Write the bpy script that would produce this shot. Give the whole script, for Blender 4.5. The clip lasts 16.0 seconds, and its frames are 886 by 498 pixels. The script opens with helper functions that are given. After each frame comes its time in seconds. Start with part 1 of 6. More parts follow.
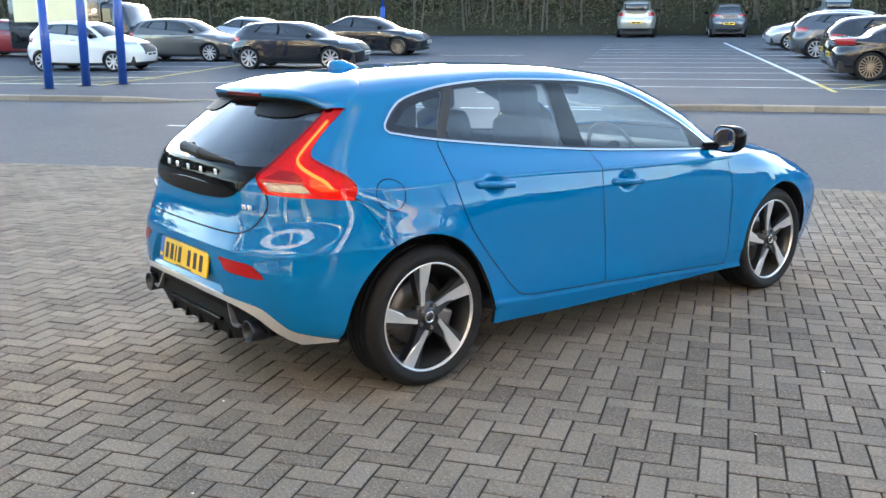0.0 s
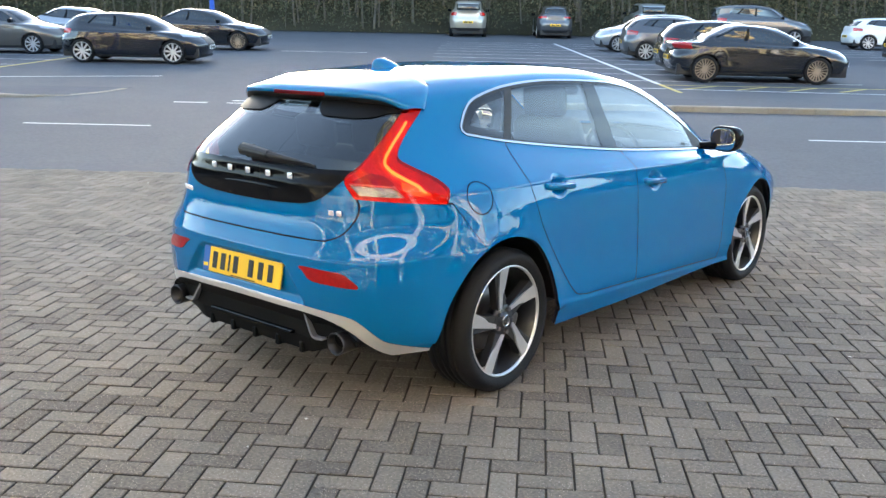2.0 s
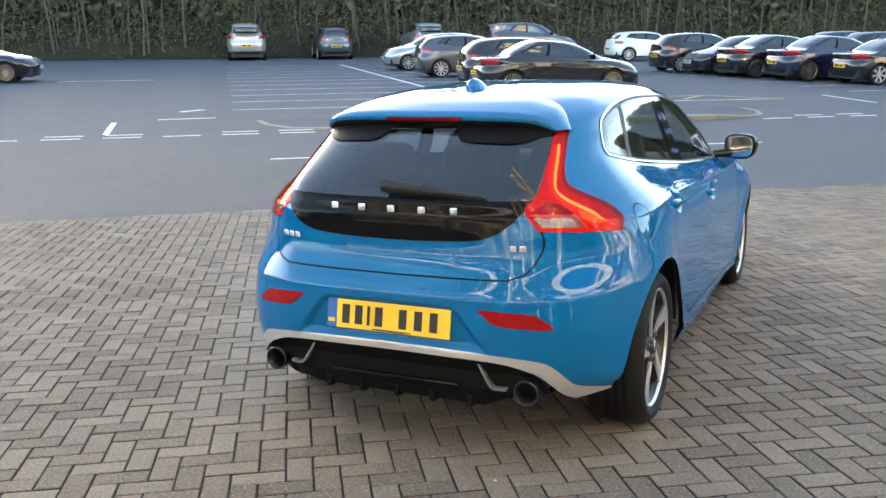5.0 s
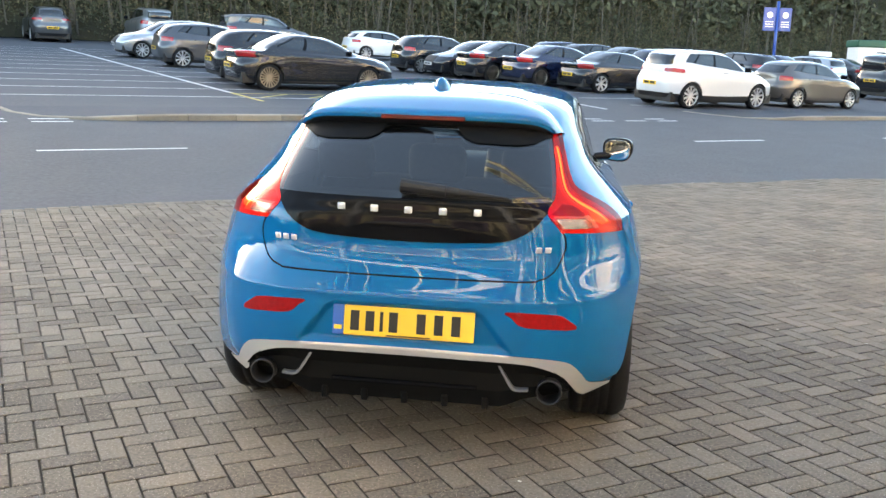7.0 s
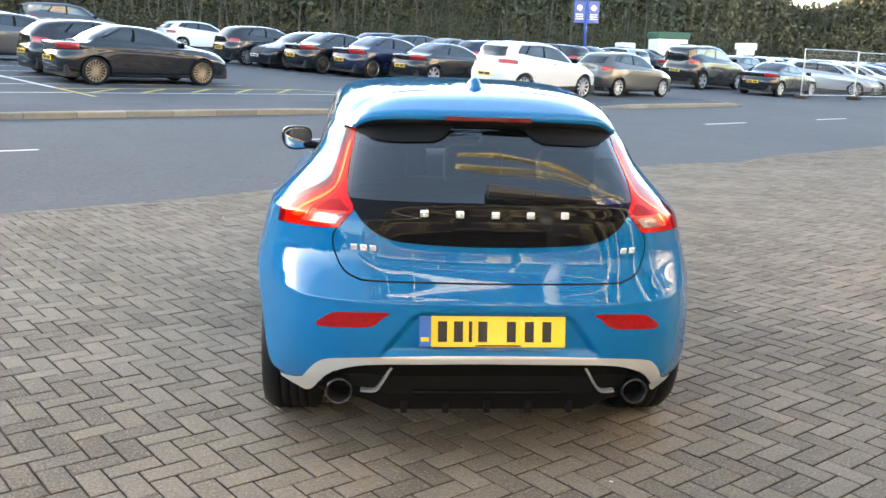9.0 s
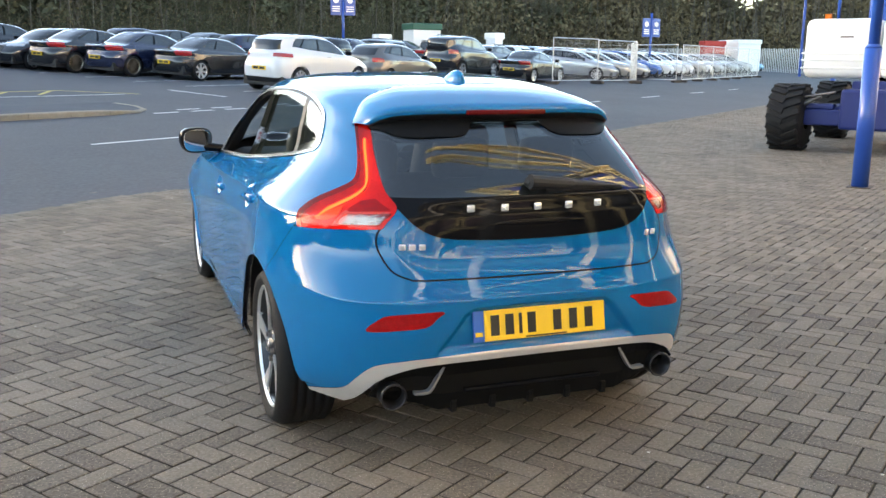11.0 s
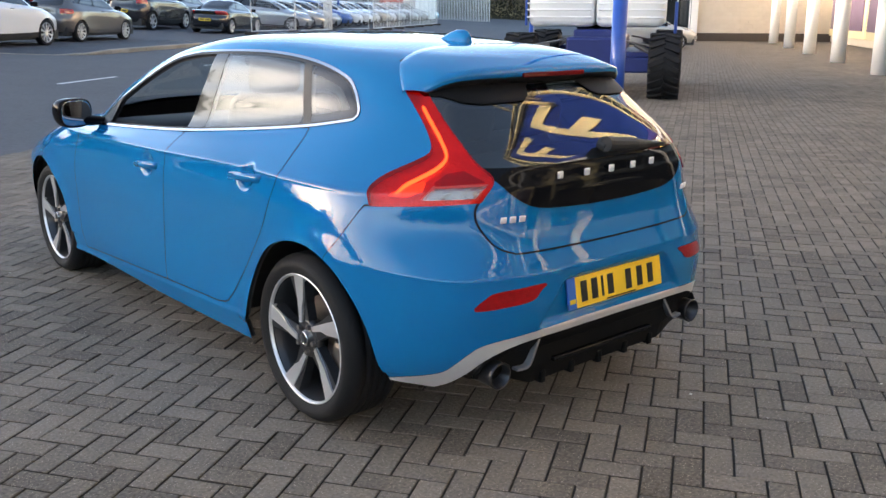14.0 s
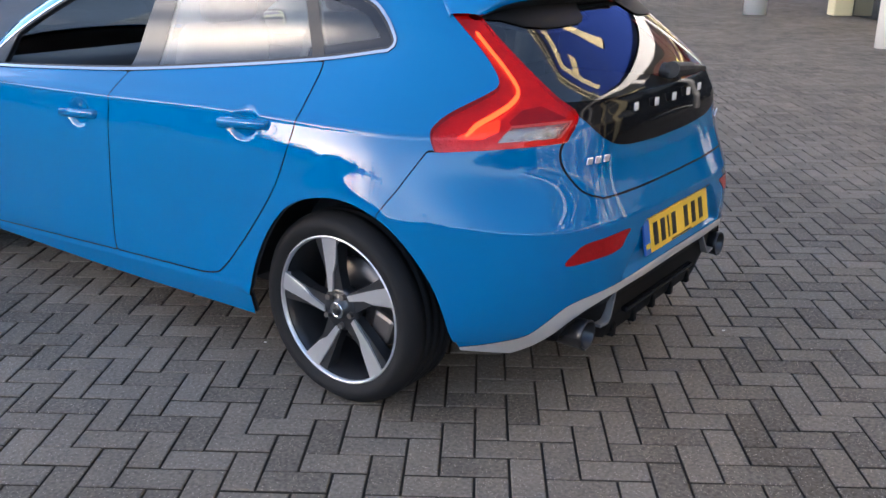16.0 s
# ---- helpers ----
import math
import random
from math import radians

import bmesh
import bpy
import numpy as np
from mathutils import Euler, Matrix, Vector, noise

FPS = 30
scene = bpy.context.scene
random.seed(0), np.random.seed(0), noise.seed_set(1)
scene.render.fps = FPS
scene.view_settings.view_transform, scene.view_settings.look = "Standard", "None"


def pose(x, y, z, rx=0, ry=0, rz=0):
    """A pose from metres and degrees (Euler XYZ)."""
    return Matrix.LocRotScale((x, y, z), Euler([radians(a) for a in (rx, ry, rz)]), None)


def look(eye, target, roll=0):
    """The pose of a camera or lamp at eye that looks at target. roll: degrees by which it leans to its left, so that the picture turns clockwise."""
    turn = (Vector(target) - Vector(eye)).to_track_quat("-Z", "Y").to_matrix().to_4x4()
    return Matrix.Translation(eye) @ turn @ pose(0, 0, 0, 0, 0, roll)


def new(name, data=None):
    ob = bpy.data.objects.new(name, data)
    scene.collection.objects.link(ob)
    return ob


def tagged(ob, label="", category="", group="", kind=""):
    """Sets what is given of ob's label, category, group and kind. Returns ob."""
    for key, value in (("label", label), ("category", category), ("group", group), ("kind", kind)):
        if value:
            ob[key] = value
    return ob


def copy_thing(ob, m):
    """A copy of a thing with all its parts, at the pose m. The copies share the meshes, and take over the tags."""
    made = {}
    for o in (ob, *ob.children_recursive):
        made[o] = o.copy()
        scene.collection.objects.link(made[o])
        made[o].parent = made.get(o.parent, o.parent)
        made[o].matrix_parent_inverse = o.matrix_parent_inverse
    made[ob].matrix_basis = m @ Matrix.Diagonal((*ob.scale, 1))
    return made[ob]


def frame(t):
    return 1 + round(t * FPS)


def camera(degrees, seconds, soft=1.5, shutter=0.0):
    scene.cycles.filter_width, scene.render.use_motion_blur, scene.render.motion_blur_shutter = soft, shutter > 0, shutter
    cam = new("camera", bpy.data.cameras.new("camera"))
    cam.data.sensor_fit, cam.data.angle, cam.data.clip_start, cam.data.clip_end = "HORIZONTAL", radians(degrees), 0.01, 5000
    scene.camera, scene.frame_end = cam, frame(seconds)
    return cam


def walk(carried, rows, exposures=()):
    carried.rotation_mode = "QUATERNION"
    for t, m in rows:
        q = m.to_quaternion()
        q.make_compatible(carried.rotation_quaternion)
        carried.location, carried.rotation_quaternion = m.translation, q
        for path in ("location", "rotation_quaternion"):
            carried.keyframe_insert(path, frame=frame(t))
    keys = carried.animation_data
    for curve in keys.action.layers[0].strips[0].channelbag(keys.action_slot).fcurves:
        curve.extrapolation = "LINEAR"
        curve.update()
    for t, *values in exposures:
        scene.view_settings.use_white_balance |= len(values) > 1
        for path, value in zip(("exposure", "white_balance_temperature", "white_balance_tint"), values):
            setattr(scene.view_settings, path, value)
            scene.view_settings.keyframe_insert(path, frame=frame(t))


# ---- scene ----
import collections

cam = camera(51.7, 16.0)
PATH = [
    (0, (3.855, -2.351, 1.467), (2.332, -1.13, 1.034), 0.0),
    (0.5, (3.696, -2.545, 1.48), (2.251, -1.22, 1.085), 0.2),
    (1, (3.46, -2.661, 1.469), (2.071, -1.285, 1.047), -0.3),
    (1.5, (3.235, -2.879, 1.452), (1.929, -1.418, 1.05), 0.8),
    (2, (3.024, -3.085, 1.468), (1.779, -1.581, 1.032), 1.1),
    (2.5, (2.772, -3.178, 1.454), (1.596, -1.601, 1.092), 0.3),
    (3, (2.522, -3.303, 1.455), (1.461, -1.65, 1.079), 0.5),
    (3.5, (2.284, -3.492, 1.469), (1.319, -1.784, 1.081), -0.8),
    (4, (2.044, -3.555, 1.444), (1.12, -1.817, 1.093), -0.3),
    (4.2, (1.942, -3.58, 1.458), (0.993, -1.855, 1.105), -2.2),
    (6.3, (0.897, -3.76, 1.446), (0.439, -1.857, 1.036), 1.6),
    (6.5, (0.772, -3.819, 1.455), (0.393, -1.896, 1.055), 0.3),
    (7, (0.517, -3.86, 1.453), (0.277, -1.914, 1.059), 2.0),
    (7.5, (0.274, -3.803, 1.473), (0.044, -1.857, 1.074), -2.3),
    (8, (0.025, -3.835, 1.47), (-0.016, -1.876, 1.068), -0.0),
    (8.5, (-0.23, -3.882, 1.479), (-0.165, -1.926, 1.066), 1.3),
    (8.7, (-0.314, -3.847, 1.471), (-0.208, -1.892, 1.064), 1.7),
    (10.8, (-1.32, -3.583, 1.439), (-0.705, -1.722, 1.042), -0.2),
    (11, (-1.41, -3.54, 1.443), (-0.724, -1.706, 1.038), 0.5),
    (11.5, (-1.711, -3.479, 1.442), (-0.846, -1.729, 1.008), -0.2),
    (12, (-1.892, -3.363, 1.442), (-0.976, -1.637, 1.016), 1.3),
    (12.5, (-1.995, -3.195, 1.462), (-1.029, -1.513, 0.973), 1.4),
    (13, (-2.225, -3.079, 1.464), (-1.159, -1.46, 0.971), 1.0),
    (13.5, (-2.415, -2.957, 1.472), (-1.241, -1.415, 0.978), 1.1),
    (14, (-2.494, -2.721, 1.476), (-1.235, -1.251, 0.971), 0.2),
    (14.5, (-2.615, -2.501, 1.471), (-1.262, -1.137, 0.917), -0.6),
    (15, (-2.8, -2.296, 1.475), (-1.344, -1.051, 0.9), -0.7),
    (15.5, (-2.821, -2.075, 1.444), (-1.328, -0.883, 0.852), -0.5),
    (16, (-2.766, -1.84, 1.427), (-1.243, -0.717, 0.778), 0.2),
]
walk(cam, [(t, look(eye, target, roll)) for t, eye, target, roll in PATH],
     exposures=[(0, 3.0, 6350, 10), (3.5, 2.86, 6400, 10), (7, 2.94, 7000, 11), (8.6, 3.08, 7000, 11), (11, 2.63, 6950, 12), (12, 2.32, 6850, 13), (13, 2.2, 6800, 14), (14.5, 2.12, 6350, 17), (16, 2.12, 5950, 19)])

# ---- light: a low sun behind the wooded bank, under a bright broken sky ----
world = bpy.data.worlds.new("sky")
scene.world = world
world.use_nodes = True
wn, wl = world.node_tree.nodes, world.node_tree.links
sky = wn.new("ShaderNodeTexSky")
sky.sky_type = "NISHITA"
sky.sun_disc = False
sky.sun_elevation = radians(8)
sky.sun_rotation = radians(-52)
sky.air_density, sky.dust_density, sky.ozone_density = 1.0, 1.5, 2.0
wn["Background"].inputs["Strength"].default_value = 0.06
coord = wn.new("ShaderNodeTexCoord")
cloud = wn.new("ShaderNodeTexNoise")
cloud.inputs["Scale"].default_value, cloud.inputs["Detail"].default_value, cloud.inputs["Roughness"].default_value = 1.7, 5, 0.5
squash = wn.new("ShaderNodeMapping")
squash.inputs["Scale"].default_value = (1, 1, 2.6)
wl.new(coord.outputs["Generated"], squash.inputs["Vector"])
wl.new(squash.outputs[0], cloud.inputs["Vector"])
ramp = wn.new("ShaderNodeValToRGB")
ramp.color_ramp.elements[0].position, ramp.color_ramp.elements[1].position = 0.08, 0.38
sep = wn.new("ShaderNodeSeparateXYZ")
wl.new(coord.outputs["Generated"], sep.inputs[0])
thin = wn.new("ShaderNodeMath")
thin.operation = "MULTIPLY_ADD"
thin.inputs[1].default_value = -0.85
wl.new(sep.outputs["Z"], thin.inputs[0])
wl.new(cloud.outputs["Fac"], thin.inputs[2])
wl.new(thin.outputs[0], ramp.inputs[0])
lit = wn.new("ShaderNodeVectorMath")
lit.operation = "MULTIPLY_ADD"
lit.inputs[1].default_value = (4.5, 4.5, 4.5)
lit.inputs[2].default_value = (2.0, 2.1, 2.3)
wl.new(sky.outputs["Color"], lit.inputs[0])
mix = wn.new("ShaderNodeMix")
mix.data_type = "RGBA"
wl.new(ramp.outputs["Color"], mix.inputs["Factor"])
veil = wn.new("ShaderNodeVectorMath")
veil.operation = "MULTIPLY_ADD"
veil.inputs[1].default_value = (1.7, 1.7, 1.7)
veil.inputs[2].default_value = (0.9, 1.15, 1.5)
wl.new(sky.outputs["Color"], veil.inputs[0])
wl.new(veil.outputs[0], mix.inputs[6])
wl.new(lit.outputs[0], mix.inputs[7])
wl.new(mix.outputs[2], wn["Background"].inputs["Color"])
sun = new("sun", bpy.data.lights.new("sun", "SUN"))
sun.data.energy, sun.data.angle, sun.data.color = 3.4, radians(2), (1.0, 0.88, 0.70)
sun.matrix_world = look((-78, 61, 13.5), (0, 0, 0))

# ---- materials ----
def material(name, color, rough=0.5, metal=0.0, coat=0.0, vary=0.0, scale=4.0, bump=0.0, bump_scale=60.0, spec=0.5, per_object=0.0, emit=None, emit_strength=0.0, coat_ior=1.5):
    """A procedural surface: base colour varied at two scales, fine relief, roughness breakup."""
    m = bpy.data.materials.new(name)
    m.use_nodes = True
    nt, links = m.node_tree, m.node_tree.links
    b = nt.nodes["Principled BSDF"]
    b.inputs["Base Color"].default_value = (*color, 1)
    b.inputs["Roughness"].default_value = rough
    b.inputs["Metallic"].default_value = metal
    b.inputs["Specular IOR Level"].default_value = spec
    b.inputs["Coat Weight"].default_value = coat
    b.inputs["Coat Roughness"].default_value = 0.012
    b.inputs["Coat IOR"].default_value = coat_ior
    if emit:
        b.inputs["Emission Color"].default_value = (*emit, 1)
        b.inputs["Emission Strength"].default_value = emit_strength
    coord = nt.nodes.new("ShaderNodeTexCoord")
    if vary or per_object:
        total = None
        for n, (sc, w) in enumerate(((scale, 0.6), (scale * 14, 0.4))):
            t = nt.nodes.new("ShaderNodeTexNoise")
            t.inputs["Scale"].default_value, t.inputs["Detail"].default_value = sc, 5
            links.new(coord.outputs["Object"], t.inputs["Vector"])
            mul = nt.nodes.new("ShaderNodeMath")
            mul.operation = "MULTIPLY_ADD"
            links.new(t.outputs["Fac"], mul.inputs[0])
            mul.inputs[1].default_value = w * vary * 2
            mul.inputs[2].default_value = -w * vary
            if total is None:
                total = mul.outputs[0]
            else:
                add = nt.nodes.new("ShaderNodeMath")
                links.new(total, add.inputs[0])
                links.new(mul.outputs[0], add.inputs[1])
                total = add.outputs[0]
        if per_object:
            info = nt.nodes.new("ShaderNodeObjectInfo")
            mul = nt.nodes.new("ShaderNodeMath")
            mul.operation = "MULTIPLY_ADD"
            links.new(info.outputs["Random"], mul.inputs[0])
            mul.inputs[1].default_value, mul.inputs[2].default_value = 2 * per_object, -per_object
            add = nt.nodes.new("ShaderNodeMath")
            links.new(total, add.inputs[0])
            links.new(mul.outputs[0], add.inputs[1])
            total = add.outputs[0]
        one = nt.nodes.new("ShaderNodeMath")
        one.inputs[1].default_value = 1.0
        links.new(total, one.inputs[0])
        mix = nt.nodes.new("ShaderNodeVectorMath")
        mix.operation = "SCALE"
        mix.inputs[0].default_value = color
        links.new(one.outputs[0], mix.inputs["Scale"])
        links.new(mix.outputs[0], b.inputs["Base Color"])
    if bump:
        t = nt.nodes.new("ShaderNodeTexNoise")
        t.inputs["Scale"].default_value, t.inputs["Detail"].default_value = bump_scale, 6
        links.new(coord.outputs["Object"], t.inputs["Vector"])
        bp = nt.nodes.new("ShaderNodeBump")
        bp.inputs["Strength"].default_value, bp.inputs["Distance"].default_value = bump, 0.01
        links.new(t.outputs["Fac"], bp.inputs["Height"])
        links.new(bp.outputs["Normal"], b.inputs["Normal"])
    return m


def glass(name, color, rough=0.0, base=0.08, steep=4.5):
    """A tinted pane: clear through, with the same reflection from either face."""
    m = bpy.data.materials.new(name)
    m.use_nodes = True
    nt, links = m.node_tree, m.node_tree.links
    nt.nodes.remove(nt.nodes["Principled BSDF"])
    out = nt.nodes["Material Output"]
    clear, gloss, facing, mx = (nt.nodes.new(k) for k in ("ShaderNodeBsdfTransparent", "ShaderNodeBsdfGlossy", "ShaderNodeLayerWeight", "ShaderNodeMixShader"))
    clear.inputs["Color"].default_value = (*color, 1)
    gloss.inputs["Roughness"].default_value = rough
    facing.inputs["Blend"].default_value = 0.5
    power, schlick = nt.nodes.new("ShaderNodeMath"), nt.nodes.new("ShaderNodeMath")
    power.operation, schlick.operation = "POWER", "MULTIPLY_ADD"
    power.inputs[1].default_value = steep
    schlick.inputs[1].default_value, schlick.inputs[2].default_value = 1 - base, base
    links.new(facing.outputs["Facing"], power.inputs[0])
    links.new(power.outputs[0], schlick.inputs[0])
    links.new(schlick.outputs[0], mx.inputs[0])
    links.new(clear.outputs[0], mx.inputs[1])
    links.new(gloss.outputs[0], mx.inputs[2])
    links.new(mx.outputs[0], out.inputs["Surface"])
    return m


BLUE = material("blue_pearl_paint", (0.0, 0.132, 0.335), 0.5, 0.0, 1.0, 0.05, 900, spec=0.0, coat_ior=1.48)
BLACK_GLOSS = material("gloss_black_plastic", (0.006, 0.006, 0.007), 0.06, 0, 0, spec=0.12)
BLACK = material("matt_black_plastic", (0.012, 0.012, 0.013), 0.55, 0, 0, 0.2, 30, 0.15, 400)
RUBBER = material("tyre_rubber", (0.011, 0.011, 0.012), 0.7, 0, 0, 0.25, 12, 0.2, 300, spec=0.25)
# Near-black colour that stands for shade in gaps and hollows; the slewing ring wears it too.
DARK = material("dark_cavity", (0.004, 0.004, 0.004), 0.9)
CHROME = material("satin_chrome_trim", (0.55, 0.56, 0.58), 0.16, 1.0, 0, 0.05, 30)
SILVER = material("satin_silver_plastic", (0.60, 0.59, 0.58), 0.34, 0.4, 0, 0.05, 30)
ALLOY = material("machined_alloy", (0.74, 0.74, 0.75), 0.30, 0.75, 0.3, 0.06, 40)
ALLOY_DARK = material("graphite_painted_alloy", (0.03, 0.031, 0.034), 0.35, 0.4, 0.4, 0.1, 30)
STEEL = material("brake_steel", (0.22, 0.2, 0.19), 0.5, 0.9, 0, 0.3, 20)
GLASS_REAR = glass("rear_window_glass", (0.40, 0.47, 0.50), base=0.10)
BADGE = material("bright_chrome_badge", (0.88, 0.88, 0.90), 0.3, 0.5, 0.5)
FRIT = material("black_printed_glass", (0.010, 0.010, 0.012), 0.12)
GLASS_SIDE = glass("side_window_glass", (0.74, 0.84, 0.86), 0.03, 0.09)

# ---- mesh tools ----
def mesh_object(name, verts, faces, mat, parent=None, smooth=True, label=""):
    me = bpy.data.meshes.new(name)
    me.from_pydata([tuple(v) for v in verts], [], [tuple(f) for f in faces])
    me.polygons.foreach_set("use_smooth", [smooth] * len(me.polygons))
    if mat:
        me.materials.append(mat)
    ob = new(name, me)
    if parent is not None:
        ob.parent = parent
    if label:
        ob["label"] = label
    return ob


def part(name, bm, mat, parent, label="", smooth=False):
    me = bpy.data.meshes.new(name)
    bm.to_mesh(me)
    bm.free()
    me.polygons.foreach_set("use_smooth", [smooth] * len(me.polygons))
    me.materials.append(mat)
    ob = new(name, me)
    if parent is not None:
        ob.parent = parent
    if label:
        ob["label"] = label
    return ob


def thing(name, m, label, category, group="", kind=""):
    ob = new(name)
    ob.empty_display_size = 0.1
    ob.matrix_world = m
    return tagged(ob, label, category, group, kind)


def box(bm, lo, hi, bevel=0.0, m=None):
    """Adds a box, its edges rounded, to bm."""
    r = bmesh.ops.create_cube(bm, size=1.0)
    vs = r["verts"]
    c, s = [(a + b) / 2 for a, b in zip(lo, hi)], [b - a for a, b in zip(lo, hi)]
    bmesh.ops.transform(bm, matrix=Matrix.Translation(c) @ Matrix.Diagonal((*s, 1)), verts=vs)
    if bevel:
        es = {e for v in vs for e in v.link_edges}
        got = bmesh.ops.bevel(bm, geom=list(es), offset=bevel, segments=2, profile=0.5, affect="EDGES")
        vs = list({v for f in got["faces"] for v in f.verts} | {v for v in vs if v.is_valid})
    if m is not None:
        bmesh.ops.transform(bm, matrix=m, verts=vs)
    return vs


def rod(bm, a, b, r, n=12, r2=None):
    """Adds a round bar from a to b."""
    a, b = Vector(a), Vector(b)
    m = Matrix.Translation((a + b) / 2) @ (b - a).to_track_quat("Z", "Y").to_matrix().to_4x4()
    return bmesh.ops.create_cone(bm, cap_ends=True, segments=n, radius1=r, radius2=r if r2 is None else r2, depth=(b - a).length, matrix=m)["verts"]


def lathe(profile, n=48, axis="x"):
    """Vertices and faces of a closed ring turned about x; profile is a list of (x, radius)."""
    verts, faces, k = [], [], len(profile)
    for i in range(n):
        a = 2 * math.pi * i / n
        for x, r in profile:
            verts.append((x, r * math.cos(a), r * math.sin(a)))
    for i in range(n):
        j = (i + 1) % n
        for p in range(k - 1):
            faces.append((i * k + p, i * k + p + 1, j * k + p + 1, j * k + p))
    return verts, faces


def spline(points, n, closed=False):
    """n points along a smooth curve through the given ones (numpy, any dimension)."""
    p = np.asarray(points, float)
    if closed:
        p = np.concatenate([p[-1:], p, p[:2]])
    else:
        p = np.concatenate([2 * p[:1] - p[1:2], p, 2 * p[-1:] - p[-2:-1]])
    t = np.linspace(0, len(p) - 3, n, endpoint=not closed)
    i = np.minimum(t.astype(int), len(p) - 4)
    f = (t - i)[:, None]
    a, b, c, d = p[i], p[i + 1], p[i + 2], p[i + 3]
    return 0.5 * (2 * b + (c - a) * f + (2 * a - 5 * b + 4 * c - d) * f**2 + (3 * b - a - 3 * c + d) * f**3)

# ---- the blue hatchback: its skin ----
# Feature lines of the right half, each from the middle of the tail round the side to the middle of the nose.
# Stations: tail middle, tail, tail, corner, quarter, rear axle, rear door, B pillar, A pillar, front axle, corner, nose, nose middle.
LINES = [
    [(0, -.66, .24), (.3, -.655, .24), (.5, -.63, .24), (.64, -.55, .252), (.80, -.34, .272), (.85, 0, .235), (.84, .55, .214), (.835, 1.2, .20), (.83, 2.05, .20), (.85, 2.65, .20), (.66, 3.28, .20), (.35, 3.42, .20), (0, 3.45, .20)],
    [(0, -.735, .36), (.3, -.735, .36), (.5, -.71, .36), (.675, -.60, .36), (.83, -.34, .35), (.885, 0, .35), (.868, .55, .33), (.86, 1.2, .32), (.86, 2.05, .33), (.88, 2.65, .35), (.72, 3.28, .36), (.38, 3.5, .36), (0, 3.54, .36)],
    [(0, -.768, .52), (.3, -.763, .52), (.5, -.733, .52), (.69, -.615, .52), (.836, -.33, .52), (.882, 0, .52), (.862, .55, .52), (.862, 1.2, .52), (.868, 2.05, .52), (.885, 2.65, .52), (.75, 3.26, .52), (.4, 3.52, .52), (0, 3.57, .52)],
    [(0, -.762, .645), (.3, -.757, .645), (.5, -.722, .645), (.688, -.60, .645), (.836, -.31, .66), (.877, 0, .67), (.858, .55, .66), (.862, 1.2, .65), (.872, 2.05, .66), (.885, 2.6, .66), (.76, 3.18, .64), (.4, 3.46, .62), (0, 3.51, .62)],
    [(0, -.71, .78), (.3, -.705, .78), (.5, -.67, .78), (.665, -.53, .78), (.806, -.30, .79), (.860, 0, .80), (.851, .55, .79), (.857, 1.2, .77), (.862, 2.05, .77), (.865, 2.55, .77), (.71, 3.05, .74), (.38, 3.33, .73), (0, 3.40, .73)],
    [(0, -.70, .92), (.3, -.69, .92), (.49, -.645, .92), (.645, -.51, .92), (.774, -.29, .90), (.829, 0, .90), (.826, .55, .895), (.836, 1.2, .875), (.842, 2.05, .86), (.80, 2.45, .86), (.62, 2.9, .83), (.35, 3.12, .82), (0, 3.2, .82)],
    [(0, -.675, 1.0), (.28, -.66, 1.0), (.46, -.60, 1.01), (.56, -.46, 1.03), (.64, -.23, 1.06), (.665, 0, 1.07), (.695, .55, 1.015), (.725, 1.2, .97), (.745, 2.05, .905), (.64, 2.3, .92), (.5, 2.42, .94), (.28, 2.5, .955), (0, 2.53, .96)],
    [(0, -.53, 1.13), (.27, -.515, 1.13), (.43, -.45, 1.135), (.52, -.32, 1.15), (.585, -.11, 1.18), (.615, .15, 1.19), (.64, .6, 1.165), (.66, 1.2, 1.14), (.665, 1.83, 1.08), (.58, 2.0, 1.1), (.45, 2.1, 1.11), (.25, 2.17, 1.115), (0, 2.19, 1.12)],
    [(0, -.36, 1.255), (.25, -.345, 1.25), (.41, -.28, 1.25), (.485, -.15, 1.265), (.53, .05, 1.29), (.56, .3, 1.30), (.578, .68, 1.312), (.582, 1.1, 1.305), (.565, 1.5, 1.265), (.5, 1.66, 1.255), (.4, 1.75, 1.265), (.22, 1.81, 1.275), (0, 1.83, 1.28)],
    [(0, -.22, 1.315), (.17, -.20, 1.315), (.28, -.13, 1.318), (.34, -.03, 1.328), (.37, .13, 1.345), (.39, .38, 1.36), (.40, .72, 1.372), (.40, 1.05, 1.366), (.39, 1.3, 1.345), (.35, 1.42, 1.338), (.28, 1.49, 1.338), (.15, 1.53, 1.342), (0, 1.55, 1.343)],
    [(0, -.06, 1.345), (0, -.04, 1.346), (0, 0, 1.35), (0, .06, 1.355), (0, .18, 1.365), (0, .4, 1.378), (0, .72, 1.385), (0, 1.0, 1.38), (0, 1.15, 1.372), (0, 1.25, 1.366), (0, 1.3, 1.362), (0, 1.34, 1.36), (0, 1.36, 1.358)],
]
FLIP = np.array((-1.0, 1, 1))


def curve_along(p, n):
    """Smooth samples along axis 0 of an array of points whose first and last rows are ghosts."""
    t = np.linspace(0, len(p) - 3, n)
    i = np.minimum(t.astype(int), len(p) - 4)
    f = (t - i).reshape(-1, *[1] * (p.ndim - 1))
    a, b, c, d = p[i], p[i + 1], p[i + 2], p[i + 3]
    return 0.5 * (2 * b + (c - a) * f + (2 * a - 5 * b + 4 * c - d) * f**2 + (3 * b - a - 3 * c + d) * f**3)


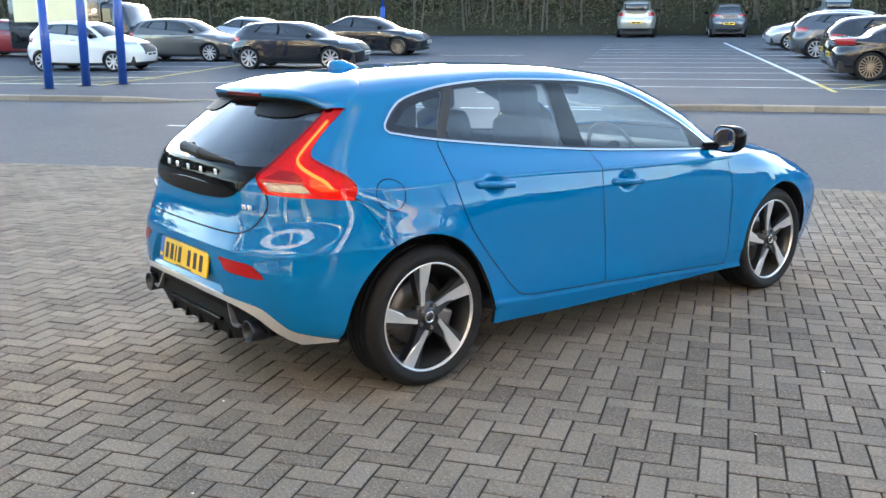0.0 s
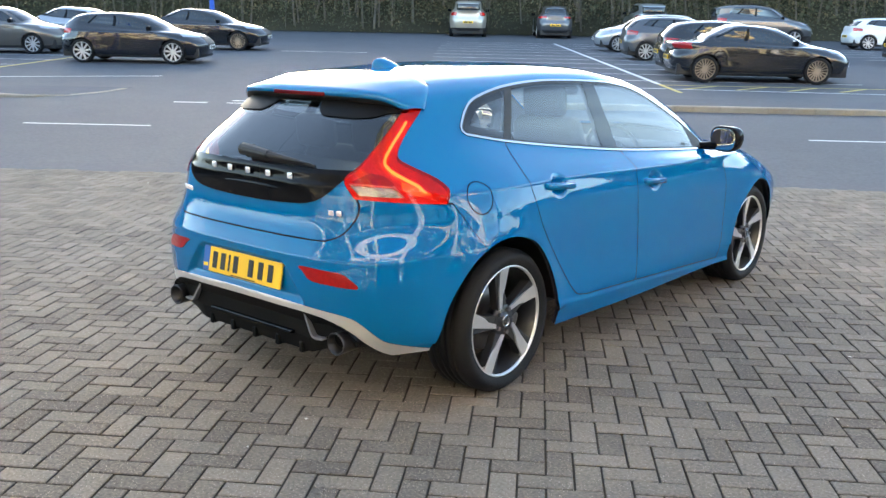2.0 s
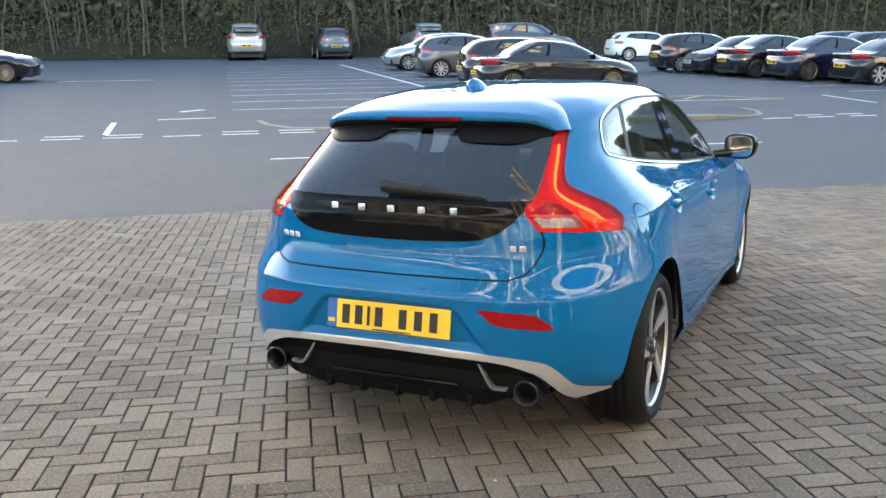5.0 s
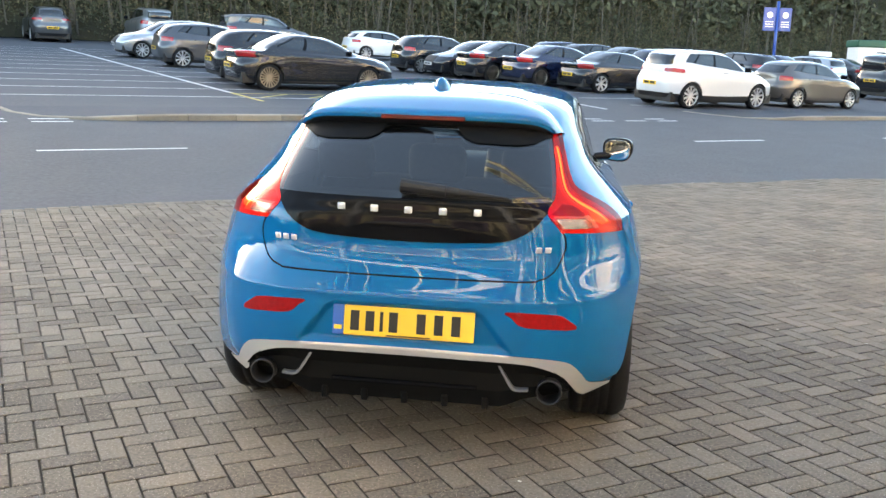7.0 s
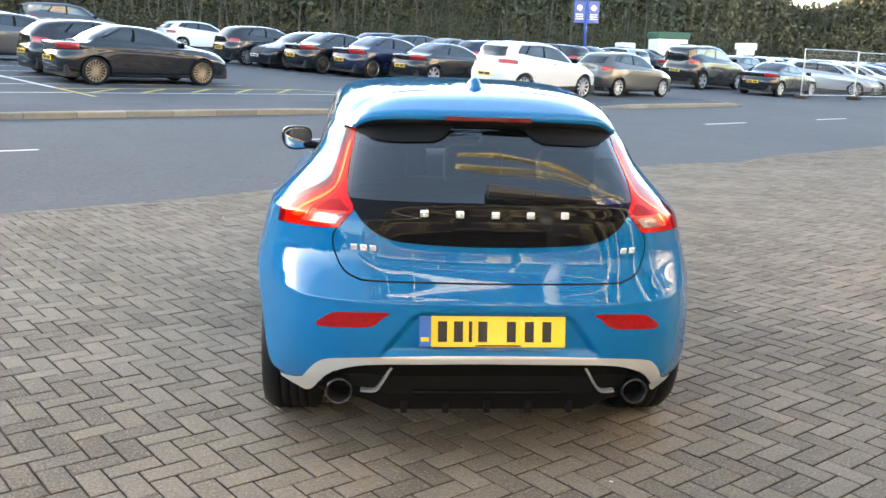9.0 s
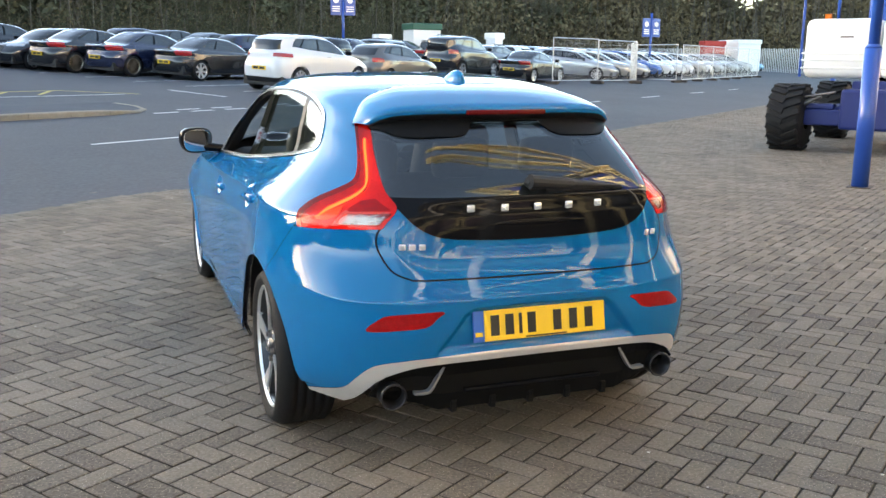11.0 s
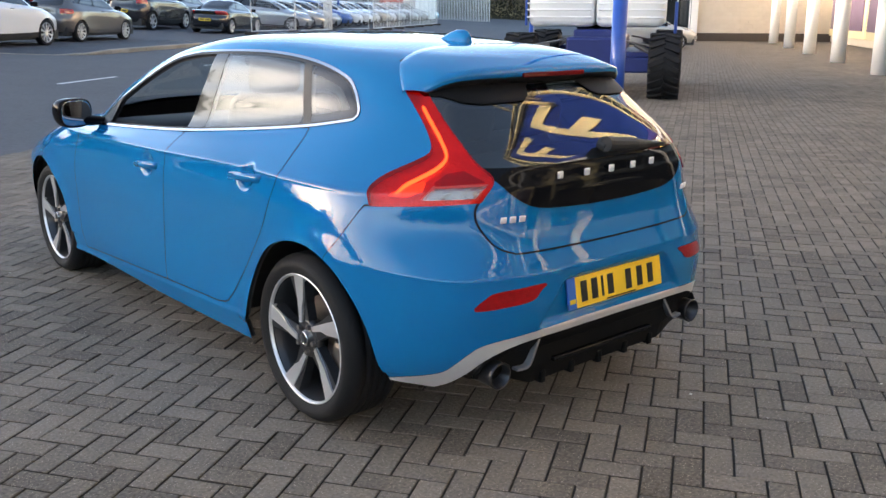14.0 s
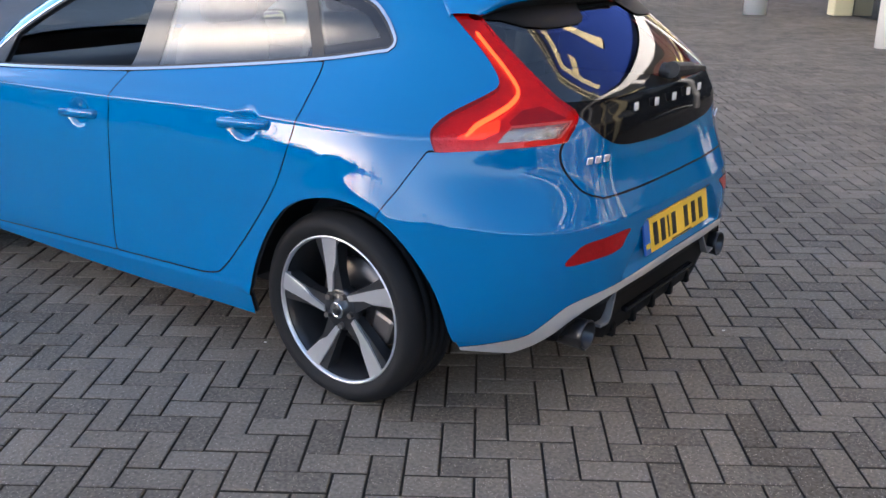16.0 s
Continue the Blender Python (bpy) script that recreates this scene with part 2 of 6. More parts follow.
def skin(nu, nv, lines=None, knots=None):
    """The right half of a car's body as a grid of points, nu round by nv up; knots number the rows."""
    net = np.array(LINES if lines is None else lines, float)
    net = np.concatenate([net[:, 1:2] * FLIP, net, net[:, -2:-1] * FLIP], 1)
    round_ = curve_along(net.transpose(1, 0, 2), nu)
    if knots is not None:
        return through_knots(round_.transpose(1, 0, 2), np.array(knots, float), nv).transpose(1, 0, 2)
    up = np.concatenate([2 * round_[:, :1] - round_[:, 1:2], round_, round_[:, -2:-1] * FLIP], 1)
    return curve_along(up.transpose(1, 0, 2), nv).transpose(1, 0, 2)


def through_knots(p, knots, n):
    """Smooth samples along axis 0 through rows that stand at uneven knots."""
    h = np.diff(knots).reshape(-1, 1, 1)
    slope = np.diff(p, axis=0) / h
    tan = np.empty_like(p)
    tan[1:-1] = (slope[:-1] * h[1:] + slope[1:] * h[:-1]) / (h[1:] + h[:-1])
    tan[0] = slope[0]
    tan[-1] = (p[-1] - p[-2]) / h[-1] * np.array((1, 1, 0))
    t = np.interp(np.linspace(0, len(knots) - 1, n), np.arange(len(knots)), knots)
    i = np.clip(np.searchsorted(knots, t, side="right") - 1, 0, len(knots) - 2)
    hh = h[i]
    f = ((t - knots[i]) / hh[:, 0, 0]).reshape(-1, 1, 1)
    return (2 * f**3 - 3 * f**2 + 1) * p[i] + (f**3 - 2 * f**2 + f) * hh * tan[i] + (3 * f**2 - 2 * f**3) * p[i + 1] + (f**3 - f**2) * hh * tan[i + 1]


def creased(lines, creases, near=.16):
    """Adds a row close to either side of a creased row: on the straight line where it is sharp, on the smooth curve where not."""
    net, rows, knots = np.array(lines, float), [], []
    for k in range(len(net)):
        if k in creases:
            sharp = np.array(creases[k])[:, None]
            pair = []
            for sg in (-1, 1):
                straight = net[k] + near * (net[k + sg] - net[k])
                a, b, c = net[k - 1], net[k], net[k + 1]
                f = sg * near
                smooth = b + f * (c - a) / 2 + f * f * (a + c - 2 * b) / 2
                pair.append(straight * sharp + smooth * (1 - sharp))
            rows += [pair[0], net[k], pair[1]]
            knots += [k - near, k, k + near]
        else:
            rows.append(net[k])
            knots.append(k)
    return np.array(rows), knots


def grid_normals(g):
    """Outward unit normals of a half-body grid."""
    du, dv = np.gradient(g, axis=0), np.gradient(g, axis=1)
    n = np.cross(du, dv)
    n /= np.linalg.norm(n, axis=2, keepdims=True) + 1e-12
    n[:, -1] = (0, 0, 1)
    n[0, :, 0] = n[-1, :, 0] = 0
    out = g - np.array((0, 1.3, 0.75))
    return n * (1 if (n * out).sum() > 0 else -1)


class Skin:
    """A triangle mesh that is cut into panels along the zero lines of functions of its points."""

    def __init__(self, g, lines_shape, knots=None):
        nu, nv = g.shape[:2]
        knots = np.arange(lines_shape[0]) if knots is None else np.array(knots, float)
        u = np.linspace(0, lines_shape[1] - 1, nu)[:, None] + np.zeros((1, nv))
        v = np.interp(np.linspace(0, len(knots) - 1, nv), np.arange(len(knots)), knots)[None] + np.zeros((nu, 1))
        self.a = np.concatenate([g, grid_normals(g), u[..., None], v[..., None]], 2).reshape(-1, 8)
        k = np.arange(nu * nv).reshape(nu, nv)
        a, b, c, d = k[:-1, :-1].ravel(), k[1:, :-1].ravel(), k[1:, 1:].ravel(), k[:-1, 1:].ravel()
        self.rest = np.concatenate([np.stack([a, b, c], 1), np.stack([a, c, d], 1)])
        p = self.a[:, :3]
        t = self.rest
        face = np.cross(p[t[:, 1]] - p[t[:, 0]], p[t[:, 2]] - p[t[:, 0]])
        if (face * self.a[t[:, 0], 3:6]).sum() < 0:
            self.rest = t[:, ::-1].copy()

    def split(self, tris, f):
        """Cuts tris where f (of the points' rows) is zero: those with f < 0, and the others."""
        val = f(self.a)
        val = np.where(np.abs(val) < 1e-7, 1e-7, val)
        inside = val < 0
        k = inside[tris].sum(1)
        ins, outs = [tris[k == 3]], [tris[k == 0]]
        for count, lone in ((1, True), (2, False)):
            t = tris[k == count]
            if not len(t):
                continue
            first = np.argmax(inside[t] == lone, 1)
            t = np.take_along_axis(t, (first[:, None] + np.arange(3)) % 3, 1)
            n0 = len(self.a)
            for j in (1, 2):
                w = (val[t[:, 0]] / (val[t[:, 0]] - val[t[:, j]]))[:, None]
                self.a = np.concatenate([self.a, self.a[t[:, 0]] * (1 - w) + self.a[t[:, j]] * w])
            p, q = n0 + np.arange(len(t)), n0 + len(t) + np.arange(len(t))
            tip = np.stack([t[:, 0], p, q], 1)
            rest = np.concatenate([np.stack([p, t[:, 1], t[:, 2]], 1), np.stack([p, t[:, 2], q], 1)])
            (ins if lone else outs).append(tip)
            (outs if lone else ins).append(rest)
        return np.concatenate(ins), np.concatenate(outs)

    def take(self, f):
        """Cuts the panel where f < 0 out of what is left."""
        got, self.rest = self.split(self.rest, f)
        return got

    def rim(self, name, tris, mat, parent, side, lift0, lift1):
        """A wall round the edge of a panel, from one depth to another."""
        key = np.unique(np.round(self.a[:, :3] * 2e4).astype(np.int64), axis=0, return_inverse=True)[1].ravel()
        t = key[tris]
        first = {}
        for k, i in zip(t.ravel(), tris.ravel()):
            first.setdefault(int(k), int(i))
        edges = collections.Counter()
        for a, b, c in t.tolist():
            for e in ((a, b), (b, c), (c, a)):
                edges[tuple(sorted(e))] += 1
        vs, fs = [], []
        for (i, j), n in edges.items():
            if n == 1 and i != j:
                k = len(vs)
                for q in (first[i], first[j]):
                    for lift in (lift0, lift1):
                        p = self.a[q, :3] + self.a[q, 3:6] * lift
                        vs.append(tuple(p * FLIP if side == -1 else p))
                fs.append((k, k + 1, k + 3, k + 2))
        return mesh_object(name, vs, fs, mat, parent, smooth=False)

    def pieces(self, tris):
        """The separate pieces of a panel."""
        key = np.unique(np.round(self.a[:, :3] * 2e4).astype(np.int64), axis=0, return_inverse=True)[1].ravel()
        t = key[tris]
        tag = np.arange(key.max() + 1)
        while True:
            low = tag[t].min(1)
            old = tag.copy()
            for c in range(3):
                np.minimum.at(tag, t[:, c], low)
            tag = tag[tag]
            if (tag == old).all():
                break
        got = [tris[tag[t[:, 0]] == k] for k in np.unique(tag[t[:, 0]])]
        return [g for g in got if len(g) > 3]

    def build(self, name, tris, mat, parent, side=1, label="", lift=0.0, back=False):
        """A panel as a mesh object. side 1: right, -1: left, 0: both halves in one."""
        used, faces = np.unique(tris, return_inverse=True)
        faces = faces.reshape(-1, 3)
        p, n = self.a[used, :3].copy(), self.a[used, 3:6].copy()
        n /= np.linalg.norm(n, axis=1, keepdims=True) + 1e-12
        p += n * lift
        if back:
            faces, n = faces[:, ::-1], -n
        if side == -1:
            p, n, faces = p * FLIP, n * FLIP, faces[:, ::-1]
        elif side == 0:
            faces = np.concatenate([faces, faces[:, ::-1] + len(p)])
            p, n = np.concatenate([p, p * FLIP]), np.concatenate([n, n * FLIP])
        me = bpy.data.meshes.new(name)
        me.vertices.add(len(p))
        me.vertices.foreach_set("co", p.ravel())
        me.loops.add(faces.size)
        me.loops.foreach_set("vertex_index", faces.ravel().astype(np.int32))
        me.polygons.add(len(faces))
        me.polygons.foreach_set("loop_start", np.arange(0, faces.size, 3, dtype=np.int32))
        me.polygons.foreach_set("use_smooth", np.ones(len(faces), bool))
        me.update(calc_edges=True)
        me.normals_split_custom_set_from_vertices([tuple(v) for v in n])
        me.materials.append(mat)
        ob = new(name, me)
        ob.parent = parent
        if label:
            ob["label"] = label
        return ob


def seg_dist(p, line, closed):
    """Distances of 2D points from a polyline."""
    q = np.asarray(line, float)
    a, b = (q, np.roll(q, -1, 0)) if closed else (q[:-1], q[1:])
    best = np.full(len(p), 1e9)
    for s, e in zip(a, b):
        d = e - s
        t = np.clip(((p - s) @ d) / max(d @ d, 1e-12), 0, 1)
        best = np.minimum(best, np.hypot(*(p - s - t[:, None] * d).T))
    return best


def inside_poly(p, poly):
    q = np.asarray(poly, float)
    odd = np.zeros(len(p), bool)
    for (x0, y0), (x1, y1) in zip(q, np.roll(q, -1, 0)):
        if y0 != y1:
            odd ^= ((y0 > p[:, 1]) != (y1 > p[:, 1])) & (p[:, 0] < (x1 - x0) * (p[:, 1] - y0) / (y1 - y0) + x0)
    return odd


VIEWS = {"side": lambda a: a[:, (1, 2)], "rear": lambda a: a[:, (0, 2)], "corner": lambda a: np.stack([a[:, 0] + a[:, 1], a[:, 2]], 1), "top": lambda a: a[:, (0, 1)]}


def area(view, poly, grow=0.0):
    """A function that is negative inside an outline seen from the side, rear, corner or top."""
    def f(a):
        p = VIEWS[view](a)
        d = seg_dist(p, poly, True)
        return np.where(inside_poly(p, poly), -d, d) - grow
    return f


def seam(view, line, width=0.0032):
    return lambda a: seg_dist(VIEWS[view](a), line, False) - width


def both(*fs):
    return lambda a: np.max([f(a) for f in fs], 0)


def at_rear(y=-0.02):
    return lambda a: a[:, 1] - y


def at_side(x):
    return lambda a: x - a[:, 0]

# ---- the blue hatchback: its panels and parts ----
RED_LENS = glass("red_lamp_lens", (0.86, 0.08, 0.055), 0.02, 0.03, 6.5)
CLEAR_LENS = glass("clear_lamp_lens", (0.86, 0.84, 0.82), 0.02, 0.04, 6.5)
RED_DARK = material("dark_red_lens", (0.34, 0.006, 0.008), 0.15, 0, 0.6, 0.3, 40)
RED_SMOKED = material("smoked_red_lens", (0.10, 0.003, 0.005), 0.2, 0, 0.3, 0.2, 40, spec=0.1)
REFLEX = material("red_reflex_lens", (0.30, 0.004, 0.006), 0.3, 0, 0.5, 0.5, 60, 0.2, 220, coat_ior=1.35, spec=0.1)
LAMP_BACK = material("red_lit_lamp_housing", (0.55, 0.20, 0.16), 0.3, 0.3, 0, 0.6, 26, 0.5, 90, emit=(1.0, 0.05, 0.02), emit_strength=0.03)
LAMP_SILVER = material("ribbed_lamp_reflector", (0.42, 0.40, 0.38), 0.22, 0.85, 0, 0.6, 22, 0.6, 55)
LED_RED = material("lit_led_strip", (0.9, 0.2, 0.05), 0.3, 0, 0, emit=(1.0, 0.70, 0.14), emit_strength=1.25)
LED_CLUSTER = material("lit_led_cluster", (0.8, 0.1, 0.04), 0.3, 0, 0, 0.5, 60, 0.4, 120, emit=(1.0, 0.45, 0.08), emit_strength=0.4)
HEADLAMP = material("clear_headlamp", (0.45, 0.46, 0.48), 0.15, 0.3, 1.0, 0.3, 20)
PLATE = material("yellow_number_plate", (0.90, 0.56, 0.02), 0.3, 0, 0.5, 0.05, 15)
PLATE_INK = material("black_plate_characters", (0.01, 0.01, 0.01), 0.4)
PLATE_BLUE = material("blue_plate_band", (0.02, 0.12, 0.45), 0.35)
MIRROR = material("mirror_glass", (0.6, 0.6, 0.6), 0.01, 1.0)
DEFLECTOR = material("matt_black_deflector", (0.006, 0.006, 0.006), 0.5, 0, 0, 0.2, 30, spec=0.1)
PILLAR = material("satin_black_pillar", (0.008, 0.008, 0.009), 0.04, 0, 0, spec=0.35)
CABIN = material("dark_cabin_lining", (0.045, 0.045, 0.05), 0.85, 0, 0, 0.2, 20)
SEAT = material("charcoal_seat_fabric", (0.06, 0.06, 0.066), 0.9, 0, 0, 0.2, 60, 0.3, 500)

ARCH_R = spline([(-.415, .05), (-.425, .24), (-.385, .45), (-.275, .61), (-.15, .682), (-.01, .693), (.135, .645), (.245, .53), (.315, .385), (.352, .24), (.36, .05)], 60)
ARCH_F = [(2.647 + .362 * math.cos(radians(a)), .315 + .362 * math.sin(radians(a))) for a in range(-40, 221, 5)]
WINDOWS = np.concatenate([
    spline([(-.071, 1.098), (.17, 1.057), (.573, 1.008), (1.081, .957), (1.6, .922), (2.03, .898)], 40),
    spline([(2.08, .905), (2.05, .955), (1.88, 1.062), (1.676, 1.162), (1.44, 1.252), (1.25, 1.287), (1.058, 1.304), (.611, 1.316), (.272, 1.294), (.059, 1.250), (-.028, 1.198), (-.082, 1.142), (-.088, 1.115)], 80)])
LAMP = np.concatenate([
    [(.203, 1.213), (.31, 1.213)], spline([(.31, 1.21), (.205, 1.113), (.158, 1.05), (.165, 1.022), (.22, 1.0), (.36, .955), (.43, .92), (.446, .895), (.436, .862)], 40)[1:],
    spline([(.43, .855), (.15, .868), (-.088, .881)], 12), spline([(-.095, .89), (-.142, .95), (-.06, 1.0), (.01, 1.05), (.11, 1.128), (.19, 1.2)], 24)])
LAMP_MID = ([.80, .95, 1.045, 1.13, 1.205, 1.4], [-.2, -.1, .06, .16, .25, .5])
TAILGATE = np.concatenate([spline([(-.01, .711), (.405, .714), (.47, .72), (.52, .744), (.55, .795), (.5595, .836), (.548, .878), (.493, .945)], 50), [(.5, 1.0), (-.01, 1.0)]])
BLACK_PANEL = np.concatenate([spline([(-.01, .834), (.1, .835), (.246, .841), (.34, .85), (.40, .87), (.45, .905), (.495, .955), (.56, 1.0)], 40), [(.57, 1.24), (-.01, 1.24)]])
REFLECTOR = spline([(.613, .546), (.578, .584), (.53, .602), (.365, .611), (.385, .589), (.42, .562), (.5, .552)], 40, True)
SILVER_TOP = spline([(.82, .255), (.76, .281), (.70, .306), (.668, .325), (.645, .362), (.616, .400), (.579, .425), (.5, .441), (.407, .45), (.2, .456), (-.01, .457)], 60)
SILVER_LOW = spline([(.80, .225), (.70, .235), (.640, .268), (.603, .326), (.57, .367), (.5, .404), (.408, .422), (.2, .427), (-.01, .428)], 60)
RECESS = [(-.3, .46), (.395, .452), (.37, .49), (.308, .57), (.29, .595), (.255, .615), (-.3, .622)]
DOOR_REAR = np.concatenate([spline([(.164, 1.058), (.152, 1.0), (.142, .874), (.215, .675), (.405, .439), (.475, .367), (.52, .338), (.60, .322)], 50), [(1.105, .296)], spline([(1.091, .533), (1.073, .763), (1.085, .897), (1.081, .957)], 20)])
DOOR_FRONT = np.concatenate([spline([(1.081, .957), (1.085, .897), (1.073, .763), (1.091, .533), (1.105, .296)], 20), [(2.155, .236)], spline([(2.148, .464), (2.14, .694), (2.12, .821), (2.135, .877), (2.07, .902)], 20)])
BUMPER_CUT = [(-.35, .90), (-.32, .855), (-.255, .745), (-.205, .672)]


def hatchback(m):
    car = thing("hatchback_car", m, "bright metallic blue five-door hatchback parked on block paving", "car")
    rows, knots = creased(LINES, {3: [1, 1, 1, .9, .5, .1, 0, 0, 0, 0, .3, .5, .5], 5: [.5, .5, .5, .6, .8, .9, 1, 1, 1, .6, .3, 0, 0]})
    g = skin(460, 250, rows, knots)
    p = g.reshape(-1, 3)
    deep = area("rear", RECESS)(p)
    push = np.where((p[:, 1] < -.4) & (deep < 0), np.clip(-deep / .022, 0, 1), 0) * .022
    g = (p + push[:, None] * np.array((0, 1.0, 0))).reshape(g.shape)
    q = g.reshape(-1, 3)
    for y, z in ((.365, .866), (1.257, .801)):
        r2 = ((q[:, 1] - y) / .070) ** 2 + ((q[:, 2] - z) / .056) ** 2
        dish = np.where(np.abs(q[:, 0]) > .5, np.clip(1 - r2, 0, 1) ** 1.5, 0) * .026
        q = q - (np.sign(q[:, 0]) * dish)[:, None] * np.array((1.0, 0, 0))
    # the sill stands a little proud below the doors
    edge = np.interp(q[:, 1], [.36, .60, 1.105, 2.155, 2.3], [.340, .317, .291, .231, .225])
    step = np.where((np.abs(q[:, 0]) > .5) & (q[:, 1] > .34) & (q[:, 1] < 2.32), np.clip((edge - q[:, 2]) / .016, 0, 1), 0)
    q = q + (np.sign(q[:, 0]) * step * .007)[:, None] * np.array((1.0, 0, 0))
    # a rolled lip round each wheel opening
    for poly in (ARCH_R, ARCH_F):
        far = seg_dist(q[:, 1:3], poly, False)
        lip = np.where((np.abs(q[:, 0]) > .5) & (q[:, 2] > .3), np.clip(1 - far / .095, 0, 1), 0)
        q = q + (np.sign(q[:, 0]) * lip * lip * (3 - 2 * lip) * .007)[:, None] * np.array((1.0, 0, 0))
    g = q.reshape(g.shape)
    sk = Skin(g, rows.shape, knots)
    for poly in (ARCH_R, ARCH_F):
        sk.take(both(area("side", poly), at_side(.45)))
    # what the spoiler, the diffuser and the paving side of the bumper cover
    sk.take(both(lambda a: 1.225 - a[:, 2], lambda a: a[:, 1] - np.interp(a[:, 0], [0, .44, .465, .48], [-.09, -.075, -.2, -.5])))
    low = both(area("rear", np.concatenate([SILVER_LOW, [(-.01, .0), (.8, .0)]])), at_rear(-.3))
    sk.take(low)
    silver = sk.take(both(area("rear", np.concatenate([SILVER_TOP, SILVER_LOW[::-1]])), at_rear(-.3), lambda a: a[:, 0] - .80))
    silver_trim = sk.build("silver_trim", silver, SILVER, car, 0, "satin silver strip along the rear bumper", .002)
    # tail
    lamp = sk.take(both(area("corner", LAMP), at_rear(-.12)))
    refl = sk.take(both(area("rear", REFLECTOR), at_rear(-.5)))
    tail_glass = sk.take(both(area("rear", BLACK_PANEL), lambda a: a[:, 0] + a[:, 1] - np.interp(a[:, 2], *LAMP_MID), at_rear(-.1)))
    gate = sk.take(both(area("rear", TAILGATE, -.003), at_rear(-.4)))
    gaps = [sk.take(both(area("rear", TAILGATE, .003), at_rear(-.4)))]
    cut_y = lambda a: a[:, 1] - np.interp(a[:, 2], [c[1] for c in BUMPER_CUT[::-1]], [c[0] for c in BUMPER_CUT[::-1]])
    bumper = sk.take(both(cut_y, lambda a: a[:, 2] - np.interp(a[:, 0], [0, .45, .56, .65, .76, .9], [.712, .72, .88, .869, .856, .84])))
    gaps.append(sk.take(both(lambda a: cut_y(a) - .004, lambda a: a[:, 2] - .86, lambda a: .64 - a[:, 2], at_rear(-.15), at_side(.5))))
    tailgate = sk.build("tailgate", gate, BLUE, car, 0)
    rear_bumper = sk.build("rear_bumper", bumper, BLUE, car, 0)
    panel, pane = sk.split(tail_glass, lambda a: a[:, 2] - .984)
    frit, pane = sk.split(pane, lambda a: np.interp(a[:, 0], [0, .12, .14, .165, .20, .36, .42, .46, .6], [1.222, 1.222, 1.214, 1.186, 1.172, 1.166, 1.172, 1.19, 1.205]) - a[:, 2])
    sk.build("black_panel", panel, BLACK_GLOSS, tailgate, 0, "gloss black tailgate panel", .003)
    rear_window = sk.build("rear_window", pane, GLASS_REAR, tailgate, 0, "dark tinted rear window glass", .001)
    sk.build("air_deflector", frit, DEFLECTOR, rear_window, 0, "matt black air deflectors under the spoiler", .006)
    for s in (1, -1):
        clear, red = sk.split(lamp, area("corner", [(-.118, .938), (.13, .931), (.195, .884), (-.062, .894)]))
        tail = sk.build("tail_lamp", red, RED_LENS, car, s, "tall red wrap-around tail lamp, lit", .003)
        sk.build("reversing_lens", clear, CLEAR_LENS, tail, s, "clear lens of the reversing lamp", .003)
        sk.rim("lamp_edge", lamp, RED_DARK, tail, s, .003, -.022)
        led_line = spline([(.215, 1.165), (.165, 1.115), (.115, 1.065), (.085, 1.02), (.12, .988), (.2, .957), (.27, .932), (.31, .905)], 40)
        led, back = sk.split(red, seam("corner", led_line, .0065))
        glow, back = sk.split(back, area("corner", [(.17, .952), (.25, .935), (.335, .908), (.35, .893), (.25, .893), (.185, .915)]))
        shade, back = sk.split(back, area("corner", [(-.11, .948), (0, .985), (.08, .975), (.14, .945), (.13, .936)]))
        sk.build("lamp_housing", back, LAMP_BACK, tail, s, "red-lit inner housing", -.018)
        sk.build("dark_housing", shade, RED_DARK, tail, s, "darker red inner housing", -.018)
        sk.build("reversing_housing", clear, LAMP_SILVER, tail, s, "ribbed silver inner reflector", -.018)
        sk.build("led_strip", led, LED_RED, tail, s, "glowing orange-red light guide", -.012)
        sk.build("led_cluster", glow, LED_CLUSTER, tail, s, "cluster of glowing red diodes", -.014)
        sk.build("reflector", refl, REFLEX, rear_bumper, s, "slim red bumper reflector", .002)
    # windows
    side = at_side(.40)
    frame = lambda w: both(area("side", WINDOWS, -w), side)
    dlo = sk.take(both(area("side", WINDOWS), side))
    inner, chrome = sk.split(dlo, frame(.0090))
    panes, black = sk.split(inner, frame(.017))
    sk.build("window_trim", chrome, CHROME, car, 1, "satin chrome window surround", .004)
    sk.build("window_trim", chrome, CHROME, car, -1, "satin chrome window surround", .004)
    bands = [[(.30, 1.34), (.145, 1.02), (.20, 1.02), (.345, 1.34)], [(.885, 1.34), (.945, .93), (1.095, .93), (.985, 1.34)], [(1.86, 1.14), (1.955, .85), (2.2, .85), (2.2, 1.14)]]
    strips = []
    for b in bands:
        got, panes = sk.split(panes, area("side", b))
        strips.append(got)
    for s in (1, -1):
        sk.build("window_seal", black, BLACK, car, s, "black rubber window seal", .001)
        for got, mat in zip(strips, (BLACK, PILLAR, BLACK)):
            sk.build("pillar_trim", got, mat, car, s, "black door pillar trim", .001)
        black_all = np.concatenate([black] + strips)
        quarter, rest = sk.split(panes, lambda a: a[:, 1] - .24)
        back, front = sk.split(rest, lambda a: a[:, 1] - 1.0)
        q_edge, quarter = sk.split(quarter, both(lambda a: -frame(.045)(a)))
        sk.build("window_border", q_edge, FRIT, car, s, "black printed glass border")
        sk.build("quarter_window", quarter, GLASS_SIDE, car, s, "small rear quarter window")
        sk.build("rear_side_window", back, GLASS_SIDE, car, s, "closed rear side window")
        if s == 1:
            sk.build("front_side_window", front, GLASS_SIDE, car, s, "closed front side window")
    # panels of the sides
    w = .0026
